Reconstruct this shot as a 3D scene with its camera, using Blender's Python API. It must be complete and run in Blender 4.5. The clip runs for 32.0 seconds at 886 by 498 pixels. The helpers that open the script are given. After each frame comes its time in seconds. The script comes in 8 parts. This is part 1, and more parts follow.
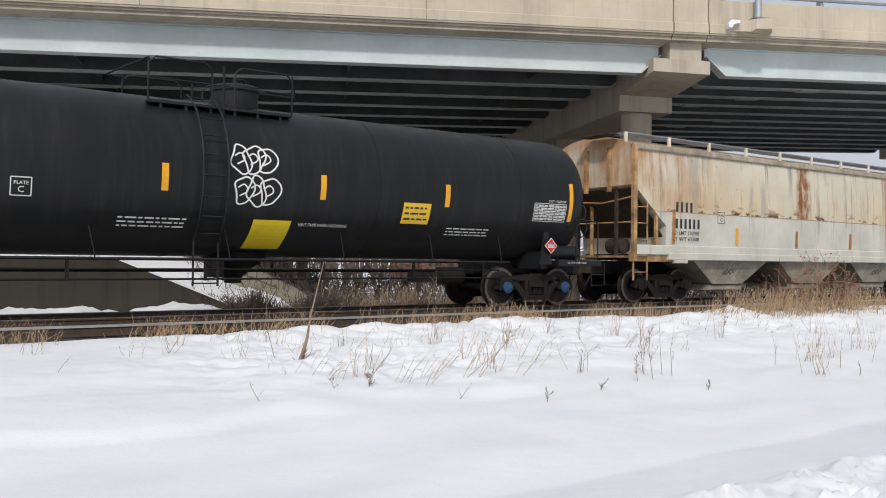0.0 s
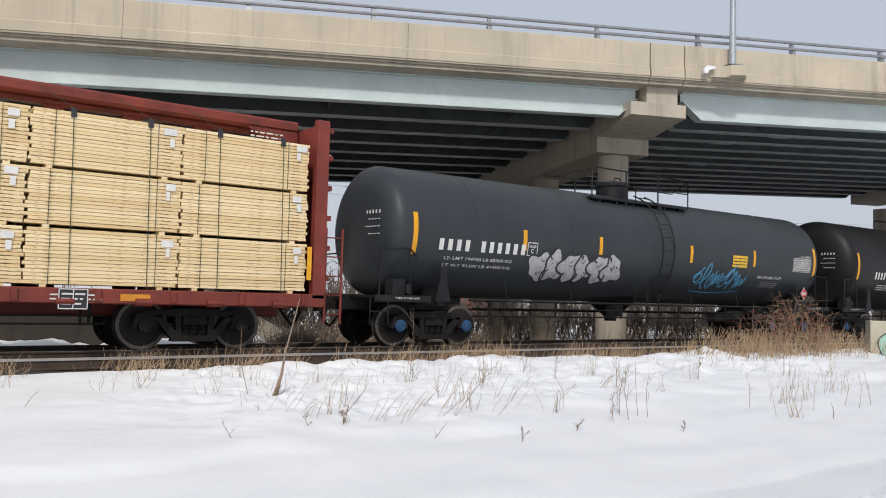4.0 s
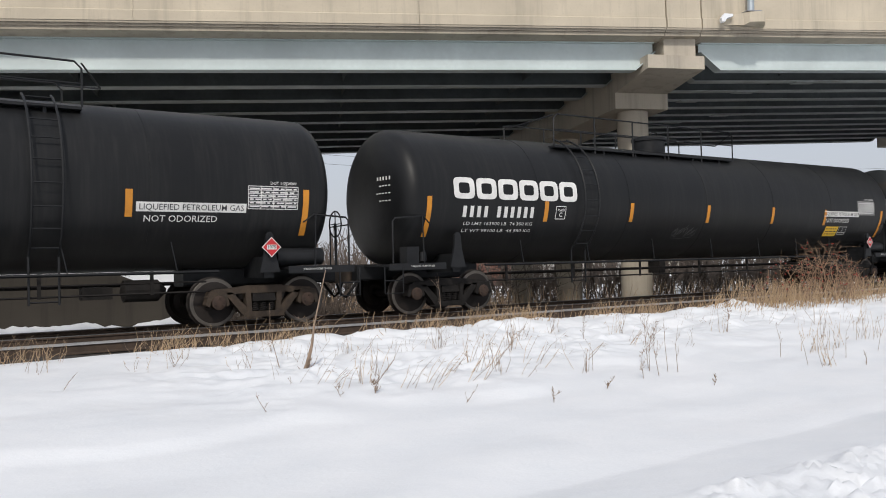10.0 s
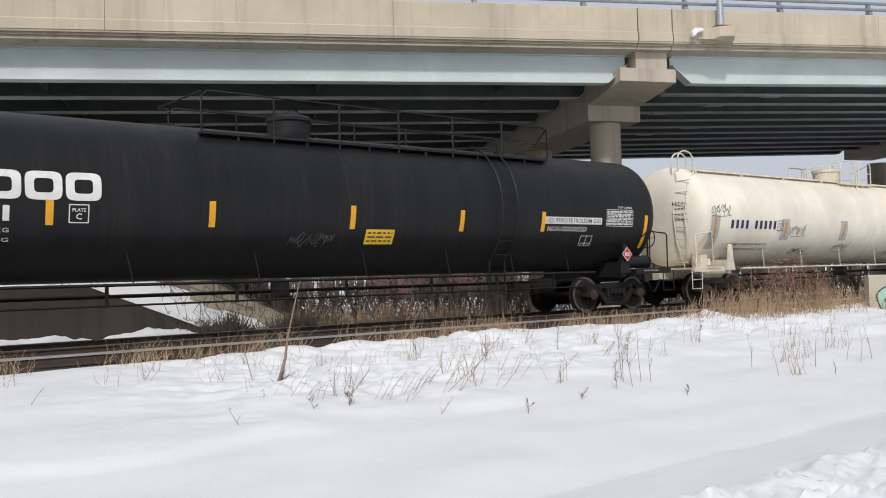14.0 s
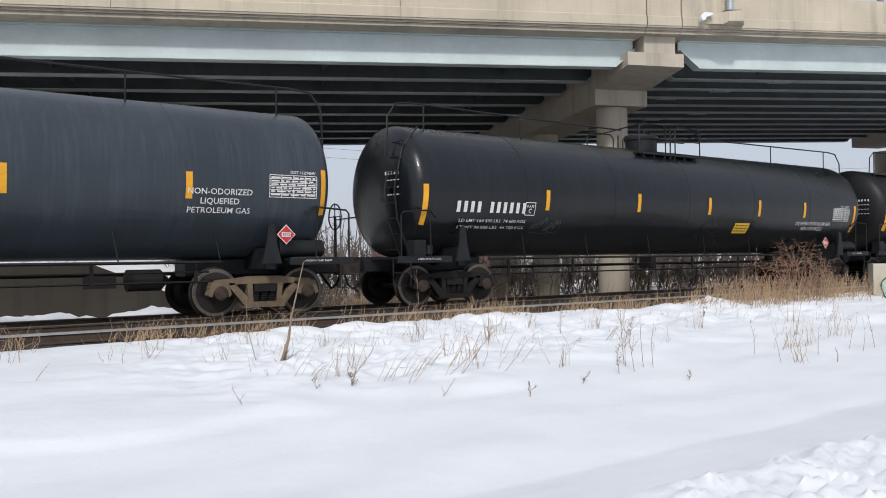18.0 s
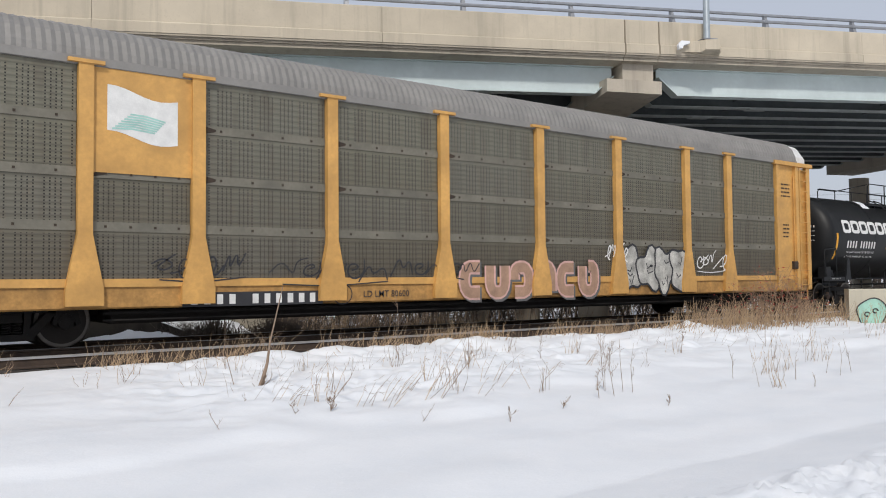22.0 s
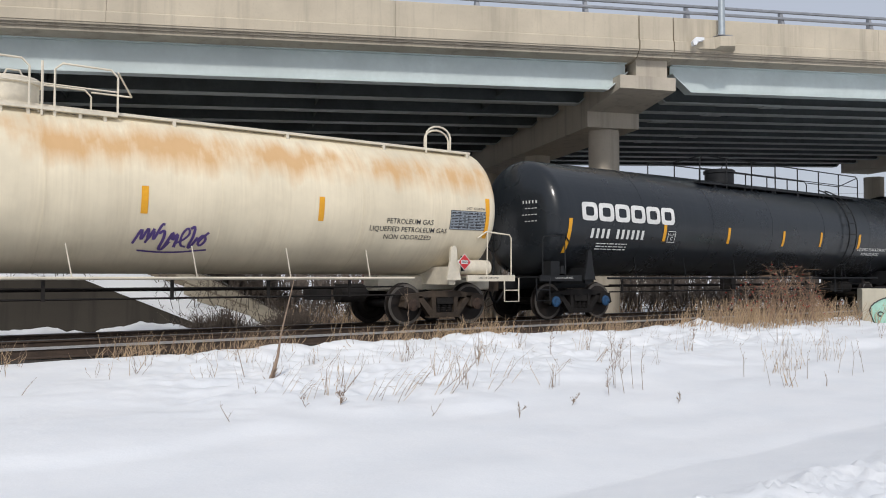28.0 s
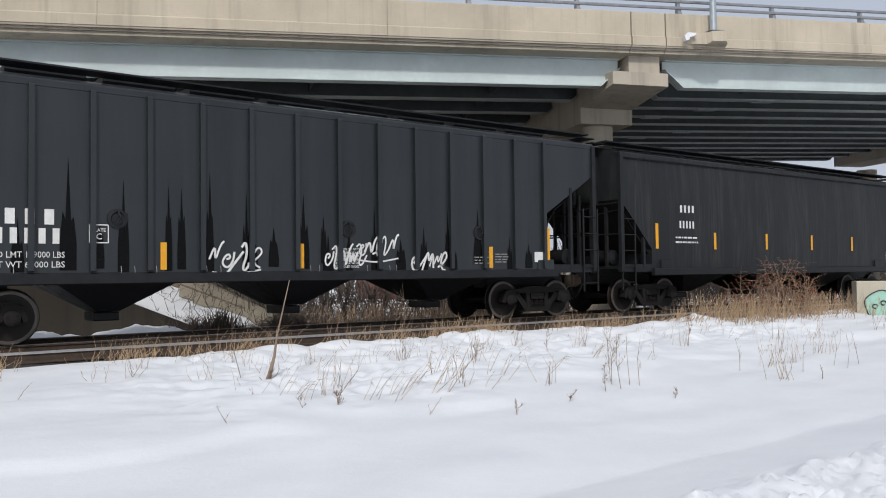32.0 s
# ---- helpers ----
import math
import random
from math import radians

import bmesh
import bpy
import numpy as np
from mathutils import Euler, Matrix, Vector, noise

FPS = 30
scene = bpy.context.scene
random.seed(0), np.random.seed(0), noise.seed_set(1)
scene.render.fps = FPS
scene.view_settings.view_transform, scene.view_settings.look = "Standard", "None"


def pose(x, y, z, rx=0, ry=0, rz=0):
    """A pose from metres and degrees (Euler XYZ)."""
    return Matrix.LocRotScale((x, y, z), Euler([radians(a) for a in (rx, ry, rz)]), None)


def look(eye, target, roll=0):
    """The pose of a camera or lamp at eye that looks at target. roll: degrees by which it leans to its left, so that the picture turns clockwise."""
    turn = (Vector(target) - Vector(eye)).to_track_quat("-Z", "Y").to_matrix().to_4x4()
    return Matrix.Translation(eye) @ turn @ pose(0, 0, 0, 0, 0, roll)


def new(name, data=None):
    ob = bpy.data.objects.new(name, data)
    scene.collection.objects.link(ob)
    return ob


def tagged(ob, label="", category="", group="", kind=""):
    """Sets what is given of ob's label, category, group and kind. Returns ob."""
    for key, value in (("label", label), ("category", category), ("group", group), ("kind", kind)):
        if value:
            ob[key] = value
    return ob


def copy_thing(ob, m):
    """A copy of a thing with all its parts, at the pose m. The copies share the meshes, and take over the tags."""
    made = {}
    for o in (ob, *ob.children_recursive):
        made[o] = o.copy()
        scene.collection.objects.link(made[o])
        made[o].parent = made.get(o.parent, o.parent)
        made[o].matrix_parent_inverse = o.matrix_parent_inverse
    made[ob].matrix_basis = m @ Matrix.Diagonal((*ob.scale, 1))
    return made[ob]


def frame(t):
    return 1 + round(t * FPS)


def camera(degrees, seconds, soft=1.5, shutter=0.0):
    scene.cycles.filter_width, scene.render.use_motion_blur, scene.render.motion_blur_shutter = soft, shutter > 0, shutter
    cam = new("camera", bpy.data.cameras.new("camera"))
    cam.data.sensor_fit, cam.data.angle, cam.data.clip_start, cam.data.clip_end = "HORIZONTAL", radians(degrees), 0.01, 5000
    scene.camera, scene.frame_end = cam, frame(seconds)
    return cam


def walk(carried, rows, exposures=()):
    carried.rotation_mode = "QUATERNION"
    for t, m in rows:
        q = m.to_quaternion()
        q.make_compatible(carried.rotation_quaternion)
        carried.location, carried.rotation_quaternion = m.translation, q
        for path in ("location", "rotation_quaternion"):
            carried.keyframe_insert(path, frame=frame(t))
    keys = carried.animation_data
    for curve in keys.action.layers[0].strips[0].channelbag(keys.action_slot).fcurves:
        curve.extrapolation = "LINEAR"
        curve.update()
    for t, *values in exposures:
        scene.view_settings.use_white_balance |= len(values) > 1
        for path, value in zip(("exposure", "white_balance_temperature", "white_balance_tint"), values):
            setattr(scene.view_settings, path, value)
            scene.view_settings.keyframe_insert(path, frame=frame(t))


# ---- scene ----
# World: x runs along the railway track, y away from the viewer, z = 0 at the top of the rails.
EYE = 1.08
cam = camera(56.5, 32.0, 1.0)
PATH = [
    (0, pose(0, 0, EYE, 90.757, -0.669, -34.170)),
    (0.5, pose(0, 0, EYE, 90.995, -0.776, -34.140)),
    (1, pose(0, 0, EYE, 91.401, -0.742, -34.491)),
    (1.5, pose(0, 0, EYE, 91.804, -0.818, -34.599)),
    (2, pose(0, 0, EYE, 92.035, -0.439, -34.605)),
    (2.5, pose(0, 0, EYE, 92.086, 0.052, -34.729)),
    (3, pose(0, 0, EYE, 92.189, 0.041, -34.721)),
    (3.5, pose(0, 0, EYE, 92.557, -0.588, -35.031)),
    (4, pose(0, 0, EYE, 93.380, -1.519, -35.755)),
    (4.5, pose(0, 0, EYE, 94.118, -2.176, -36.801)),
    (6.5, pose(0, 0, EYE, 92.752, -0.824, -38.826)),
    (7, pose(0, 0, EYE, 91.894, 0.162, -37.351)),
    (7.5, pose(0, 0, EYE, 90.851, 0.947, -34.686)),
    (8, pose(0, 0, EYE, 90.316, 1.424, -32.339)),
    (8.5, pose(0, 0, EYE, 90.360, 1.412, -32.338)),
    (9, pose(0, 0, EYE, 90.634, 1.226, -32.831)),
    (9.5, pose(0, 0, EYE, 90.895, 1.214, -33.475)),
    (10, pose(0, 0, EYE, 91.033, 1.366, -34.058)),
    (10.5, pose(0, 0, EYE, 90.881, 1.594, -34.613)),
    (11, pose(0, 0, EYE, 90.833, 1.842, -34.996)),
    (11.5, pose(0, 0, EYE, 90.752, 1.800, -35.116)),
    (12, pose(0, 0, EYE, 90.854, 1.428, -35.253)),
    (12.5, pose(0, 0, EYE, 91.163, 1.251, -35.485)),
    (13, pose(0, 0, EYE, 91.396, 1.495, -35.870)),
    (13.5, pose(0, 0, EYE, 91.594, 1.510, -35.961)),
    (14, pose(0, 0, EYE, 91.772, 1.466, -35.832)),
    (14.5, pose(0, 0, EYE, 91.914, 1.638, -35.684)),
    (15, pose(0, 0, EYE, 91.951, 1.776, -35.814)),
    (15.5, pose(0, 0, EYE, 92.013, 1.551, -36.032)),
    (17.5, pose(0, 0, EYE, 91.331, 0.618, -35.771)),
    (18, pose(0, 0, EYE, 90.572, 0.675, -35.557)),
    (18.5, pose(0, 0, EYE, 90.154, 0.817, -35.247)),
    (19, pose(0, 0, EYE, 89.994, 1.184, -35.037)),
    (19.5, pose(0, 0, EYE, 89.854, 1.139, -35.113)),
    (20, pose(0, 0, EYE, 89.955, 0.755, -35.630)),
    (20.5, pose(0, 0, EYE, 90.355, 0.556, -36.224)),
    (21, pose(0, 0, EYE, 90.921, 0.582, -36.566)),
    (21.5, pose(0, 0, EYE, 91.609, 0.456, -36.907)),
    (22, pose(0, 0, EYE, 92.239, 0.510, -36.929)),
    (22.5, pose(0, 0, EYE, 92.298, 0.601, -36.616)),
    (23, pose(0, 0, EYE, 92.167, 0.712, -36.467)),
    (23.5, pose(0, 0, EYE, 91.999, 0.851, -36.226)),
    (24, pose(0, 0, EYE, 91.738, 0.861, -36.009)),
    (24.5, pose(0, 0, EYE, 91.404, 0.551, -36.205)),
    (26.5, pose(0, 0, EYE, 91.785, 0.357, -36.518)),
    (27, pose(0, 0, EYE, 92.023, 0.059, -36.653)),
    (27.5, pose(0, 0, EYE, 91.975, -0.001, -36.325)),
    (28, pose(0, 0, EYE, 91.903, -0.084, -36.179)),
    (28.5, pose(0, 0, EYE, 91.972, -0.216, -36.312)),
    (29, pose(0, 0, EYE, 92.238, -0.270, -36.432)),
    (29.5, pose(0, 0, EYE, 92.477, -0.147, -36.762)),
    (30, pose(0, 0, EYE, 92.399, 0.033, -37.091)),
    (30.5, pose(0, 0, EYE, 92.301, 0.056, -37.093)),
    (31, pose(0, 0, EYE, 92.033, 0.404, -36.910)),
    (31.5, pose(0, 0, EYE, 91.980, 0.643, -36.708)),
    (32, pose(0, 0, EYE, 91.795, 0.705, -36.493)),
]
walk(cam, PATH, [(0, -0.10, 6470, 10), (1, -0.24, 6465, 10), (2, -0.26, 6460, 10), (3, -0.24, 6455, 10), (4, -0.12, 6450, 10), (7, -0.14, 6430, 10), (8, -0.12, 6453, 10), (10, -0.11, 6500, 10), (12, -0.10, 6560, 10), (14, -0.14, 6473, 10), (15, -0.22, 6430, 10), (18, -0.07, 6260, 10), (19, -0.10, 6300, 10), (20, -0.10, 6340, 10), (21, -0.12, 6380, 10), (22, -0.17, 6347, 10), (23, -0.18, 6313, 10), (24, -0.12, 6280, 10), (27, -0.18, 6400, 10), (28, -0.20, 6320, 10), (29, 0.01, 6240, 10), (30, -0.08, 6253, 10), (31, -0.11, 6267, 10), (32, -0.20, 6280, 10)])

# ---- light ----
SUN_TO = Vector((-0.62, -0.72, 0.80)).normalized()
world = bpy.data.worlds.new("sky")
scene.world = world
world.use_nodes = True
wn = world.node_tree.nodes
sky = wn.new("ShaderNodeTexSky")
sky.sky_type = "NISHITA"
sky.sun_disc = False
sky.sun_elevation = math.asin(SUN_TO.z)
sky.sun_rotation = math.atan2(SUN_TO.x, SUN_TO.y)
sky.air_density, sky.dust_density, sky.ozone_density = 1.0, 3.0, 1.0
cloud = wn.new("ShaderNodeMixRGB")
cloud.inputs["Fac"].default_value = 0.72
cloud.inputs["Color2"].default_value = (7.2, 7.5, 8.3, 1)
world.node_tree.links.new(sky.outputs["Color"], cloud.inputs["Color1"])
world.node_tree.links.new(cloud.outputs["Color"], wn["Background"].inputs["Color"])
wn["Background"].inputs["Strength"].default_value = 0.098
sun_data = bpy.data.lights.new("sun", "SUN")
sun_data.energy = 2.3
sun_data.angle = radians(5)
sun_data.color = (1.0, 0.94, 0.86)
sun = new("sun", sun_data)
sun.matrix_world = look(SUN_TO * 60, (0, 0, 0))


# ---- materials ----
MATS = {}


class Nodes:
    """A small wrapper round a material's node tree."""

    def __init__(self, name):
        self.m = bpy.data.materials.new(name)
        self.m.use_nodes = True
        self.t = self.m.node_tree
        self.b = self.t.nodes["Principled BSDF"]
        self.co = self.t.nodes.new("ShaderNodeTexCoord").outputs["Object"]

    def link(self, a, b):
        self.t.links.new(a, b)

    def scaled(self, scale):
        n = self.t.nodes.new("ShaderNodeMapping")
        n.inputs["Scale"].default_value = scale
        self.link(self.co, n.inputs["Vector"])
        return n.outputs["Vector"]

    def noise(self, scale, detail=4.0, stretch=(1, 1, 1), rough=0.6):
        n = self.t.nodes.new("ShaderNodeTexNoise")
        n.inputs["Scale"].default_value, n.inputs["Detail"].default_value, n.inputs["Roughness"].default_value = scale, detail, rough
        self.link(self.scaled(stretch), n.inputs["Vector"])
        return n.outputs["Fac"]

    def ramp(self, fac, lo, hi, a=0.0, b=1.0):
        n = self.t.nodes.new("ShaderNodeMapRange")
        n.inputs["From Min"].default_value, n.inputs["From Max"].default_value = lo, hi
        n.inputs["To Min"].default_value, n.inputs["To Max"].default_value = a, b
        self.link(fac, n.inputs["Value"])
        return n.outputs["Result"]

    def math(self, op, a, b):
        n = self.t.nodes.new("ShaderNodeMath")
        n.operation = op
        for i, v in enumerate((a, b)):
            if isinstance(v, (int, float)):
                n.inputs[i].default_value = v
            else:
                self.link(v, n.inputs[i])
        return n.outputs[0]

    def mix(self, fac, a, b):
        n = self.t.nodes.new("ShaderNodeMixRGB")
        for key, v in (("Fac", fac), ("Color1", a), ("Color2", b)):
            if isinstance(v, (int, float)):
                n.inputs[key].default_value = v
            elif isinstance(v, tuple):
                n.inputs[key].default_value = (*v, 1)
            else:
                self.link(v, n.inputs[key])
        return n.outputs["Color"]

    def axis(self, k):
        n = self.t.nodes.new("ShaderNodeSeparateXYZ")
        self.link(self.co, n.inputs[0])
        return n.outputs[k]

    def island(self):
        return self.t.nodes.new("ShaderNodeNewGeometry").outputs["Random Per Island"]

    def own(self):
        return self.t.nodes.new("ShaderNodeObjectInfo").outputs["Random"]

    def bump(self, height, strength, dist=0.02):
        n = self.t.nodes.new("ShaderNodeBump")
        n.inputs["Strength"].default_value, n.inputs["Distance"].default_value = strength, dist
        self.link(height, n.inputs["Height"])
        self.link(n.outputs["Normal"], self.b.inputs["Normal"])

    def done(self, color, rough, metal=0.0):
        for key, v in (("Base Color", color), ("Roughness", rough), ("Metallic", metal)):
            if isinstance(v, (int, float)):
                self.b.inputs[key].default_value = v
            elif isinstance(v, tuple):
                self.b.inputs[key].default_value = (*v, 1)
            else:
                self.link(v, self.b.inputs[key])
        return self.m


def darker(c, k):
    return tuple(min(1.0, v * k) for v in c)


def plain(name, color, rough=0.6, metal=0.0, scale=6.0, var=0.35, bump=0.15):
    """Paint, metal or stone with grain at two scales."""
    if name not in MATS:
        n = Nodes(name)
        a = n.noise(scale, 5)
        f = n.noise(scale * 9, 3)
        c = n.mix(n.ramp(a, 0.3, 0.7), darker(color, 1 - var), darker(color, 1 + var * 0.6))
        c = n.mix(n.ramp(f, 0.35, 0.7, 0, 0.35), c, darker(color, 1 - var * 1.2))
        n.bump(f, bump, 0.006)
        MATS[name] = n.done(c, n.ramp(a, 0.3, 0.7, rough - 0.08, rough + 0.1), metal)
    return MATS[name]


def tank_paint(name, base, rough, dust=(0.12, 0.115, 0.105), amount=0.25, rust=None, rust_amount=0.0, band=(0.2, 1.3), gloss=0.0, rust_from=0.49):
    """Tank paint with rain streaks, road dust round the lower half and patches of rust in a band."""
    if name in MATS:
        return MATS[name]
    n = Nodes(name)
    z = n.axis(2)
    streak = n.noise(1.0, 5, (2.6, 0.25, 0.16))
    fine = n.noise(9.0, 4, (1.6, 0.3, 0.1))
    blot = n.noise(0.55, 5)
    c = n.mix(n.ramp(blot, 0.3, 0.7), darker(base, 0.85), darker(base, 1.15))
    c = n.mix(n.ramp(n.math("MULTIPLY", streak, fine), 0.22, 0.42, 0, amount), c, dust)
    if rust:
        # patches in a band of height, broken up by noise
        zz = n.math("ADD", z, n.math("MULTIPLY", n.math("SUBTRACT", n.noise(2.0, 5, (1.2, 0.3, 0.3)), 0.5), 0.9))
        lo = n.ramp(zz, band[0], band[0] + 0.4)
        hi = n.ramp(zz, band[1] - 0.3, band[1], 1, 0)
        pat = n.ramp(n.math("ADD", n.math("MULTIPLY", n.noise(0.62, 6, (1.0, 1, 0.5), 0.6), 0.75), n.math("MULTIPLY", n.noise(3.0, 4, (1.4, 0.3, 0.15)), 0.25)), rust_from, rust_from + 0.15)
        c = n.mix(n.math("MULTIPLY", n.math("MULTIPLY", lo, hi), n.math("MULTIPLY", pat, rust_amount)), c, rust)
    low = n.ramp(n.math("ADD", z, n.math("MULTIPLY", blot, 0.5)), -1.25, -0.55, 0.5, 0.0)
    c = n.mix(n.math("MULTIPLY", low, 0.55), c, dust)
    if gloss:
        n.bump(n.noise(1.5, 4, (0.22, 1.2, 1.2)), 0.32, 0.05)
        n.link(n.b.inputs["Normal"].links[0].from_socket, n.b.inputs["Coat Normal"])
    else:
        n.bump(n.noise(1.8, 3, (0.4, 1.1, 1.1)), 0.16, 0.03)
    n.b.inputs["Specular IOR Level"].default_value = 0.24
    n.b.inputs["Coat Weight"].default_value = gloss
    n.b.inputs["Coat Roughness"].default_value = 0.15
    MATS[name] = n.done(c, n.ramp(blot, 0.3, 0.7, rough - 0.06, rough + 0.08))
    return MATS[name]


def hopper_paint(name, base, stain, amount, rough=0.65, top=4.0, length=2.2, wash=None):
    """Side sheets with streaks of rust or tar that run down from the roof."""
    if name in MATS:
        return MATS[name]
    n = Nodes(name)
    z = n.axis(2)
    a = n.noise(0.9, 6, (1.3, 0.3, 0.07), 0.65)
    b = n.noise(3.2, 5, (1.5, 0.3, 0.09), 0.7)
    blot = n.noise(1.1, 6)
    c = n.mix(n.ramp(blot, 0.25, 0.75), darker(base, 0.8), darker(base, 1.12))
    if wash:
        # the upper sheets are washed with rust down to the seam
        up = n.ramp(z, 2.40, 2.43)
        low = n.ramp(n.math("ADD", z, n.math("MULTIPLY", n.noise(1.3, 5, (1.5, 1, 0.25)), 1.3)), 2.6, 4.5, 1.0, 0.3)
        c = n.mix(n.math("MULTIPLY", n.math("MULTIPLY", up, low), n.ramp(n.noise(0.6, 6, (1.4, 1, 0.3)), 0.3, 0.62, 0.25, 0.95)), c, wash)
        c = n.mix(n.math("MULTIPLY", up, n.ramp(n.noise(1.5, 6, (1.5, 0.3, 0.25)), 0.54, 0.65, 0, 0.65)), c, (0.30, 0.285, 0.245))
        row = n.math("MULTIPLY", up, n.ramp(z, 2.45, 2.72, 1, 0))
        c = n.mix(n.math("MULTIPLY", row, n.ramp(n.noise(2.3, 5, (0.8, 1, 2.0)), 0.56, 0.61)), c, darker(stain, 0.4))
        # one broad rusty run, and more rust towards the front end
        x = n.axis(0)
        run = n.ramp(n.math("ABSOLUTE", n.math("ADD", x, n.math("ADD", n.math("MULTIPLY", n.noise(1.2, 4, (1, 1, 0.6)), 0.5), 2.35)), 0), 0.42, 0.22)
        run = n.math("MULTIPLY", n.math("MULTIPLY", run, up), n.ramp(n.math("ADD", n.math("MULTIPLY", b, 0.5), n.math("MULTIPLY", n.noise(4.5, 6, (1.5, 1, 0.8)), 0.5)), 0.42, 0.54, 0.25, 1.0))
        c = n.mix(run, c, darker(stain, 0.85))
        front = n.math("MULTIPLY", n.math("MULTIPLY", n.ramp(x, -5.2, -9.6), n.ramp(z, 2.2, 2.6)), n.ramp(n.noise(1.5, 6, (1.6, 1.6, 0.4)), 0.36, 0.56))
        c = n.mix(n.math("MULTIPLY", front, 0.75), c, (0.40, 0.18, 0.055))
        # rust that creeps down from the roof edge
        eave = n.ramp(n.math("ADD", z, n.math("MULTIPLY", n.noise(1.4, 6, (1.6, 1, 0.5)), 0.9)), 4.40, 4.62)
        c = n.mix(n.math("MULTIPLY", eave, 0.55), c, (0.34, 0.17, 0.06))
    fade = n.ramp(n.math("ADD", z, n.math("MULTIPLY", n.noise(0.8, 2, (1.5, 0.2, 0.02)), 2.4)), top - length, top + 0.9)
    s = n.math("MULTIPLY", n.ramp(a, 0.47, 0.66) if not wash else n.math("MULTIPLY", n.ramp(n.noise(0.55, 5, (1.2, 0.2, 0.03)), 0.60, 0.70), n.ramp(b, 0.35, 0.6)), fade)
    c = n.mix(n.math("MULTIPLY", s, amount), c, stain)
    c = n.mix(n.math("MULTIPLY", n.math("MULTIPLY", n.ramp(b, 0.55, 0.72), fade), amount * 0.8), c, darker(stain, 0.45))
    spot = n.ramp(n.noise(7.0, 5), 0.66, 0.74)
    c = n.mix(n.math("MULTIPLY", spot, 0.5 * amount), c, darker(stain, 0.5))
    n.bump(n.noise(1.6, 3), 0.18, 0.03)
    MATS[name] = n.done(c, rough)
    return MATS[name]


def snow_mat():
    n = Nodes("snow")
    a, f = n.noise(1.1, 5), n.noise(24, 6)
    c = n.mix(n.ramp(a, 0.3, 0.7), (0.735, 0.76, 0.79), (0.80, 0.815, 0.835))
    h = n.math("ADD", n.math("MULTIPLY", n.noise(2.2, 5, (0.8, 1.2, 1)), 1.0), n.math("MULTIPLY", f, 0.25))
    n.bump(h, 0.36, 0.035)
    n.b.inputs["Subsurface Weight"].default_value = 0.0
    return n.done(c, 0.75)


def concrete(name, color, streaks=0.5, scale=1.0):
    if name in MATS:
        return MATS[name]
    n = Nodes(name)
    big, fine = n.noise(0.45 * scale, 6), n.noise(14 * scale, 6)
    run = n.noise(2.4 * scale, 5, (1, 1, 0.06))
    c = n.mix(n.ramp(big, 0.3, 0.7), darker(color, 0.84), darker(color, 1.08))
    c = n.mix(n.ramp(run, 0.52, 0.72, 0, streaks), c, darker(color, 0.52))
    c = n.mix(n.ramp(fine, 0.55, 0.75, 0, 0.35), c, darker(color, 0.7))
    n.bump(fine, 0.25, 0.008)
    MATS[name] = n.done(c, 0.85)
    return MATS[name]


def lumber():
    n = Nodes("lumber")
    r = n.math("FRACT", n.math("ADD", n.island(), n.own()), 0)
    grain = n.noise(5, 5, (0.25, 1, 9))
    c = n.mix(r, (0.69, 0.52, 0.275), (0.84, 0.69, 0.43))
    c = n.mix(n.ramp(grain, 0.45, 0.75, 0, 0.3), c, (0.54, 0.35, 0.16))
    knots = n.ramp(n.noise(9, 2, (0.5, 1, 2.6)), 0.625, 0.68, 0, 0.85)
    c = n.mix(knots, c, (0.27, 0.14, 0.06))
    n.bump(grain, 0.2, 0.004)
    return n.done(c, 0.75)


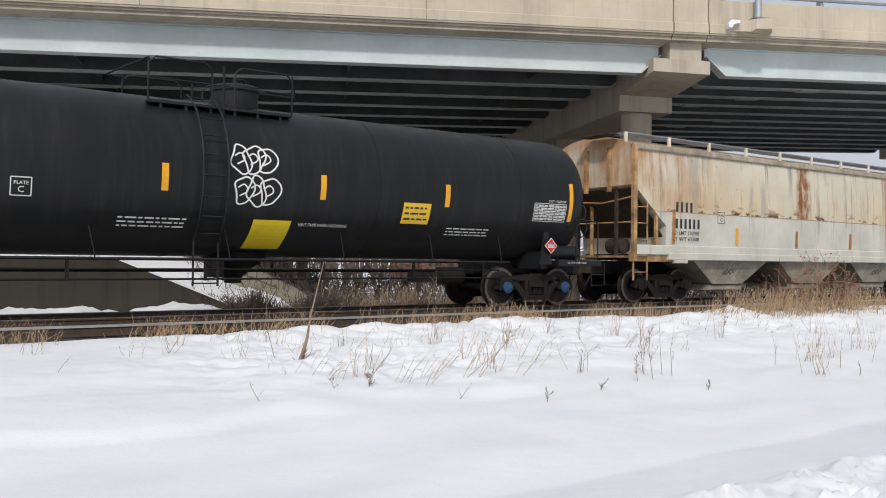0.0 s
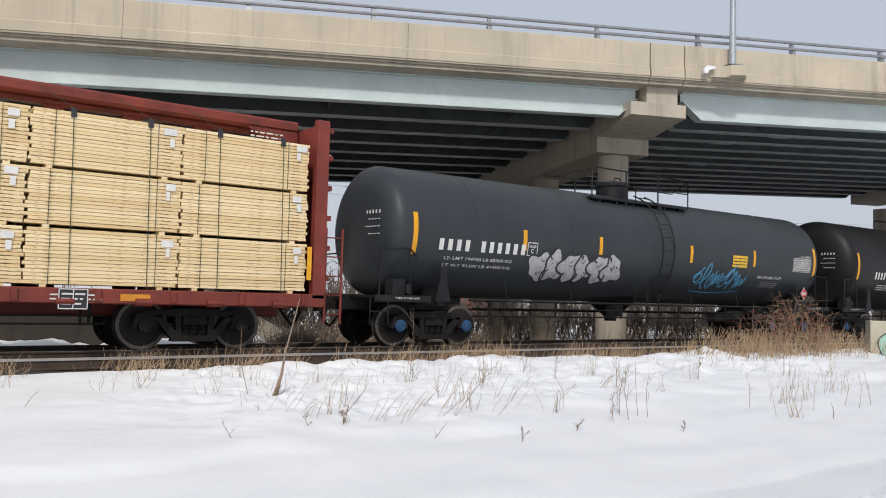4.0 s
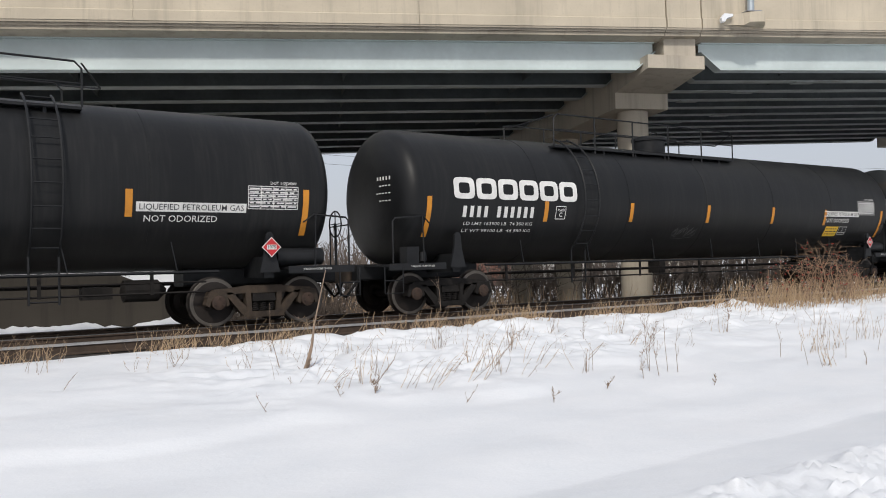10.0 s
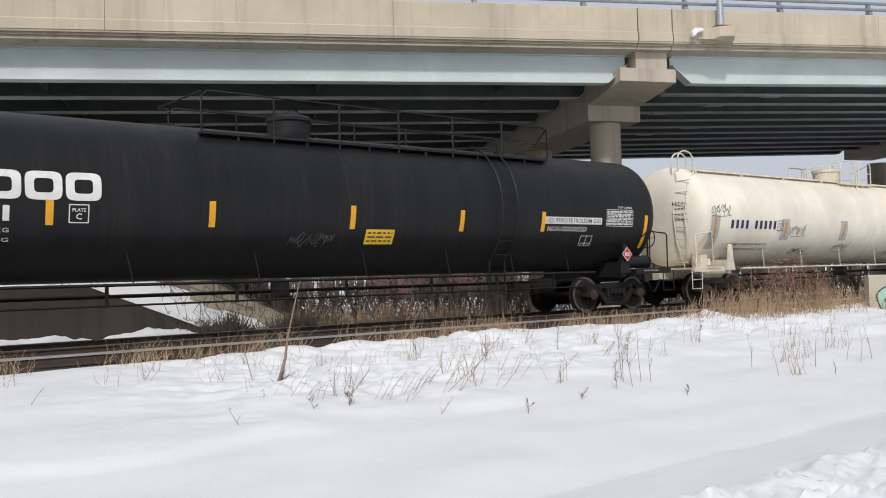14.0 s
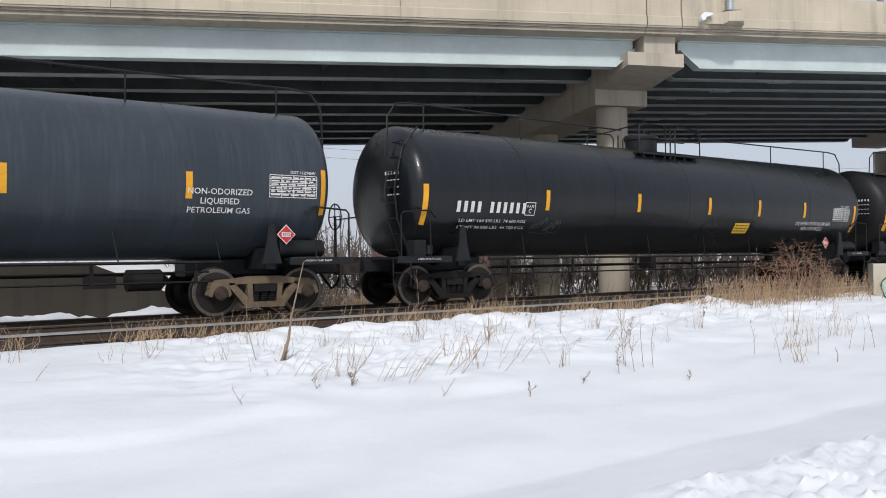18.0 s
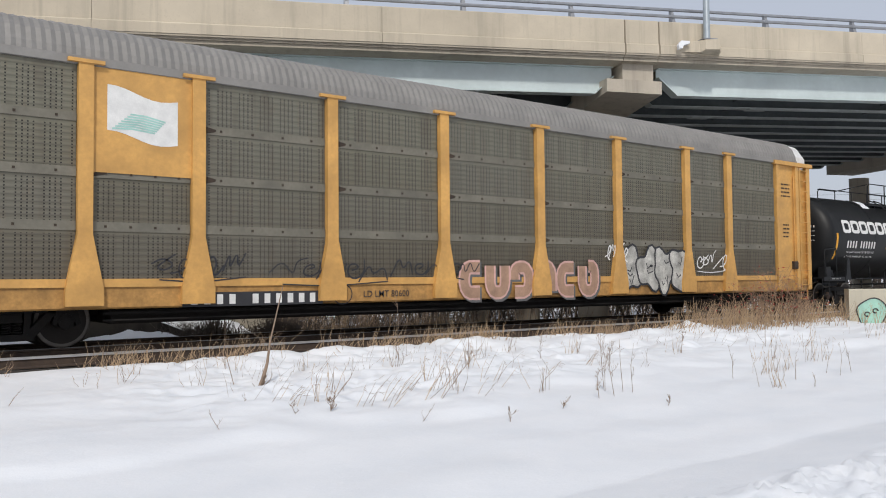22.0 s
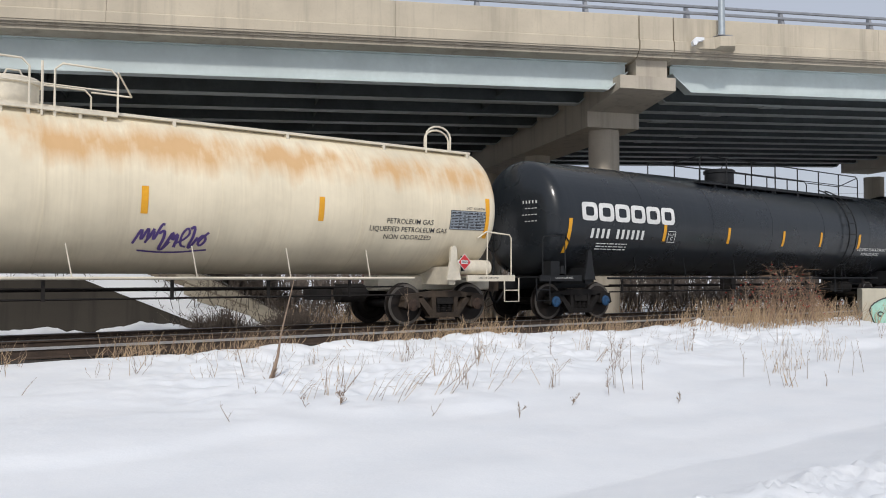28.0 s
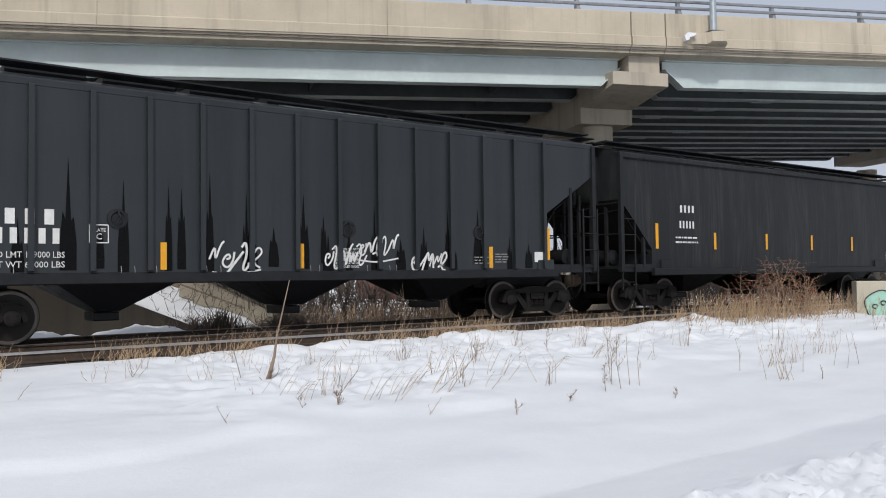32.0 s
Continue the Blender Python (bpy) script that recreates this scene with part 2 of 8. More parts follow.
def screen_mat():
    """Galvanised side screen with rows of small punched holes."""
    n = Nodes("punched_screen")
    big = n.noise(0.8, 6)
    fine = n.noise(7, 4, (1, 1, 0.3))
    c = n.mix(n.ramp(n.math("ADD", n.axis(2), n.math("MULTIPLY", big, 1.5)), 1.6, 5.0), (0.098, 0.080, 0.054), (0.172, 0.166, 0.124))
    c = n.mix(n.math("MULTIPLY", n.own(), 0.5), c, (0.17, 0.165, 0.14))
    c = n.mix(n.ramp(fine, 0.5, 0.75, 0, 0.5), c, (0.16, 0.13, 0.09))
    x, z = n.axis(0), n.axis(2)
    fx = n.math("ABSOLUTE", n.math("SUBTRACT", n.math("FRACT", n.math("MULTIPLY", x, 12.0), 0), 0.5), 0)
    fz = n.math("ABSOLUTE", n.math("SUBTRACT", n.math("FRACT", n.math("MULTIPLY", z, 19.0), 0), 0.5), 0)
    hole = n.math("MULTIPLY", n.math("LESS_THAN", fx, 0.15), n.math("LESS_THAN", fz, 0.24))
    gx = n.math("GREATER_THAN", n.math("FRACT", n.math("MULTIPLY", x, 2.4), 0), 0.26)
    gap = n.math("GREATER_THAN", n.math("FRACT", n.math("ADD", n.math("MULTIPLY", z, 1.10497), 0.88), 0), 0.16)
    hole = n.math("MULTIPLY", hole, n.math("MULTIPLY", gx, gap))
    wave = n.math("ABSOLUTE", n.math("SUBTRACT", n.math("FRACT", n.math("MULTIPLY", z, 9.5), 0), 0.5), 0)
    c = n.mix(n.ramp(n.noise(2.6, 5, (1, 1, 0.12)), 0.52, 0.68, 0, 0.45), c, (0.085, 0.07, 0.05))
    # darker bands paint in the shading of the corrugations
    c = n.mix(n.ramp(wave, 0.26, 0.5, 0, 0.5), c, (0.07, 0.065, 0.052))
    c = n.mix(n.math("MULTIPLY", hole, 0.9), c, (0.012, 0.011, 0.010))
    n.bump(n.math("SUBTRACT", wave, hole), 0.8, 0.02)
    return n.done(c, 0.6, 0.25)


SNOW = snow_mat()
PARAPET = concrete("parapet_concrete", (0.54, 0.475, 0.37), 0.55)
CONC = concrete("pier_concrete", (0.46, 0.41, 0.335), 0.6)
SLAB = concrete("deck_concrete", (0.40, 0.355, 0.285), 0.6)
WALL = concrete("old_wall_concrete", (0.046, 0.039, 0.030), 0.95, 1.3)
FADED = plain("faded_white_stencil", (0.30, 0.30, 0.29), 0.7, 0.0, 5, 0.3, 0.0)
KERB = concrete("pale_kerb_concrete", (0.20, 0.165, 0.12), 0.6)
PAVING = concrete("slope_paving", (0.36, 0.32, 0.245), 0.3)
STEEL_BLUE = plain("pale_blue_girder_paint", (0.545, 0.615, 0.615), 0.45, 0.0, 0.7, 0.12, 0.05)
# Inner webs and frames are coloured in shade, flanges in light off snow.
STEEL_DARK = plain("shaded_girder_web", (0.078, 0.092, 0.096), 0.7, 0.0, 0.8, 0.4, 0.05)
FLANGE = plain("snow_lit_girder_flange", (0.40, 0.43, 0.43), 0.6, 0.0, 1.2, 0.3, 0.05)
GALV = plain("galvanised_rail", (0.36, 0.37, 0.39), 0.45, 0.7, 3, 0.2, 0.05)
POLE = plain("lamp_pole_aluminium", (0.42, 0.47, 0.50), 0.4, 0.5, 3, 0.12, 0.03)
RAIL_TOP = plain("polished_rail_head", (0.435, 0.427, 0.420), 0.35, 0.6, 8, 0.2, 0.05)
# Polished as well; the dark train's reflection is put into this colour.
RAIL_SHADED = plain("train_shaded_rail_head", (0.20, 0.19, 0.18), 0.4, 0.8, 8, 0.3, 0.05)
RAIL_SIDE = plain("rusty_rail_web", (0.075, 0.052, 0.038), 0.85, 0.1, 8, 0.4, 0.2)
BALLAST = plain("dirty_ballast", (0.062, 0.054, 0.047), 0.95, 0.0, 14, 0.7, 1.0)
TIE = plain("creosoted_tie", (0.045, 0.037, 0.030), 0.9, 0.0, 6, 0.5, 0.4)
BLACK = plain("black_fittings_paint", (0.018, 0.019, 0.021), 0.5, 0.0, 4, 0.4, 0.1)
TRUCK = plain("grimy_truck_casting", (0.021, 0.019, 0.018), 0.75, 0.1, 5, 0.5, 0.3)
TRUCK_RUST = plain("rusty_truck_casting", (0.060, 0.043, 0.030), 0.8, 0.1, 5, 0.6, 0.3)
TRUCK_TAN = plain("dusty_tan_truck_casting", (0.17, 0.125, 0.08), 0.85, 0.0, 5, 0.4, 0.3)
WHEEL = plain("wheel_plate_steel", (0.026, 0.020, 0.017), 0.65, 0.3, 6, 0.5, 0.2)
WHEEL_RIM = plain("worn_wheel_rim", (0.15, 0.135, 0.12), 0.5, 0.6, 6, 0.3, 0.1)
CAP_BLUE = plain("blue_bearing_cap", (0.022, 0.085, 0.20), 0.55, 0.0, 14, 0.6, 0.1)
CAP_RUST = plain("rusty_bearing_cap", (0.060, 0.038, 0.028), 0.8, 0.1, 9, 0.5, 0.2)
HOSE = plain("rubber_hose", (0.014, 0.014, 0.014), 0.8, 0.0, 9, 0.2, 0.1)
CREAM = plain("cream_fittings_paint", (0.70, 0.64, 0.52), 0.55, 0.0, 2, 0.22, 0.1)
CREAM_OLD = plain("rusted_cream_fittings", (0.46, 0.28, 0.13), 0.7, 0.0, 2.5, 0.75, 0.2)
RED = plain("oxide_red_paint", (0.20, 0.034, 0.023), 0.6, 0.0, 2, 0.4, 0.15)
YELLOW = plain("yellow_rack_paint", (0.62, 0.345, 0.10), 0.6, 0.0, 1.2, 0.3, 0.1)
YELLOW_DIRTY = plain("dirty_yellow_sill_paint", (0.46, 0.25, 0.075), 0.7, 0.0, 1.6, 0.6, 0.15)
ROOF = plain("galvanised_roof", (0.26, 0.25, 0.235), 0.65, 0.2, 1.5, 0.2, 0.1)
WHITE = plain("white_marking_paint", (0.72, 0.72, 0.70), 0.6, 0.0, 5, 0.15, 0.0)
INK = plain("black_marking_paint", (0.03, 0.03, 0.035), 0.6, 0.0, 5, 0.3, 0.0)
NAVY = plain("navy_marking_paint", (0.025, 0.03, 0.11), 0.6, 0.0, 5, 0.2, 0.0)
STRIPE = plain("yellow_reflector", (0.78, 0.37, 0.012), 0.45, 0.0, 5, 0.14, 0.0)
STRIPE_OLD = plain("faded_orange_reflector", (0.42, 0.17, 0.04), 0.6, 0.0, 5, 0.3, 0.0)
LEMON = plain("lemon_yellow_vinyl", (0.76, 0.60, 0.02), 0.5, 0.0, 5, 0.1, 0.0)
SIGN = plain("yellow_sign_vinyl", (0.80, 0.50, 0.03), 0.5, 0.0, 5, 0.1, 0.0)
PLACARD = plain("red_placard", (0.55, 0.025, 0.03), 0.5, 0.0, 5, 0.1, 0.0)
SILVER = plain("silver_spray_paint", (0.50, 0.51, 0.53), 0.5, 0.2, 6, 0.3, 0.0)
SPRAY_BLUE = plain("light_blue_spray_paint", (0.08, 0.30, 0.50), 0.6, 0.0, 6, 0.3, 0.0)
SPRAY_PURPLE = plain("purple_spray_paint", (0.10, 0.06, 0.22), 0.6, 0.0, 6, 0.3, 0.0)
SPRAY_PINK = plain("pale_pink_spray_paint", (0.62, 0.38, 0.33), 0.6, 0.0, 4, 0.25, 0.0)
SPRAY_GREY = plain("grey_spray_paint", (0.13, 0.13, 0.13), 0.6, 0.0, 6, 0.3, 0.0)
PRIMER = plain("pale_grey_primer", (0.44, 0.455, 0.45), 0.6, 0.0, 5, 0.15, 0.0)
PATCH = plain("grey_primer_patch", (0.30, 0.34, 0.38), 0.6, 0.0, 5, 0.15, 0.0)
STRAW = plain("dry_straw", (0.50, 0.36, 0.22), 0.85, 0.0, 9, 0.35, 0.1)
STRAW_DARK = plain("dark_dry_stalk", (0.30, 0.22, 0.16), 0.85, 0.0, 9, 0.35, 0.1)
RED_TWIG = plain("reddish_twig", (0.32, 0.21, 0.135), 0.85, 0.0, 9, 0.4, 0.1)
BERRY = plain("red_berry", (0.35, 0.03, 0.02), 0.5, 0.0, 9, 0.2, 0.1)
BARK = plain("grey_bark", (0.115, 0.092, 0.076), 0.9, 0.0, 8, 0.4, 0.3)
for m_ in (BLACK, TRUCK, HOSE):
    m_.node_tree.nodes["Principled BSDF"].inputs["Specular IOR Level"].default_value = 0.22
LUMBER = lumber()
SCREEN = screen_mat()


def soil_mat():
    n = Nodes("bare_soil")
    a, f = n.noise(0.8, 6), n.noise(16, 6)
    c = n.mix(n.ramp(a, 0.35, 0.65), (0.09, 0.075, 0.056), (0.17, 0.14, 0.10))
    c = n.mix(n.ramp(f, 0.5, 0.75, 0, 0.6), c, (0.15, 0.12, 0.085))
    n.bump(f, 0.8, 0.03)
    return n.done(c, 0.95)


SOIL = soil_mat()


# ---- mesh making ----
class Shape:
    """Collects boxes, tubes, lathes and lofts into one mesh."""

    def __init__(self):
        self.v, self.f = [], []

    def add(self, verts, faces):
        n = len(self.v)
        self.v += [tuple(p) for p in verts]
        self.f += [tuple(i + n for i in q) for q in faces]
        return self

    def box(self, c, s, rot=None):
        h = [Vector((x, y, z)) for x in (-s[0] / 2, s[0] / 2) for y in (-s[1] / 2, s[1] / 2) for z in (-s[2] / 2, s[2] / 2)]
        if rot is not None:
            h = [rot @ p for p in h]
        c = Vector(c)
        return self.add([p + c for p in h], [(0, 1, 3, 2), (4, 6, 7, 5), (0, 4, 5, 1), (2, 3, 7, 6), (0, 2, 6, 4), (1, 5, 7, 3)])

    def slab(self, c, s, b=0.02):
        """A box whose four long edges are chamfered."""
        x, y, z = s[0] / 2, s[1] / 2, s[2] / 2
        ring = [(-y + b, -z), (y - b, -z), (y, -z + b), (y, z - b), (y - b, z), (-y + b, z), (-y, z - b), (-y, -z + b)]
        return self.loft([[(c[0] + e, c[1] + p, c[2] + q) for p, q in ring] for e in (-x, x)])

    def loft(self, rings, close=True, caps=True):
        n = len(rings[0])
        verts = [p for r in rings for p in r]
        faces = []
        for k in range(len(rings) - 1):
            for i in range(n if close else n - 1):
                j = (i + 1) % n
                faces.append((k * n + i, k * n + j, (k + 1) * n + j, (k + 1) * n + i))
        if caps:
            faces.append(tuple(range(n - 1, -1, -1)))
            faces.append(tuple((len(rings) - 1) * n + i for i in range(n)))
        return self.add(verts, faces)

    def tube(self, pts, r, seg=6, ends=True):
        pts = [Vector(p) for p in pts]
        rings = []
        for i, p in enumerate(pts):
            d = (pts[min(i + 1, len(pts) - 1)] - pts[max(i - 1, 0)]).normalized()
            a = d.orthogonal().normalized() if i == 0 else (last - d * last.dot(d)).normalized()
            last = a
            b = d.cross(a)
            rr = r[i] if isinstance(r, (list, tuple)) else r
            rings.append([p + (a * math.cos(t) + b * math.sin(t)) * rr for t in (2 * math.pi * k / seg for k in range(seg))])
        return self.loft(rings, caps=ends)

    def lathe(self, prof, centre, axis, seg=32):
        """prof: (distance along the axis, radius)."""
        c, d = Vector(centre), Vector(axis).normalized()
        a = d.orthogonal().normalized()
        b = d.cross(a)
        rings = [[c + d * h + (a * math.cos(t) + b * math.sin(t)) * max(r, 1e-4) for t in (2 * math.pi * k / seg for k in range(seg))] for h, r in prof]
        return self.loft(rings)

    def prism(self, poly, y0, y1):
        """A polygon in x and z, pushed from y0 to y1."""
        n = len(poly)
        verts = [(x, y0, z) for x, z in poly] + [(x, y1, z) for x, z in poly]
        faces = [tuple(range(n)), tuple(range(2 * n - 1, n - 1, -1))] + [((i + 1) % n, i, n + i, n + (i + 1) % n) for i in range(n)]
        return self.add(verts, faces)

    def mesh(self, name, material, smooth=None):
        me = bpy.data.meshes.new(name)
        me.from_pydata(self.v, [], self.f)
        bm = bmesh.new()
        bm.from_mesh(me)
        bmesh.ops.recalc_face_normals(bm, faces=bm.faces)
        bm.to_mesh(me)
        bm.free()
        for m in material if isinstance(material, (list, tuple)) else [material]:
            me.materials.append(m)
        if smooth is not None:
            me.polygons.foreach_set("use_smooth", [True] * len(me.polygons))
            me.set_sharp_from_angle(angle=radians(smooth))
        me.update()
        return me


def part(name, shape, material, parent=None, label="", at=None, smooth=None):
    """One mesh object under a thing or a part; shape is a Shape or a finished mesh."""
    me = shape if isinstance(shape, bpy.types.Mesh) else shape.mesh(name, material, smooth)
    ob = new(name, me)
    if parent is not None:
        ob.parent = parent
    if at is not None:
        ob.matrix_basis = at
    return tagged(ob, label)


def thing(name, label, category, group="", kind="", at=None):
    ob = new(name)
    ob.empty_display_size = 0.2
    if at is not None:
        ob.matrix_basis = at
    return tagged(ob, label, category, group, kind)


# ---- ground, track ----
TRACK_Y, NEAR_RAIL_Y = 16.05, 13.72


def step(a, b, t):
    t = min(1.0, max(0.0, (t - a) / (b - a)))
    return t * t * (3 - 2 * t)


BR = radians(-21.3)
BU, BN = Vector((math.cos(BR), math.sin(BR), 0)), Vector((-math.sin(BR), math.cos(BR), 0))
GRADE = 0.028


def mound(x, y, cx, cy, rx, ry):
    return math.exp(-((x - cx) / rx) ** 2 - ((y - cy) / ry) ** 2)


def height(x, y):
    """The ground: a snowy verge that rises to the track, the cut behind it and the slope up to the abutment."""
    v = Vector((x, y, 0))
    z = -0.66 + 0.36 * step(3.5, 12.2, y) + 0.12 * step(11.5, 13.0, y)
    near = 1.0 - step(60, 120, math.hypot(x, y))
    z += near * (0.12 * step(7.6, 4.6, y) + 0.17 * min(1.0, max(0.0, (4.5 + 0.06 * noise.noise(Vector((x * 0.7, 3, 1))) - y) / 1.05)) * step(0.8, 3.2, x) + 0.17 * step(3.4, 1.8, y) * (1 - step(0.8, 3.2, x)))
    if near > 0 and y < 14:
        # long soft swells, then lumps where the snow lies over grass
        z += near * (0.075 * noise.noise(v * 0.32) + 0.03 * noise.noise(v * 0.8 + Vector((5, 0, 0))) + 0.022 * noise.noise(v * Vector((0.35, 1.5, 1)) + Vector((0, 9, 0))))
        edge = y + 0.9 * noise.noise(v * 0.35) + 0.35 * noise.noise(v * 1.1) - 0.9 * step(6, 9, x) - 0.5 * step(10, 14, x)
        rough = step(7.6, 9.2, edge) * (1 - step(12.9, 13.3, y)) * (0.12 + 0.88 * step(2.0, 4.6, x))
        lump = abs(noise.noise(v * Vector((0.9, 1.25, 1)) + Vector((3, 1, 0))))
        z += near * rough * (0.17 * lump + 0.07 * noise.noise(v * Vector((1.5, 2.2, 1))) + 0.06 * (0.5 - abs(noise.noise(v * 2.9))) + (0.042 * noise.noise(v * 5.5) + 0.02 * noise.noise(v * 11)) * (0.4 + 0.6 * step(-0.1, 0.3, noise.noise(v * 0.8 + Vector((2, 8, 0))))))
        # a soft lip where the rough snow begins, and the berm along the ballast
        z += near * 0.05 * step(7.5, 8.0, edge) * (1 - step(8.3, 9.6, edge))
        z += near * (0.07 * mound(x, y, 9.9, 12.6, 1.7, 0.7) + 0.04 * mound(x, y, 4.6, 12.6, 0.9, 0.6) + 0.06 * mound(x, y, 15.2, 12.3, 2.2, 0.8) + 0.08 * mound(x, y, 18.5, 11.0, 2.0, 0.9))
        # drifts combed by the wind
        z += near * 0.035 * step(9.5, 11, x) * step(6.4, 7.2, y) * (1 - step(9.0, 10.0, y)) * noise.noise(Vector((0.35 * x + 0.55 * y, 1.9 * y - 0.75 * x, 4)))
        # the broken crest of the ploughed bank beside the road
        crest = step(3.50, 3.15, y + 0.20 * noise.noise(v * 1.5) + 0.08 * noise.noise(v * 4)) * step(3.2, 4.4, x) * step(1.2, 1.7, y)
        z += near * crest * (0.02 + 0.06 * abs(noise.noise(v * 2.4)) + 0.10 * abs(noise.noise(v * 5.5)) + 0.075 * abs(noise.noise(v * 11)))
    z -= 0.42 * step(13.15, 13.6, y + 0.15 * noise.noise(v * 0.8))
    z -= 0.25 * step(18.5, 21.5, y) + 0.55 * step(22, 40, y)
    u, n = v.dot(BU), v.dot(BN)
    rise = max(0.0, 0.51 * (3.9 - u)) * step(24.0, 30.0, n)
    z = max(z, min(-1.3 + rise, 7.4)) if rise > 0 else z
    z += 0.9 * step(22.3, 26, y) * step(7, 2, x) * (1 - step(30, 60, y)) * 0.6
    if y > 60:
        z += step(60, 300, y) * 2.0
    return z


def spaced(lo, hi, step_in, far, k=1.35):
    a = list(np.arange(lo, hi, step_in))
    d, p = step_in, hi
    while p < far:
        a.append(p)
        d *= k
        p += d
    d, p = step_in, lo
    while p > -far:
        d *= k
        p -= d
        a.insert(0, p)
    return a


def build_ground():
    xs, ys = spaced(-1.5, 17.5, 0.052, 3000), spaced(1.4, 13.8, 0.047, 3000, 1.2)
    verts = [(x, y, height(x, y)) for y in ys for x in xs]
    w = len(xs)
    faces = [(j * w + i, j * w + i + 1, (j + 1) * w + i + 1, (j + 1) * w + i) for j in range(len(ys) - 1) for i in range(w - 1)]
    g = part("ground", Shape().add(verts, faces), SNOW, smooth=60)
    tagged(g, "snow-covered verge and ground with soft drifts", "ground", kind="structure")


build_ground()


def build_soil():
    """Bare ground without snow: behind the track and in the shelter of the overpass."""
    xs, ys = list(np.arange(-30, 75, 0.7)) + list(np.arange(75, 190, 5)), list(np.arange(18.4, 62, 0.6)) + list(np.arange(62, 190, 4))
    w = len(xs)
    verts = [(x, y, height(x, y) + 0.035 + 0.03 * noise.noise(Vector((x, y, 9)))) for y in ys for x in xs]
    faces = []
    for j in range(len(ys) - 1):
        for i in range(w - 1):
            p = Vector((xs[i], ys[j], 0))
            n, u = p.dot(BN), p.dot(BU)
            e = noise.noise(p * 0.35) * 1.4 + noise.noise(p * 1.1) * 0.8
            open_ = noise.noise(p * Vector((0.5, 1.3, 1))) > 0.22
            strip = p.x < 9 and 20.0 < p.y + 0.5 * e < 22.0
            back = p.y + e < 23.0 and not strip and not (open_ and p.y > 19.5 and p.x < 12)
            deck = 26.8 < n + e < 45.5 and u > 3.5
            woods = p.y > 23 and p.x > 11 + 0.5 * e and noise.noise(p * Vector((0.35, 1.0, 1))) < -0.12
            if back or deck or woods:
                faces.append((j * w + i, j * w + i + 1, (j + 1) * w + i + 1, (j + 1) * w + i))
    g = part("bare_ground", Shape().add(verts, faces), SOIL, smooth=60)
    tagged(g, "brown bare earth and leaf litter under the overpass", "soil", kind="structure")


build_soil()


def build_bare_flank():
    """Concrete paving on the upper flank of the abutment slope, free of snow."""
    us, ns = list(np.arange(-13, 3.4, 0.14)), list(np.arange(26.0, 31.4, 0.14))
    verts, keep = [], []
    for n_ in ns:
        for u_ in us:
            p = BU * u_ + BN * n_
            z = height(p.x, p.y)
            verts.append((p.x, p.y, z + 0.05))
            keep.append(z > 0.689 - 0.51 * u_ - 0.62 + 0.45 * noise.noise(p * 0.9) + 0.2 * noise.noise(p * 2.5))
    w = len(us)
    faces = [(j * w + i, j * w + i + 1, (j + 1) * w + i + 1, (j + 1) * w + i) for j in range(len(ns) - 1) for i in range(w - 1) if keep[j * w + i] and keep[(j + 1) * w + i + 1]]
    tagged(part("slope_flank", Shape().add(verts, faces), PAVING, smooth=60), "bare tan concrete flank of the abutment slope", "slope", kind="structure")


build_bare_flank()


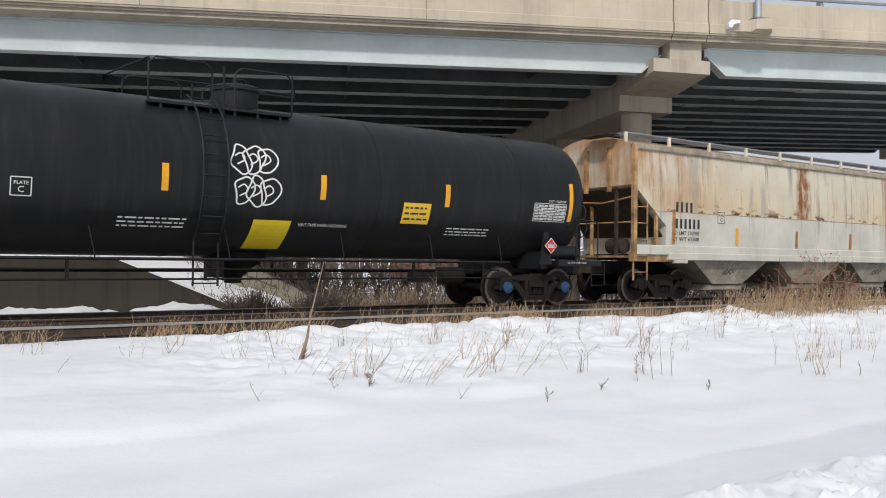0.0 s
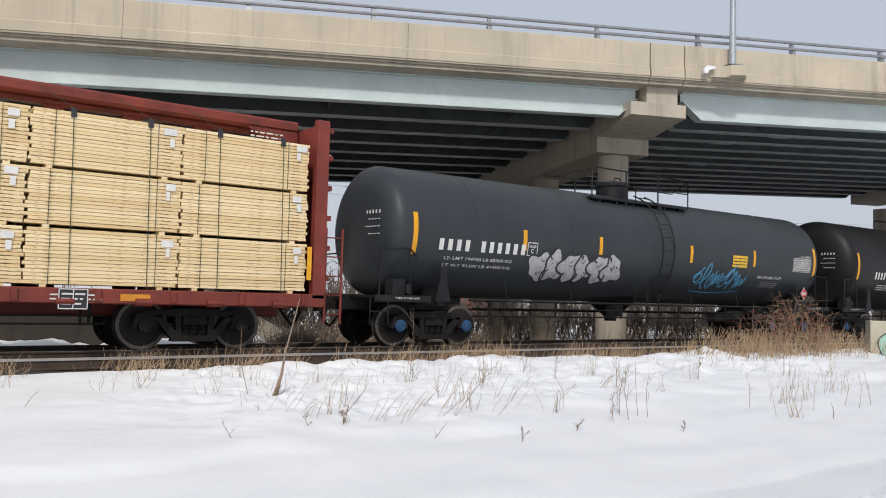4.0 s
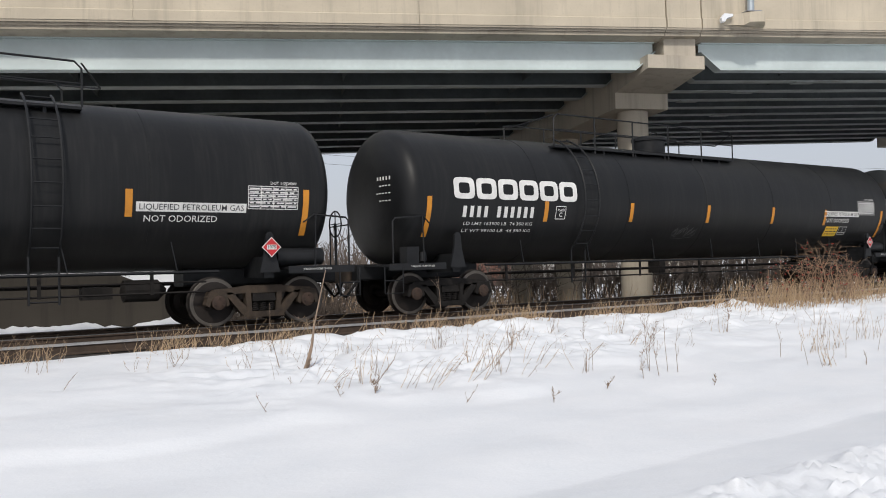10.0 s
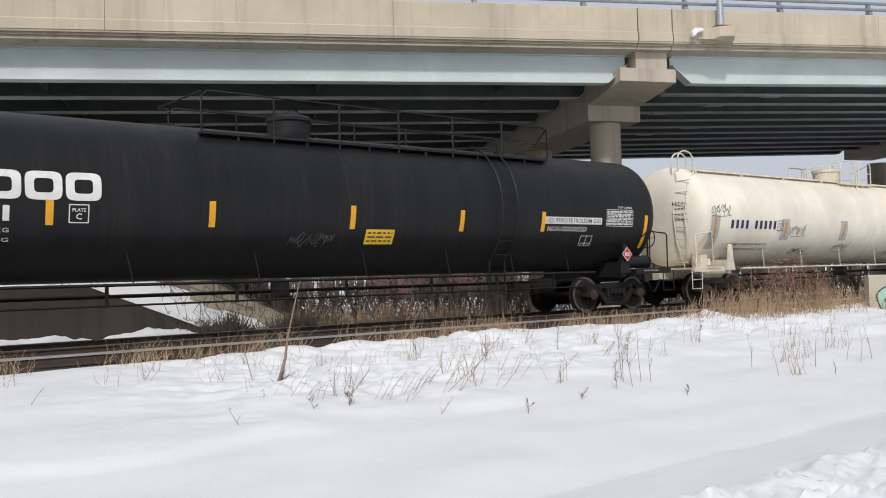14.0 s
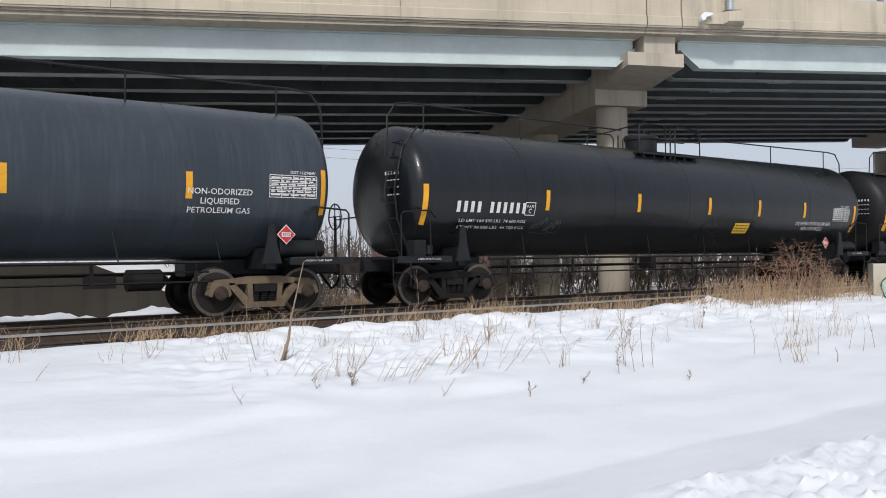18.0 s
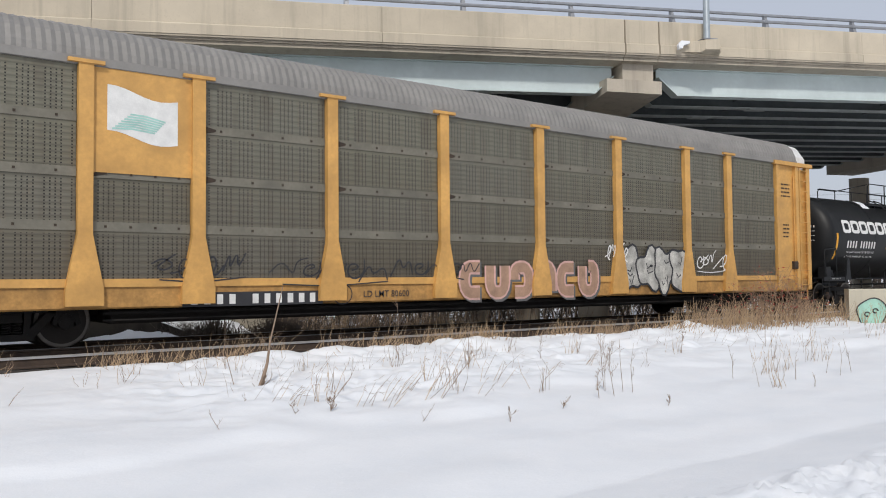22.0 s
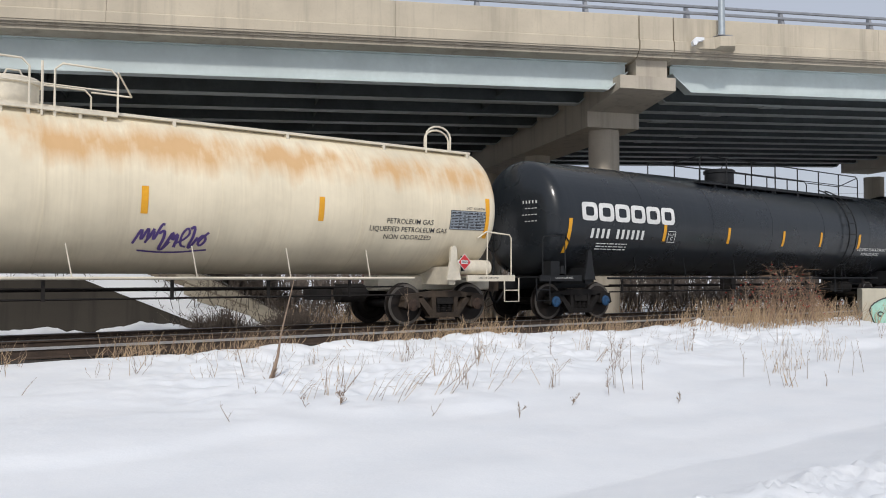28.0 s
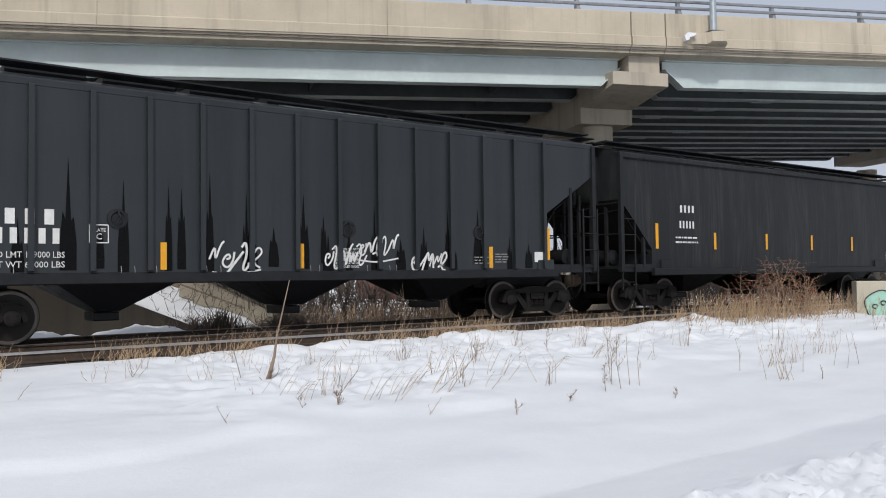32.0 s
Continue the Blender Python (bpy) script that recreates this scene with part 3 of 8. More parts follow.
def build_track():
    """Ballast bed, ties and rails: the train's track and the single near rail beside it."""
    x0, x1 = -60.0, 190.0
    bed = Shape()
    prof = [(13.0, -0.5), (13.3, -0.27), (13.6, -0.19), (14.1, -0.17), (14.8, -0.16), (17.6, -0.15), (18.6, -0.42), (18.6, -0.9), (13.0, -0.9)]
    rings = []
    x = x0
    while x <= x1:
        rings.append([(x, y + 0.05 * noise.noise(Vector((x, y, 3))), z + 0.035 * noise.noise(Vector((x * 1.3, y, 7)))) for y, z in prof])
        x += 0.5 if -4 < x < 40 else 3.0
    bed.loft(rings)
    tagged(part("ballast_bed", bed, BALLAST, smooth=50), "dark dirty stone ballast under the track", "ballast", kind="structure")
    stones = Shape()
    rng = random.Random(5)
    for _ in range(2600):
        sx, sy = rng.uniform(-1, 30), rng.uniform(13.3, 18.3)
        r = rng.uniform(0.025, 0.05)
        base = -0.22 if sy < 14.2 else -0.16
        a = rng.uniform(0, 6.28)
        pts = [(sx + r * math.cos(a + k * 2.1), sy + r * math.sin(a + k * 2.1), base - 0.02) for k in range(3)] + [(sx, sy, base + r * 0.8)]
        stones.add(pts, [(0, 1, 3), (1, 2, 3), (2, 0, 3)])
    tagged(part("loose_stones", stones, BALLAST), "loose dark ballast stones along the track", "gravel", kind="stuff")
    tie = Shape().slab((0, 0, 0), (0.23, 2.6, 0.18), 0.015).mesh("tie", TIE)
    track = thing("railway_track", "weathered railway track of steel rails on dark ties", "track", kind="structure")
    x = -3.0
    k = 0
    while x < 46:
        part("tie", tie, None, track, at=pose(x, TRACK_Y + 0.03 * math.sin(k * 2.3), -0.235, 0, 0, math.sin(k * 1.7)))
        x += 0.52
        k += 1
    web = [(-0.07, -0.175), (0.07, -0.175), (0.07, -0.16), (0.012, -0.14), (0.012, -0.05), (0.035, -0.038), (0.035, -0.0125), (-0.035, -0.0125), (-0.035, -0.038), (-0.012, -0.05), (-0.012, -0.14), (-0.07, -0.16)]
    head = [(-0.036, -0.012), (0.036, -0.012), (0.034, -0.004), (0.026, 0.0), (-0.026, 0.0), (-0.034, -0.004)]
    for y in (TRACK_Y - 0.75, TRACK_Y + 0.75, NEAR_RAIL_Y):
        r = part("rail", Shape().loft([[(x, y + a, b) for a, b in web] for x in (x0, x1)]), RAIL_SIDE, track)
        part("rail_head", Shape().loft([[(x, y + a, b) for a, b in (head if y != NEAR_RAIL_Y else [(-0.038, -0.037), (0.038, -0.037), (0.036, -0.004), (0.028, 0.001), (-0.028, 0.001), (-0.036, -0.004)])] for x in (x0, x1)]), RAIL_TOP if y == NEAR_RAIL_Y else RAIL_SHADED, r, "polished steel running surface")


build_track()


# ---- overpass ----
def bp(u, n, z):
    """A place of the overpass: along it, across it and up, on its slight grade."""
    p = BU * u + BN * n
    return (p.x, p.y, z + GRADE * (u - 14))


def beam(u0, u1, ring, cuts=1):
    return Shape().loft([[bp(u0 + (u1 - u0) * k / cuts, n, z) for n, z in ring] for k in range(cuts + 1)])


def block(u0, u1, n0, n1, z0, z1, level=False):
    f = (lambda u, n, z: Vector((*(BU * u + BN * n).xy, z))) if level else bp
    return Shape().loft([[f(u, n0, z0), f(u, n1, z0), f(u, n1, z1), f(u, n0, z1)] for u in (u0, u1)])


def build_overpass():
    o = thing("overpass", "concrete and pale blue steel road overpass on round piers", "bridge", kind="structure")
    U0, U1, J0, J1, FAR = -24.0, 66.0, 13.5, 14.84, 46.2
    # deck slab with a stepped overhang
    edge = [(25.02, 8.80), (25.02, 8.74), (25.09, 8.74), (25.09, 8.67), (25.16, 8.67), (25.16, 8.56), (25.75, 8.50), (FAR - 0.6, 8.50), (FAR, 8.56), (FAR, 8.80)]
    for a, b in ((U0, J0), (J0 + 0.03, J1 - 0.03), (J1, U1)):
        part("deck_slab", beam(a, b, edge), SLAB, o, "stepped concrete deck edge")
    # parapet panels between open joints
    par = [(25.0, 8.803), (25.0, 9.10), (25.05, 9.14), (25.05, 9.93), (25.08, 9.96), (25.42, 9.96), (25.45, 9.93), (25.45, 8.803)]
    cuts = [-24.0, -20.19, -11.76, -3.33, 5.1, 13.5]
    spans = list(zip(cuts, cuts[1:])) + [(13.54, 14.80), (14.84, 23.3), (23.3, 31.7), (31.7, 40.1), (40.1, 48.5), (48.5, 57), (57, 66)]
    for a, b in spans:
        part("parapet_panel", beam(a + 0.005, b - 0.005, par), PARAPET, o)
    far = [(FAR - 0.4, 8.803), (FAR - 0.4, 9.95), (FAR, 9.95), (FAR, 8.803)]
    part("parapet_panel", beam(U0, U1, far), PARAPET, o)
    # tubular rail on raked posts
    u = 7.83 - 3.82 * 8
    while u < 64:
        sh = Shape()
        lo = [bp(u + a, 25.14 + b, 9.958) for a, b in ((-0.07, 0), (0.07, 0), (0.07, 0.24), (-0.07, 0.24))]
        hi = [bp(u + a, 25.30 + b, 10.50) for a, b in ((-0.05, 0), (0.05, 0), (0.05, 0.09), (-0.05, 0.09))]
        sh.loft([lo, hi])
        part("rail_post", sh, GALV, o)
        u += 3.82
    for z, n in ((10.19, 25.19), (10.45, 25.27)):
        part("guard_rail", Shape().tube([bp(U0, n, z), bp(14, n, z), bp(U1, n, z)], 0.058, 8), GALV, o, "galvanised tube rail", smooth=40)
    # girders: I-shape with clipped ends at the pier
    def girder(a, b, n, mat, clip_a, clip_b, fascia):
        bot, top, w = 7.53, 8.50, 0.21
        g = Shape()
        ring = [(-w, bot), (w, bot), (w, bot + 0.035), (0.012, bot + 0.035), (0.012, top - 0.03)] if fascia else [(-0.012, bot + 0.037), (0.012, bot + 0.037), (0.012, top - 0.03)]
        ring += [(w * 0.8, top - 0.03), (w * 0.8, top), (-w * 0.8, top), (-w * 0.8, top - 0.03), (-0.012, top - 0.03)] + ([(-0.012, bot + 0.035), (-w, bot + 0.035)] if fascia else [])
        st = []
        for u, lift in ((a, 0.62 if clip_a else 0), (a + (0.72 if clip_a else 0.1), 0), (b - (0.72 if clip_b else 0.1), 0), (b, 0.62 if clip_b else 0)):
            st.append([bp(u, n + p, z + (lift if z < 8.0 else 0)) for p, z in ring])
        g.loft(st)
        ob = part("girder", g, mat, o, "pale blue painted outer girder" if fascia else "dark steel girder with shade in its colour")
        # a paler flange stands in for light thrown up from the snow
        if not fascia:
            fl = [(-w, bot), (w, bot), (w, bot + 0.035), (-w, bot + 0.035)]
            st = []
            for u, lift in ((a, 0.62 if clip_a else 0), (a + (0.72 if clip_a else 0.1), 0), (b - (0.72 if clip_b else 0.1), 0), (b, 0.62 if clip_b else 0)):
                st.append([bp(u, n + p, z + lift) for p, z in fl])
            part("bottom_flange", Shape().loft(st), FLANGE, ob, "grey bottom flange with light off the snow in its colour")
        return ob
    left = [25.9 + 2.39 * k for k in range(9)]
    right = [25.9 + 1.74 * k for k in range(12)]
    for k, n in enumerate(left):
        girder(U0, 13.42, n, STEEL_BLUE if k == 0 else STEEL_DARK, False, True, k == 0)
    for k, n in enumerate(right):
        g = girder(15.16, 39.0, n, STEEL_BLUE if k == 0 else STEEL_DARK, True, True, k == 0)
        if 0 < k < 11:
            u = 21.6 - 1.45 * k + (6.5 if k > 4 else 0)
            part("splice_plate", block(u, u + 0.9, n - 0.2, n + 0.2, 7.49, 7.528), FLANGE, g)
    for k, (a, b) in enumerate(zip(left, left[1:])):
        for u in (-14.0, -5.5, 3.0, 9.5):
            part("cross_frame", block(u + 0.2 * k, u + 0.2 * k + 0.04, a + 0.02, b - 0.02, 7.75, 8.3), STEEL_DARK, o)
    for k, (a, b) in enumerate(zip(right, right[1:])):
        for u in (19.5, 26.5, 33):
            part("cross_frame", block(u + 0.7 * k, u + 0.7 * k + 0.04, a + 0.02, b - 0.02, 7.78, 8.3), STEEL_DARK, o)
    # pier caps, columns, pedestals
    for u0, cols, tip in ((12.95, (28.76, 35.66, 42.56), 25.32), (38.4, (33.4, 38.2, 43.0), 25.32)):
        dz = GRADE * (u0 - 13) if u0 > 20 else 0
        u1 = u0 + 2.1
        deep, end = (6.62, 46.0) if u0 < 20 else (7.05, 44.6)
        nose = Shape().loft([[Vector((*(BU * u + BN * n).xy, z + dz)) for n, z in ((tip, 7.50), (27.95, 7.2), (27.95, deep), (end, deep), (end, 7.95), (tip, 7.95))] for u in (u0, u1)])
        cap = part("pier_cap", nose, CONC, o, "stepped concrete pier cap")
        part("pedestal", block(u0 + 0.66, u0 + 1.84, tip + 0.12, tip + 0.9, 7.952, 8.55 + (0 if u0 < 20 else 0)), CONC, cap, "water-stained concrete pedestal")
        for n in cols:
            c = BU * (u0 + 1.05) + BN * n
            part("column", Shape().lathe([(0, 0.58), (6.62 + dz + 1.2, 0.58)], (c.x, c.y, -1.2), (0, 0, 1), 40), CONC, o, "round concrete column", smooth=40)
    # abutment and its far wing kerb
    part("abutment", block(-26, -12.6, 25.4, 46, 3.0, 8.49, True), CONC, o, "concrete abutment below the deck end")
    kerb = Shape().loft([[Vector((*(BU * u + BN * n).xy, z + q)) for n, q in ((46.0, -0.5), (46.5, -0.5), (46.5, 0.5), (46.0, 0.5))] for u, z in ((-11.5, 6.7), (5.4, -1.9))])
    part("wing_kerb", kerb, KERB, o, "pale weathered sloping kerb wall")
    # bare concrete paving on the slope, sheltered below the deck
    pav = Shape()
    for k in range(2, 6):
        n0, n1 = 30.9 + k * 2.5, 30.9 + (k + 1) * 2.5 - 0.03
        pav.loft([[Vector((*(BU * u + BN * n).xy, z + q)) for n, q in ((n0, -0.25), (n1, -0.25), (n1, 0.06), (n0, 0.06))] for u, z in ((-11.8, 6.73), (3.9, -1.28))])
    for k in range(2):
        n0, n1 = 30.9 + k * 2.5, 30.9 + (k + 1) * 2.5 - 0.03
        pav.loft([[Vector((*(BU * u + BN * n).xy, z + q)) for n, q in ((n0, -0.25), (n1, -0.25), (n1, 0.06), (n0, 0.06))] for u, z in ((-11.8, 6.73), (-1.6 + k, 1.53 - 0.51 * k))])
    part("slope_paving", pav, PAVING, o, "bare tan concrete slope paving")
    # a bare drain strip that runs down the slope
    run = Shape()
    run.loft([[Vector((p.x, p.y, height(p.x, p.y) + q)) for p, q in ((BU * u + BN * 28.3, -0.2), (BU * (u + 0.5) + BN * 29.7, -0.2), (BU * (u + 0.5) + BN * 29.7, 0.07), (BU * u + BN * 28.3, 0.07))] for u in [-4 + 0.4 * k for k in range(13)]])
    part("slope_paving", run, KERB, o, "bare tan concrete drain strip")
    # lamp pole on its corbel
    lamp = thing("street_lamp", "tall grey aluminium lamp pole on a concrete corbel of the parapet", "street lamp")
    u = 16.52
    corbel = Shape()
    corbel.loft([[bp(u + a, 25.0, z) for a, z in ((-0.92, 9.22), (0.60, 9.26), (0.60, 8.82), (-0.92, 8.9))], [bp(u + a, 24.72, z) for a, z in ((-0.34, 9.24), (0.48, 9.28), (0.5, 8.86), (-0.3, 8.84))], [bp(u + a, 24.55, z) for a, z in ((-0.2, 9.24), (0.36, 9.28), (0.36, 8.92), (-0.2, 8.9))]])
    part("corbel", corbel, PARAPET, lamp, "curved concrete bracket")
    b = Vector(bp(u, 24.78, 9.28))
    part("base_plate", block(u - 0.26, u + 0.3, 24.58, 24.98, 9.275, 9.31), GALV, lamp)
    part("pole", Shape().lathe([(0, 0.125), (0.12, 0.12), (4.5, 0.085), (9.0, 0.06)], b + Vector((0, 0, 0.02)), (0, 0, 1), 16), POLE, lamp, smooth=40)
    part("arm", Shape().tube([b + Vector((0, 0, 8.7)), b + Vector((0, 0, 9.1)) + BN * 0.6, b + Vector((0, 0, 9.3)) + BN * 2.2], 0.045, 8), POLE, lamp)
    part("lamp_head", Shape().slab(tuple(b + Vector((0, 0, 9.3)) + BN * 2.6), (0.35, 0.8, 0.16), 0.05), GALV, lamp)
    cap = Shape().loft([[bp(u - 1.05 + a, 24.86 - 0.14 * k, 9.06 + c + 0.02 * k) for a, c in ((-0.1, 0.0), (0.02, 0.14), (0.34, 0.13), (0.34, 0.05), (0.1, -0.02), (0.06, -0.12), (-0.06, -0.14))] for k in (0, 1)])
    part("snow_cap", cap, SNOW, lamp, "small lump of snow on the bracket")


build_overpass()


# ---- behind the track ----
def build_wall():
    w = thing("crash_wall", "low dark stained concrete wall behind the track", "wall", kind="structure")
    x = -30.0
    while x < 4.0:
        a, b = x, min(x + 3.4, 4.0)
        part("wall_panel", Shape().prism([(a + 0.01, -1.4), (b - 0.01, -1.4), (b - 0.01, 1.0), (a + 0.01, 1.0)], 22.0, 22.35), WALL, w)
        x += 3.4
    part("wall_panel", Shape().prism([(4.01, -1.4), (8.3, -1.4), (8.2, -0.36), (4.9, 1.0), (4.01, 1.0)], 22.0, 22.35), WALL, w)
    cope = Shape().loft([[(x, y, z + 0.004), (x, y + 0.3, z + 0.004), (x, y + 0.27, z + h), (x, y + 0.05, z + h)] for x, y, z, h in ((-30, 22.02, 1.0, 0.04), (4.88, 22.02, 1.0, 0.04), (6.05, 22.02, 0.53, 0.06), (8.05, 22.02, -0.30, 0.04))])
    part("snow_coping", cope, SNOW, w, "thin line of snow along the wall top")


build_wall()


def build_snow_bank():
    """Lumpy old snow along the foot of the wall."""
    xs, ys = list(np.arange(-14, 9.2, 0.16)), [19.9, 20.15, 20.35, 20.5, 20.65, 20.8, 20.95, 21.1, 21.3, 21.5, 21.75, 21.98]
    verts = []
    for y in ys:
        for x in xs:
            v = Vector((x, y, 4))
            top = 0.57 + 0.16 * noise.noise(Vector((x * 0.7, 1, 2))) + 0.10 * noise.noise(v * 2.3) + 0.06 * noise.noise(v * 5)
            verts.append((x, y, -0.80 + max(0.0, top) * step(19.9, 20.9, y) * step(9.2, 7.0, x)))
    w = len(xs)
    faces = [(j * w + i, j * w + i + 1, (j + 1) * w + i + 1, (j + 1) * w + i) for j in range(len(ys) - 1) for i in range(w - 1)]
    tagged(part("snow_bank", Shape().add(verts, faces), SNOW, smooth=60), "lumpy bank of old snow at the foot of the wall", "snow", kind="structure")


build_snow_bank()


def build_block():
    b = thing("concrete_block", "pale concrete block with green spray-painted shapes beside the track", "block")
    b.matrix_basis = pose(25.62, 11.2, 0.12, 0, 0, -52)
    part("body", Shape().slab((0, 0, 0), (3.4, 0.7, 1.24), 0.03), concrete("block_concrete", (0.54, 0.50, 0.40), 0.4), b)
    spray, line = plain("mint_spray_paint", (0.36, 0.60, 0.50), 0.7, 0, 4, 0.2, 0), INK
    for k, (x, r) in enumerate(((-1.1, 0.40), (-0.32, 0.38), (0.46, 0.40), (1.2, 0.36))):
        ring = [(x + r * 0.98 * math.cos(a) * (1 + 0.1 * math.sin(3 * a + k)), -0.10 + r * 1.12 * math.sin(a) * (1 + 0.1 * math.sin(2 * a + k))) for a in (i * math.pi / 12 for i in range(24))]
        part("painted_shape", Shape().prism(ring, -0.354, -0.352), spray, b)
        part("painted_outline", Shape().tube([(p, -0.355, q) for p, q in ring + ring[:1]], 0.022, 4), line, b)
        for q in range(2):
            c = x - 0.12 + 0.22 * q
            part("painted_mark", Shape().tube([(c + 0.07 * math.cos(a), -0.355, -0.12 + 0.10 * q + 0.06 * math.sin(a)) for a in (i * math.pi / 5 for i in range(9))], 0.024, 4), line, b)


build_block()


def build_tree(rng, tall):
    """A bare winter tree: a tapered trunk and limbs that fork into fine twigs."""
    trunk, twigs = Shape(), Shape()

    def grow(p, d, length, r, depth):
        q = p + d * length
        mid = p + d * length * 0.5 + Vector((rng.uniform(-1, 1), rng.uniform(-1, 1), 0)) * length * 0.06
        (trunk if depth > 2 else twigs).tube([p, mid, q], [r, r * 0.85, r * 0.66], 6 if depth > 2 else 3, False)
        if depth == 0:
            return
        for k in range(rng.choice((2, 3, 3)) if depth > 1 else 3):
            e = (d + Vector((rng.uniform(-1, 1), rng.uniform(-1, 1), rng.uniform(-0.15, 0.55))) * 0.75).normalized()
            s = p + (q - p) * rng.uniform(0.55, 1.0)
            grow(s, e, length * rng.uniform(0.58, 0.82), r * 0.55, depth - 1)

    grow(Vector((0, 0, -0.3)), Vector((0, 0, 1)), tall * 0.3, tall * 0.016, 5)
    t = thing("bare_tree", "leafless grey tree standing behind the railway", "tree", "trees behind the track")
    part("trunk", trunk, BARK, t, smooth=50)
    part("crown", twigs, BARK, t, "bare fine twigs")
    return t


def build_trees():
    rng = random.Random(11)
    kinds = [build_tree(rng, 9.0), build_tree(rng, 8.0), build_tree(rng, 5.0)]
    spots = [(11.5, 55, 0, 1.0), (15.5, 60, 1, 0.9), (8.0, 66, 0, 1.1), (33, 45, 2, 0.9), (37, 52, 2, 1.0), (42, 50, 1, 0.6), (47, 55, 2, 1.0), (30, 58, 2, 1.1), (52, 62, 1, 0.8), (58, 60, 2, 1.2), (63, 52, 2, 1.0), (26, 62, 2, 0.9), (70, 64, 1, 0.8), (20, 70, 1, 0.9), (35, 40, 2, 0.6), (40.5, 44, 2, 0.7), (46, 47, 2, 0.7)]
    for i, (x, y, k, s) in enumerate(spots):
        m = pose(x, y, height(x, y) - 0.1, 0, 0, i * 77) @ Matrix.Diagonal((s, s, s, 1))
        if i in (0, 1, 3):
            kinds[k].matrix_basis = m
        else:
            c = copy_thing(kinds[k], pose(0, 0, 0))
            c.matrix_basis = m


build_trees()


def build_far():
    """Far woods and roofs behind the bridge."""
    rng = random.Random(3)
    wood = Shape()
    for k in range(1500):
        a = radians(rng.uniform(24, 100))
        r = rng.uniform(75, 160)
        p = Vector((r * math.cos(a), r * math.sin(a), height(r * math.cos(a), r * math.sin(a)) - 0.5))
        h = rng.uniform(3, 7.5)
        d = Vector((rng.uniform(-0.3, 0.3), rng.uniform(-0.3, 0.3), 1))
        wood.tube([p, p + d * h * 0.5, p + d * h], [0.16, 0.1, 0.03], 3, False)
        for q in range(4):
            s = p + d * h * rng.uniform(0.3, 0.9)
            wood.tube([s, s + Vector((rng.uniform(-1.4, 1.4), rng.uniform(-1, 1), rng.uniform(0.4, 1.6)))], [0.07, 0.02], 3, False)
    tagged(part("far_woods", wood, BARK), "distant bare winter woods", "woods", kind="stuff")
    for x, y, s, c in ((100, 88, (9, 6, 3.0), (0.55, 0.52, 0.45)), (52, 74, (13, 6, 4.2), (0.20, 0.10, 0.078)), (66, 70, (10, 5, 3.6), (0.48, 0.46, 0.44))):
        hse = thing("low_building", "low distant building with a snowy roof", "building", "low buildings behind the woods", at=pose(x, y, height(x, y), 0, 0, rng.uniform(-20, 20)))
        part("wall", Shape().box((0, 0, s[2] / 2), s), plain("far_wall_%d" % x, c, 0.8, 0, 1, 0.2, 0), hse)
        part("roof", Shape().prism([(-s[0] / 2 - 0.3, s[2]), (s[0] / 2 + 0.3, s[2]), (s[0] / 2, s[2] + 0.5), (-s[0] / 2, s[2] + 0.5)], -s[1] / 2 - 0.3, s[1] / 2 + 0.3), SNOW, hse)
        for q in (-0.3, 0.0, 0.3):
            part("window", Shape().box((q * s[0], -s[1] / 2 - 0.01, s[2] * 0.55), (0.9, 0.05, 0.9)), INK, hse)
    wires = thing("overhead_wire", "thin dark overhead wires on the far side of the bridge", "wire")
    for z in (8.2, 9.0):
        pts = [Vector((-10 + 130 * k / 12, 70 - 16 * k / 12, z + 1.5 + 2.4 * (k / 6 - 1) ** 2)) for k in range(13)]
        part("wire", Shape().tube(pts, 0.015, 4), INK, wires)


build_far()


# ---- dry plants ----
def stem(sh, base, tip, r, bend=0.15, rng=random):
    base, tip = Vector(base), Vector(tip)
    mid = base.lerp(tip, 0.55) + Vector((rng.uniform(-1, 1), rng.uniform(-1, 1), 0)) * (tip - base).length * bend
    sh.tube([base, mid, tip], [r, r * 0.75, r * 0.3], 4, False)
    return mid


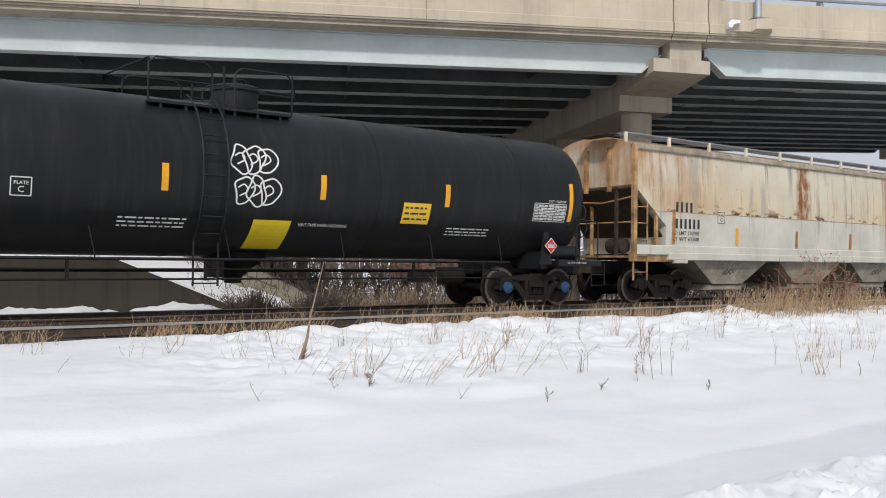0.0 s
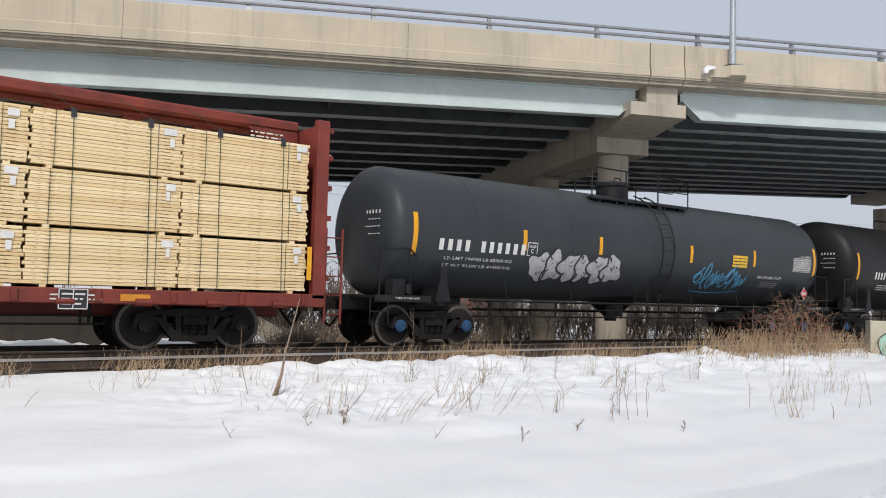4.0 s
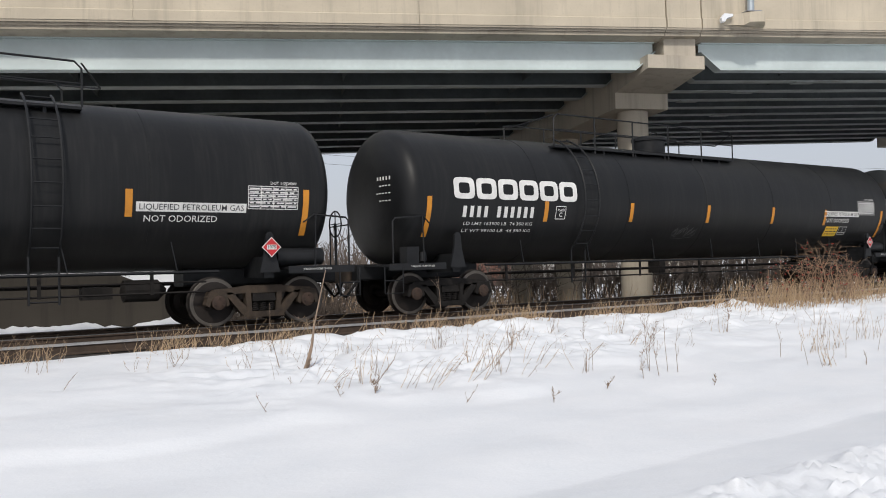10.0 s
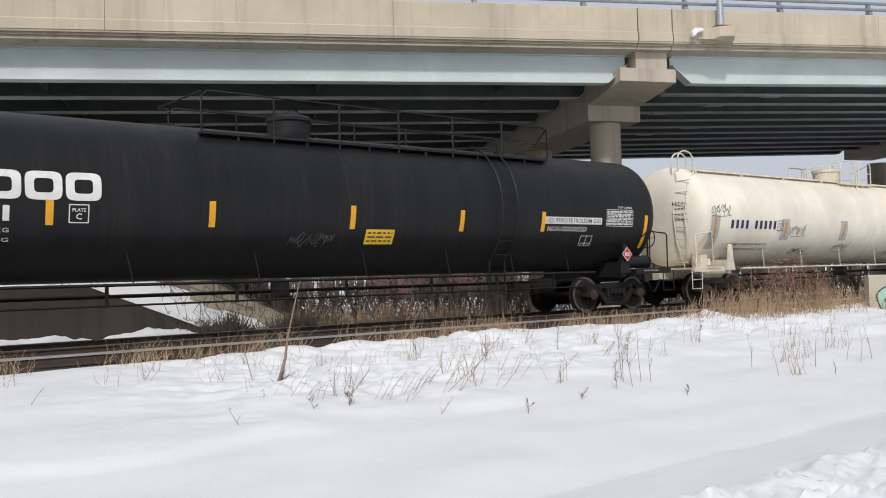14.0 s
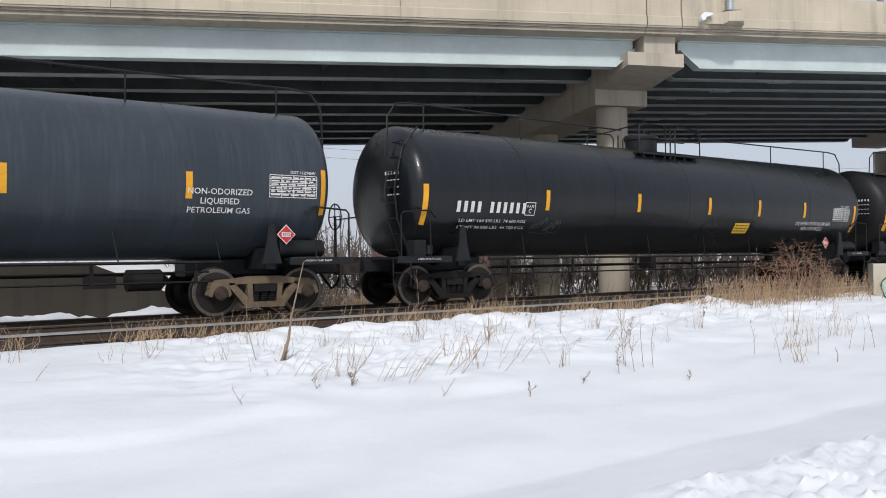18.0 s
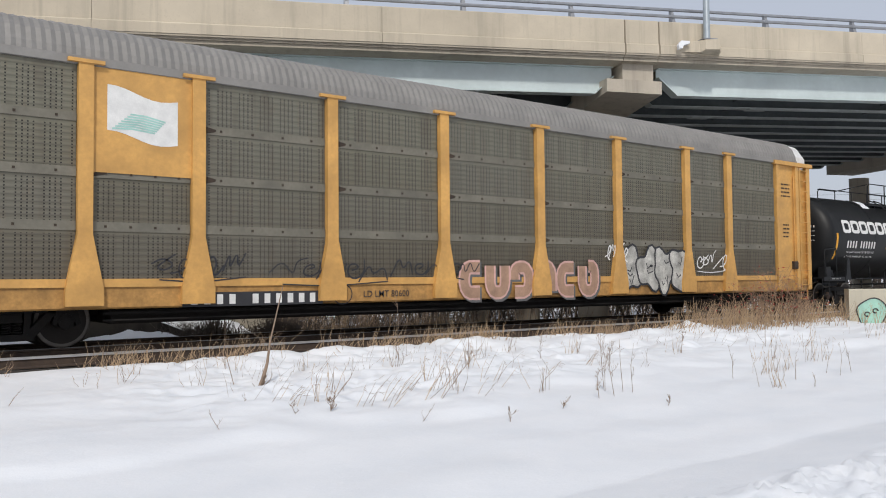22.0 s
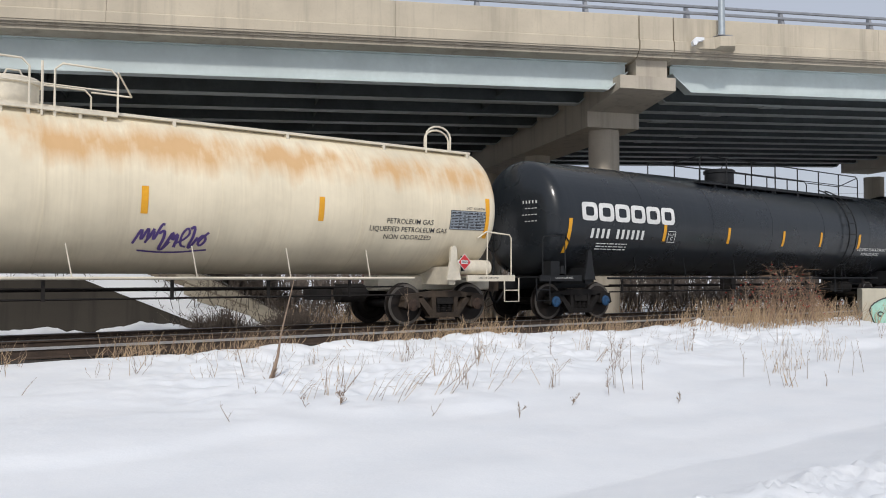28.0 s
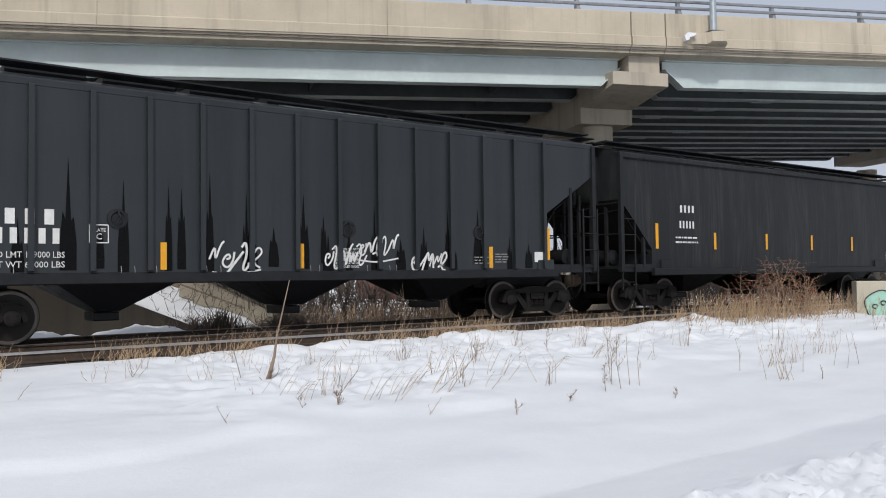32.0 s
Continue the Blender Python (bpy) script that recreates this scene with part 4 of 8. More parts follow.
def build_plants():
    rng = random.Random(21)
    grass, pale = Shape(), Shape()
    # tufts along the edge of the ballast, in clumps
    clumps = [(1.45, 0.6, 70), (3.6, 0.5, 80), (4.6, 0.55, 80), (5.5, 0.4, 50), (6.2, 0.3, 30), (7.4, 0.5, 35), (8.4, 0.5, 60), (9.6, 0.7, 110), (10.8, 0.6, 130), (13.2, 0.8, 70), (14.6, 0.7, 90), (16.2, 0.8, 110), (17.8, 0.9, 200), (19.4, 1.0, 300), (21.8, 1.4, 220), (25, 2.2, 240), (13, 4, 60)]
    for cx, spread, n in clumps:
        for _ in range(n):
            x = rng.gauss(cx, spread * 0.55)
            y = rng.gauss(13.12, 0.2) - (abs(rng.gauss(0, 0.75)) if x > 16 else 0)
            z = height(x, y)
            h = rng.uniform(0.10, 0.40) * (1.7 if x > 17 else 1.0)
            lean = Vector((rng.gauss(0.05, 0.13), rng.gauss(-0.05, 0.08), 0))
            stem(grass if rng.random() < 0.85 else pale, (x, y, z - 0.03), Vector((x, y, z + h)) + lean, 0.0042 + 0.00014 * max(0, x), 0.18, rng)
    # tufts that fan out of the snow, each with a few bent blades
    fans = [(2.86, 11.6, 0.33), (3.26, 11.6, 0.41), (4.06, 10.95, 0.40), (4.8, 8.93, 0.62), (5.35, 9.5, 0.45), (6.84, 9.6, 0.70), (6.86, 9.0, 0.62), (6.54, 8.5, 0.44), (8.43, 10.6, 0.56), (8.1, 10.0, 0.44), (7.98, 8.3, 0.55), (12.98, 9.8, 0.44), (12.5, 7.8, 0.46), (12.96, 7.7, 0.62), (11.25, 6.8, 0.54), (14.4, 8.0, 0.57), (14.85, 8.15, 0.58), (1.62, 12.05, 0.5), (1.95, 12.65, 0.35), (9.2, 11.2, 0.5), (10.1, 11.6, 0.5), (11.3, 10.9, 0.5), (5.0, 12.1, 0.4), (6.0, 11.7, 0.3), (15.6, 9.6, 0.7), (13.9, 8.6, 0.6), (7.4, 11.2, 0.45), (3.5, 12.0, 0.3), (16.8, 9.4, 0.7), (19.2, 9.3, 0.8), (21.0, 9.7, 0.9), (22.6, 10.1, 1.0)]
    for cx, cy, h in fans:
        for k in range(rng.choice((5, 7, 9)) + (2 if cx > 11 else 0)):
            x, y = cx + rng.gauss(0, 0.09 + 0.10 * (cx > 11)), cy + rng.gauss(0, 0.07)
            tall = h * rng.uniform(0.35, 1.0)
            tip = Vector((x + rng.gauss(0.06, 0.28) * tall, y + rng.gauss(0, 0.12) * tall, height(x, y) + tall))
            mid = stem(grass if rng.random() < (0.5 if cx > 11 else 0.4) else pale, (x, y, height(x, y) - 0.03), tip, 0.0033, 0.16, rng)
            if rng.random() < 0.35:
                c = tip + Vector((rng.gauss(0.05, 0.05), 0, rng.uniform(-0.08, 0.0)))
                stem(grass, tip, c, 0.0036, 0.1, rng)
    # grass stems pressed over by the snow, all bent the same way
    bent = [(5.38, 8.56, 0.38), (5.09, 8.35, 0.32), (6.06, 9.0, 0.36), (5.37, 8.2, 0.3), (5.9, 8.25, 0.8), (7.55, 9.1, 0.5), (4.36, 8.8, 0.28), (4.5, 9.1, 0.22), (7.45, 8.65, 0.34), (6.67, 8.2, 0.2), (6.3, 8.7, 0.4), (9.9, 9.3, 0.35), (8.6, 8.9, 0.3)]
    for cx, cy, h in bent:
        for k in range(rng.choice((2, 3, 4))):
            x, y = cx + rng.gauss(0, 0.1), cy + rng.gauss(0, 0.08)
            z = height(x, y)
            run = h * rng.uniform(0.6, 1.1)
            top = Vector((x + run, y + rng.gauss(0.15, 0.15) * run, z + h * rng.uniform(0.55, 0.95)))
            stem(pale if k % 3 else grass, (x, y, z - 0.03), top, 0.0034, 0.08, rng)
            for q in range(2):
                c = Vector((x, y, z)).lerp(top, rng.uniform(0.45, 0.95))
                stem(pale, c, c + Vector((rng.uniform(0.03, 0.12), 0, rng.uniform(-0.06, 0.03))), 0.0028, 0.2, rng)
    # fine loose stalks between them
    for k in range(190):
        cx, cy = rng.uniform(3.6, 20), 12.7 - abs(rng.gauss(0, 1.9))
        if cy < 8.3 - 0.12 * (cx - 4) or noise.noise(Vector((cx * 0.45, cy * 0.6, 5))) < 0.0:
            continue
        for q in range(rng.choice((1, 2, 3))):
            x, y = cx + rng.gauss(0, 0.12), cy + rng.gauss(0, 0.08)
            z, h = height(x, y), rng.uniform(0.06, 0.34)
            stem(pale, (x, y, z - 0.02), (x + rng.gauss(0.06, 0.1), y, z + h), 0.0022, 0.2, rng)
    # dry growth behind the track
    for _ in range(7500):
        x = rng.uniform(9, 50)
        y = rng.uniform(19.6, 25)
        if x < 11.5 or (x > 17 and rng.random() < 0.9):
            continue
        z = height(x, y)
        h = rng.uniform(0.35, 1.15)
        stem(grass if rng.random() < 0.34 else pale, (x, y, z - 0.05), (x + rng.gauss(0, 0.2), y + rng.gauss(0, 0.15), z + h), 0.010, 0.15, rng)
    tagged(part("dry_grass", grass, STRAW), "dry straw-coloured grass along the ballast edge", "grass", kind="stuff")
    tagged(part("dry_stalks", pale, STRAW_DARK), "thin brown dead stalks sticking out of the snow", "weeds", kind="stuff")
    # tangle of leafless brush behind the bridge
    brush = Shape()
    for _ in range(1700):
        x, y = rng.uniform(13, 75), rng.uniform(26, 56)
        z = height(x, y)
        b = Vector((x, y, z - 0.1))
        t = b + Vector((rng.gauss(0, 0.6), rng.gauss(0, 0.4), rng.uniform(0.9, 2.6)))
        mid = stem(brush, b, t, 0.028, 0.16, rng)
        for q in range(5):
            c = mid.lerp(t, rng.uniform(-0.4, 1))
            stem(brush, c, c + Vector((rng.gauss(0, 0.5), rng.gauss(0, 0.3), rng.uniform(0.0, 0.6))), 0.014, 0.25, rng)
    tagged(part("brush", brush, BARK), "tangle of dark leafless brush behind the bridge", "brush", kind="stuff")
    # single plants that stand out
    tall_ones = [(4.57, 10.9, 0.95, 0.008, 1, -0.14), (8.92, 7.72, 0.78, 0.006, 2, -0.08), (8.98, 7.6, 0.72, 0.006, 1, 0.05), (11.63, 7.8, 0.58, 0.006, 3, -0.2), (13.27, 7.15, 0.62, 0.005, 2, 0.02), (13.14, 6.85, 0.6, 0.005, 2, 0.0), (13.62, 6.9, 0.6, 0.006, 3, -0.4), (11.92, 6.6, 0.26, 0.010, 1, -0.2), (7.87, 9.84, 0.62, 0.007, 6, 0.0), (7.74, 11.65, 1.2, 0.006, 3, 0.02), (12.26, 7.1, 0.4, 0.007, 2, 0.05)]
    weeds = [(8.25, 7.55, 0.40, 0.006, 9, -0.05), (8.95, 8.1, 0.85, 0.006, 13, -0.08), (8.55, 7.55, 0.78, 0.006, 13, -0.1), (8.75, 7.9, 0.6, 0.006, 10, 0.1), (9.91, 10.4, 0.4, 0.006, 7, 0.1), (12.98, 9.8, 0.66, 0.008, 9, 0.0), (4.88, 10.64, 0.22, 0.008, 7, 0.1)]
    twigs = [(1.70, 10.6, 0.24, 0.007, 1, 0.75), (3.25, 8.08, 0.22, 0.006, 2, -0.6), (4.23, 8.34, 0.16, 0.005, 5, -0.5), (5.30, 7.50, 0.17, 0.006, 2, 0.9), (7.33, 7.33, 0.14, 0.006, 8, 0.5), (6.14, 6.95, 0.15, 0.007, 5, 0.0), (8.58, 6.70, 0.11, 0.006, 5, 0.3), (3.92, 9.1, 0.08, 0.005, 3, 0.4), (4.62, 8.27, 0.17, 0.009, 12, 0.0)]
    for i, (x, y, h, r, n, tilt) in enumerate([(4.88, 10.64, 1.42, 0.030, 1, 0.21)] + tall_ones + weeds + twigs):
        w = thing("dry_weed", "dead branching weed standing in the snow" if n > 3 else "bare woody stem standing in the snow", "weed", "weeds in the snow", at=pose(x, y, height(x, y) - 0.04))
        main, tw = Shape(), Shape()
        top = Vector((tilt * h, 0, h))
        if i == 0:
            # one woody sapling, thick at the root
            mid = Vector((0.03, 0, 0)).lerp(top, 0.45) + Vector((-0.05, 0, 0))
            main.tube([(-0.06, 0, -0.02), (-0.01, 0, 0.12), (0.06, 0, 0.36), tuple(mid), tuple(top)], [0.042, 0.03, 0.021, 0.013, 0.006], 7, False)
            for k in range(9):
                stem(tw, (-0.06, 0, 0), (rng.gauss(0.0, 0.1), -0.05, rng.uniform(0.08, 0.26)), 0.007, 0.2, rng)
        else:
            mid = stem(main, (0, 0, 0), top, r * 0.72, 0.09, rng)
        for k in range(n):
            f = rng.uniform(0.25, 0.95)
            a_ = Vector((0, 0, 0)).lerp(mid, f * 2) if f < 0.5 else mid.lerp(top, f * 2 - 1)
            e = a_ + Vector((rng.gauss(0.02, 0.16), rng.gauss(0, 0.08), rng.uniform(0.10, 0.34))) * max(0.25, h * 0.7)
            stem(tw, a_, e, min(r, 0.009) * 0.42, 0.15, rng)
            for q in range(3 if n > 3 else 1):
                c = a_.lerp(e, rng.uniform(0.4, 1.0))
                stem(tw, c, c + Vector((rng.gauss(0, 0.02), rng.gauss(0, 0.02), rng.uniform(0.015, 0.045))), min(r, 0.009) * 0.45, 0.2, rng)
        part("stem", main, STRAW_DARK, w)
        tagged(part("twig_tangle", tw, STRAW_DARK, w), kind="stuff")
    # russet bush by the track
    bush = thing("berry_bush", "bare russet bush with a few red berries beside the track", "bush", at=pose(19.6, 12.2, height(19.6, 12.2)))
    br, berries = Shape(), Shape()
    for k in range(62):
        bx = rng.gauss(0.5, 1.2)
        b = Vector((bx, rng.gauss(0, 0.25), -0.05))
        t = b + Vector((rng.gauss(0, 0.4), rng.gauss(0, 0.25), rng.uniform(0.6, 1.75) * math.exp(-0.12 * (bx - 0.2) ** 2)))
        mid = stem(br, b, t, 0.008, 0.2, rng)
        for q in range(9):
            s = mid.lerp(t, rng.uniform(-0.3, 1))
            e = s + Vector((rng.gauss(0, 0.26), rng.gauss(0, 0.18), rng.uniform(-0.05, 0.22)))
            stem(br, s, e, 0.0038, 0.25, rng)
            if rng.random() < 0.22:
                berries.box(e, (0.022, 0.022, 0.022))
    tagged(part("branch_tangle", br, RED_TWIG, bush), kind="stuff")
    tagged(part("berry_scatter", berries, BERRY, bush, "small red berries"), kind="stuff")
    scrub = Shape()
    for k in range(1000):
        bx = rng.choice((rng.gauss(8.2, 0.55), rng.gauss(10.0, 0.6), rng.gauss(8.8, 1.3), rng.gauss(12.5, 1.5)))
        by = 21.7 + rng.uniform(-0.6, 0.9)
        z = height(bx, by)
        b = Vector((bx, by, z - 0.1))
        t = b + Vector((rng.gauss(0, 0.3), rng.gauss(0, 0.2), rng.uniform(0.45, 1.05) * (0.75 + 0.25 * math.sin(bx * 1.9))))
        mid = stem(scrub, b, t, 0.014, 0.2, rng)
        for q in range(4):
            s = mid.lerp(t, rng.uniform(0, 1))
            stem(scrub, s, s + Vector((rng.gauss(0, 0.18), rng.gauss(0, 0.15), rng.uniform(0.05, 0.25))), 0.007, 0.2, rng)
    # two dense upright clumps where the wall ends
    for k in range(1300):
        bx = rng.choice((rng.gauss(8.15, 0.48), rng.gauss(8.3, 0.6), rng.gauss(10.15, 0.5)))
        by = 21.2 + rng.uniform(-0.5, 0.6)
        b = Vector((bx, by, height(bx, by) - 0.1))
        tall = 0.55 + 0.45 * math.exp(-((bx - 8.3) / 0.5) ** 2) + 0.35 * math.exp(-((bx - 10.1) / 0.45) ** 2)
        stem(scrub, b, b + Vector((rng.gauss(0, 0.13), rng.gauss(0, 0.1), tall * rng.uniform(0.6, 1.25))), 0.015, 0.15, rng)
    # thin brush scattered over the slope
    for k in range(900):
        u, n = rng.uniform(-13, 3.5), rng.choice((rng.uniform(24.5, 31), rng.uniform(24.5, 40)))
        p = BU * u + BN * n
        if noise.noise(p * 0.4) < -0.12:
            continue
        b = Vector((p.x, p.y, height(p.x, p.y) - 0.05))
        t = b + Vector((rng.gauss(0, 0.25), rng.gauss(0, 0.2), rng.uniform(0.3, 1.1)))
        mid = stem(scrub, b, t, 0.012, 0.2, rng)
        for q in range(3):
            s = mid.lerp(t, rng.uniform(0, 1))
            stem(scrub, s, s + Vector((rng.gauss(0, 0.2), rng.gauss(0, 0.15), rng.uniform(0.05, 0.25))), 0.007, 0.2, rng)
    # ragged brush and dry tufts along the crest of the slope
    for k in range(1500):
        u = rng.uniform(-12.5, 4.5)
        p = BU * u + BN * (46.1 + rng.gauss(0, 0.5))
        z = 6.7 - 0.506 * (u + 11.5) + 0.45
        b = Vector((p.x, p.y, z - 0.3))
        t = b + Vector((rng.gauss(0, 0.35), rng.gauss(0, 0.2), rng.uniform(0.3, 1.0) * (0.6 + 0.4 * math.sin(u * 2.7) + 0.3 * math.sin(u * 6.1))))
        stem(scrub, b, t, 0.03, 0.2, rng)
    tagged(part("scrub", scrub, BARK), "low dark leafless scrub at the foot of the slope", "shrub", kind="stuff")


build_plants()


# ---- train: shared parts ----
CARS = []      # (thing, centre along the track at the start)
AXLES = []     # (axle, car centre at the start, place on the car)
WHEEL_R = 0.457


def wheel_mesh():
    w = Shape()
    prof = [(-0.075, 0.19), (-0.075, 0.36), (-0.07, 0.40), (-0.045, 0.40), (-0.068, 0.452), (0.035, 0.459), (0.048, 0.486), (0.07, 0.478), (0.07, 0.40), (0.03, 0.385), (0.0, 0.30), (0.045, 0.19), (0.06, 0.19), (0.06, 0.10), (-0.085, 0.10), (-0.085, 0.19)]
    w.lathe(prof[0:] , (0, 0, 0), (0, 1, 0), 40)
    return w.mesh("wheel", WHEEL, 35)


def rim_mesh():
    r = Shape()
    r.lathe([(-0.0715, 0.430), (-0.0745, 0.434), (-0.0725, 0.449), (-0.0685, 0.454)], (0, 0, 0), (0, 1, 0), 40)
    return r.mesh("rim", WHEEL_RIM, 35)


def frame_mesh(material, name):
    """A cast side frame: arched top, sloping lower members, columns and bearing pedestals."""
    f = Shape()
    y0, y1 = -0.075, 0.075
    f.prism([(-1.12, 0.56), (-0.95, 0.70), (-0.62, 0.72), (-0.3, 0.76), (0.3, 0.76), (0.62, 0.72), (0.95, 0.70), (1.12, 0.56), (0.9, 0.585), (0.5, 0.615), (-0.5, 0.615), (-0.9, 0.585)], y0, y1)
    for s in (-1, 1):
        f.prism([(s * 0.62, 0.64), (s * 0.78, 0.64), (s * 0.42, 0.21), (s * 0.30, 0.19), (s * 0.26, 0.27)], y0, y1)
        f.prism([(s * 0.24, 0.26), (s * 0.33, 0.26), (s * 0.37, 0.64), (s * 0.26, 0.64)], y0 - 0.01, y1 + 0.01)
        f.prism([(s * 0.68, 0.42), (s * 0.74, 0.66), (s * 1.06, 0.66), (s * 1.13, 0.42), (s * 1.06, 0.38), (s * 1.02, 0.50), (s * 0.78, 0.50), (s * 0.74, 0.38)], y0 - 0.03, y1 + 0.03)
        f.lathe([(-0.12, 0.10), (0.1, 0.12)], (s * 0.89, 0, WHEEL_R), (0, 1, 0), 16)
    f.prism([(-0.42, 0.16), (0.42, 0.16), (0.36, 0.27), (-0.36, 0.27)], y0 - 0.02, y1 + 0.05)
    return f.mesh(name, material, 30)


def spring_mesh():
    s = Shape()
    for x in (-0.16, 0.0, 0.16):
        pts = [(x + 0.062 * math.cos(a), 0.062 * math.sin(a), 0.27 + 0.2 * a / 31.4) for a in (i * math.pi / 5 for i in range(51))]
        s.tube(pts, 0.016, 5, False)
    s.box((0, 0, 0.49), (0.46, 0.2, 0.05))
    s.box((0, 0, 0.56), (0.44, 0.18, 0.09))
    return s.mesh("spring_nest", TRUCK, 40)


WHEEL_ME, RIM_ME, SPRING_ME = wheel_mesh(), rim_mesh(), spring_mesh()
FRAME_ME = {"dark": frame_mesh(TRUCK, "side_frame"), "rust": frame_mesh(TRUCK_RUST, "side_frame"), "tan": frame_mesh(TRUCK_TAN, "side_frame")}
AXLE_ME = Shape().lathe([(-0.98, 0.075), (-0.7, 0.085), (0.7, 0.085), (0.98, 0.075)], (0, 0, 0), (0, 1, 0), 12).mesh("axle", WHEEL, 40)


def cap_mesh(material, name):
    c = Shape().lathe([(0, 0.135), (-0.035, 0.13), (-0.045, 0.10), (-0.05, 0.05)], (0, 0, 0), (0, 1, 0), 20)
    for k in range(3):
        c.lathe([(-0.045, 0.02), (-0.065, 0.018)], (0.08 * math.cos(k * 2.09), 0, 0.08 * math.sin(k * 2.09)), (0, 1, 0), 6)
    return c.mesh(name, material, 40)


CAP_ME = {"blue": cap_mesh(CAP_BLUE, "bearing_cap"), "rust": cap_mesh(CAP_RUST, "bearing_cap"), "dark": cap_mesh(TRUCK, "bearing_cap")}
BOLSTER_ME = Shape().box((0, 0, 0.58), (0.36, 1.9, 0.2)).box((0, 0, 0.36), (1.35, 0.09, 0.09)).box((0.62, 0, 0.40), (0.09, 1.3, 0.16)).box((-0.62, 0, 0.40), (0.09, 1.3, 0.16)).lathe([(0.64, 0.3), (0.8, 0.3)], (0, 0, 0), (0, 0, 1), 16).mesh("bolster", TRUCK)


def bogie(car, c0, x, look_="dark", cap="rust"):
    b = part("bolster", BOLSTER_ME, None, car, "grimy cast steel truck bolster", at=pose(x, 0, 0))
    for s in (-1, 1):
        part("side_frame", FRAME_ME[look_], None, b, at=pose(0, s * 1.0, 0))
        part("spring_nest", SPRING_ME, None, b, at=pose(0, s * 1.0, 0))
    for e in (-0.89, 0.89):
        a = part("axle", AXLE_ME, None, car, "rolling steel axle", at=pose(x + e, 0, WHEEL_R))
        for s in (-1, 1):
            m = pose(0, s * 0.755, 0, 0, 0, 0 if s < 0 else 180)
            w = part("wheel", WHEEL_ME, None, a, at=m)
            part("rim", RIM_ME, None, a, "worn bright wheel rim", at=m)
            part("bearing_cap", CAP_ME[cap], None, a, at=pose(0, s * 1.10, 0, 0, 0, 0 if s < 0 else 180))
        AXLES.append((a, c0, x + e))


COUPLER_ME = Shape().box((0.25, 0, 0.88), (0.55, 0.16, 0.2)).prism([(-0.14, 0.72), (0.06, 0.72), (0.06, 1.04), (-0.14, 1.04)], -0.14, 0.16).prism([(-0.2, 0.76), (-0.06, 0.74), (-0.06, 1.02), (-0.2, 1.0)], -0.17, -0.05).mesh("coupler", TRUCK_RUST)
HOSE_ME = Shape().tube([(0.3, -0.35, 0.78), (0.12, -0.36, 0.55), (0.0, -0.36, 0.42), (-0.12, -0.36, 0.5), (-0.2, -0.34, 0.72)], 0.028, 6).mesh("air_hose", HOSE, 60)


def couplers(car, half):
    for s in (-1, 1):
        m = pose(s * half, 0, 0, 0, 0, 0 if s < 0 else 180)
        part("coupler", COUPLER_ME, None, car, "rusty knuckle coupler", at=m)
        part("air_hose", HOSE_ME, None, car, "black rubber air hose", at=m)


# ---- train: markings ----
HEAD = 2.5  # roundness of a tank head


class Round:
    """The near side of a tank: u along it, v the arc's height over its middle."""

    def __init__(self, r, zc, tl, hd):
        self.r, self.zc, self.tl, self.hd = r, zc, tl, hd

    def at(self, u, v, off=0.008):
        a = v / self.r
        e = max(0.0, abs(u) - (self.tl - self.hd)) / self.hd
        r = self.r * max(0.05, 1 - min(e, 1) ** HEAD) ** (1 / HEAD) + off
        return (u, -r * math.cos(a), self.zc + r * math.sin(a))


class Flat:
    def __init__(self, y):
        self.y = y

    def at(self, u, v, off=0.008):
        return (u, -(self.y + off), v)


def patch(side, u0, u1, v0, v1, off=0.008, sh=None, lean=0.0):
    sh = sh or Shape()
    nv = max(1, int((v1 - v0) / 0.12 + 0.5)) if isinstance(side, Round) else 1
    verts = []
    for k in range(nv + 1):
        v = v0 + (v1 - v0) * k / nv
        verts += [side.at(u0 + lean * k / nv, v, off), side.at(u1 + lean * k / nv, v, off)]
    return sh.add(verts, [(2 * k, 2 * k + 1, 2 * k + 3, 2 * k + 2) for k in range(nv)])


def ribbon(side, pts, w, off=0.009, sh=None):
    sh = sh or Shape()
    verts = []
    for i, p in enumerate(pts):
        a, b = pts[max(i - 1, 0)], pts[min(i + 1, len(pts) - 1)]
        d = math.hypot(b[0] - a[0], b[1] - a[1]) or 1.0
        nx, ny = -(b[1] - a[1]) / d * w / 2, (b[0] - a[0]) / d * w / 2
        verts += [side.at(p[0] + nx, p[1] + ny, off), side.at(p[0] - nx, p[1] - ny, off)]
    return sh.add(verts, [(2 * k, 2 * k + 1, 2 * k + 3, 2 * k + 2) for k in range(len(pts) - 1)])


def rounded(pts):
    """Cuts the corners of a line once."""
    out = [pts[0]]
    for a, b in zip(pts, pts[1:]):
        out += [(a[0] * 0.75 + b[0] * 0.25, a[1] * 0.75 + b[1] * 0.25), (a[0] * 0.25 + b[0] * 0.75, a[1] * 0.25 + b[1] * 0.75)]
    return out + [pts[-1]]


TEXTS = {}


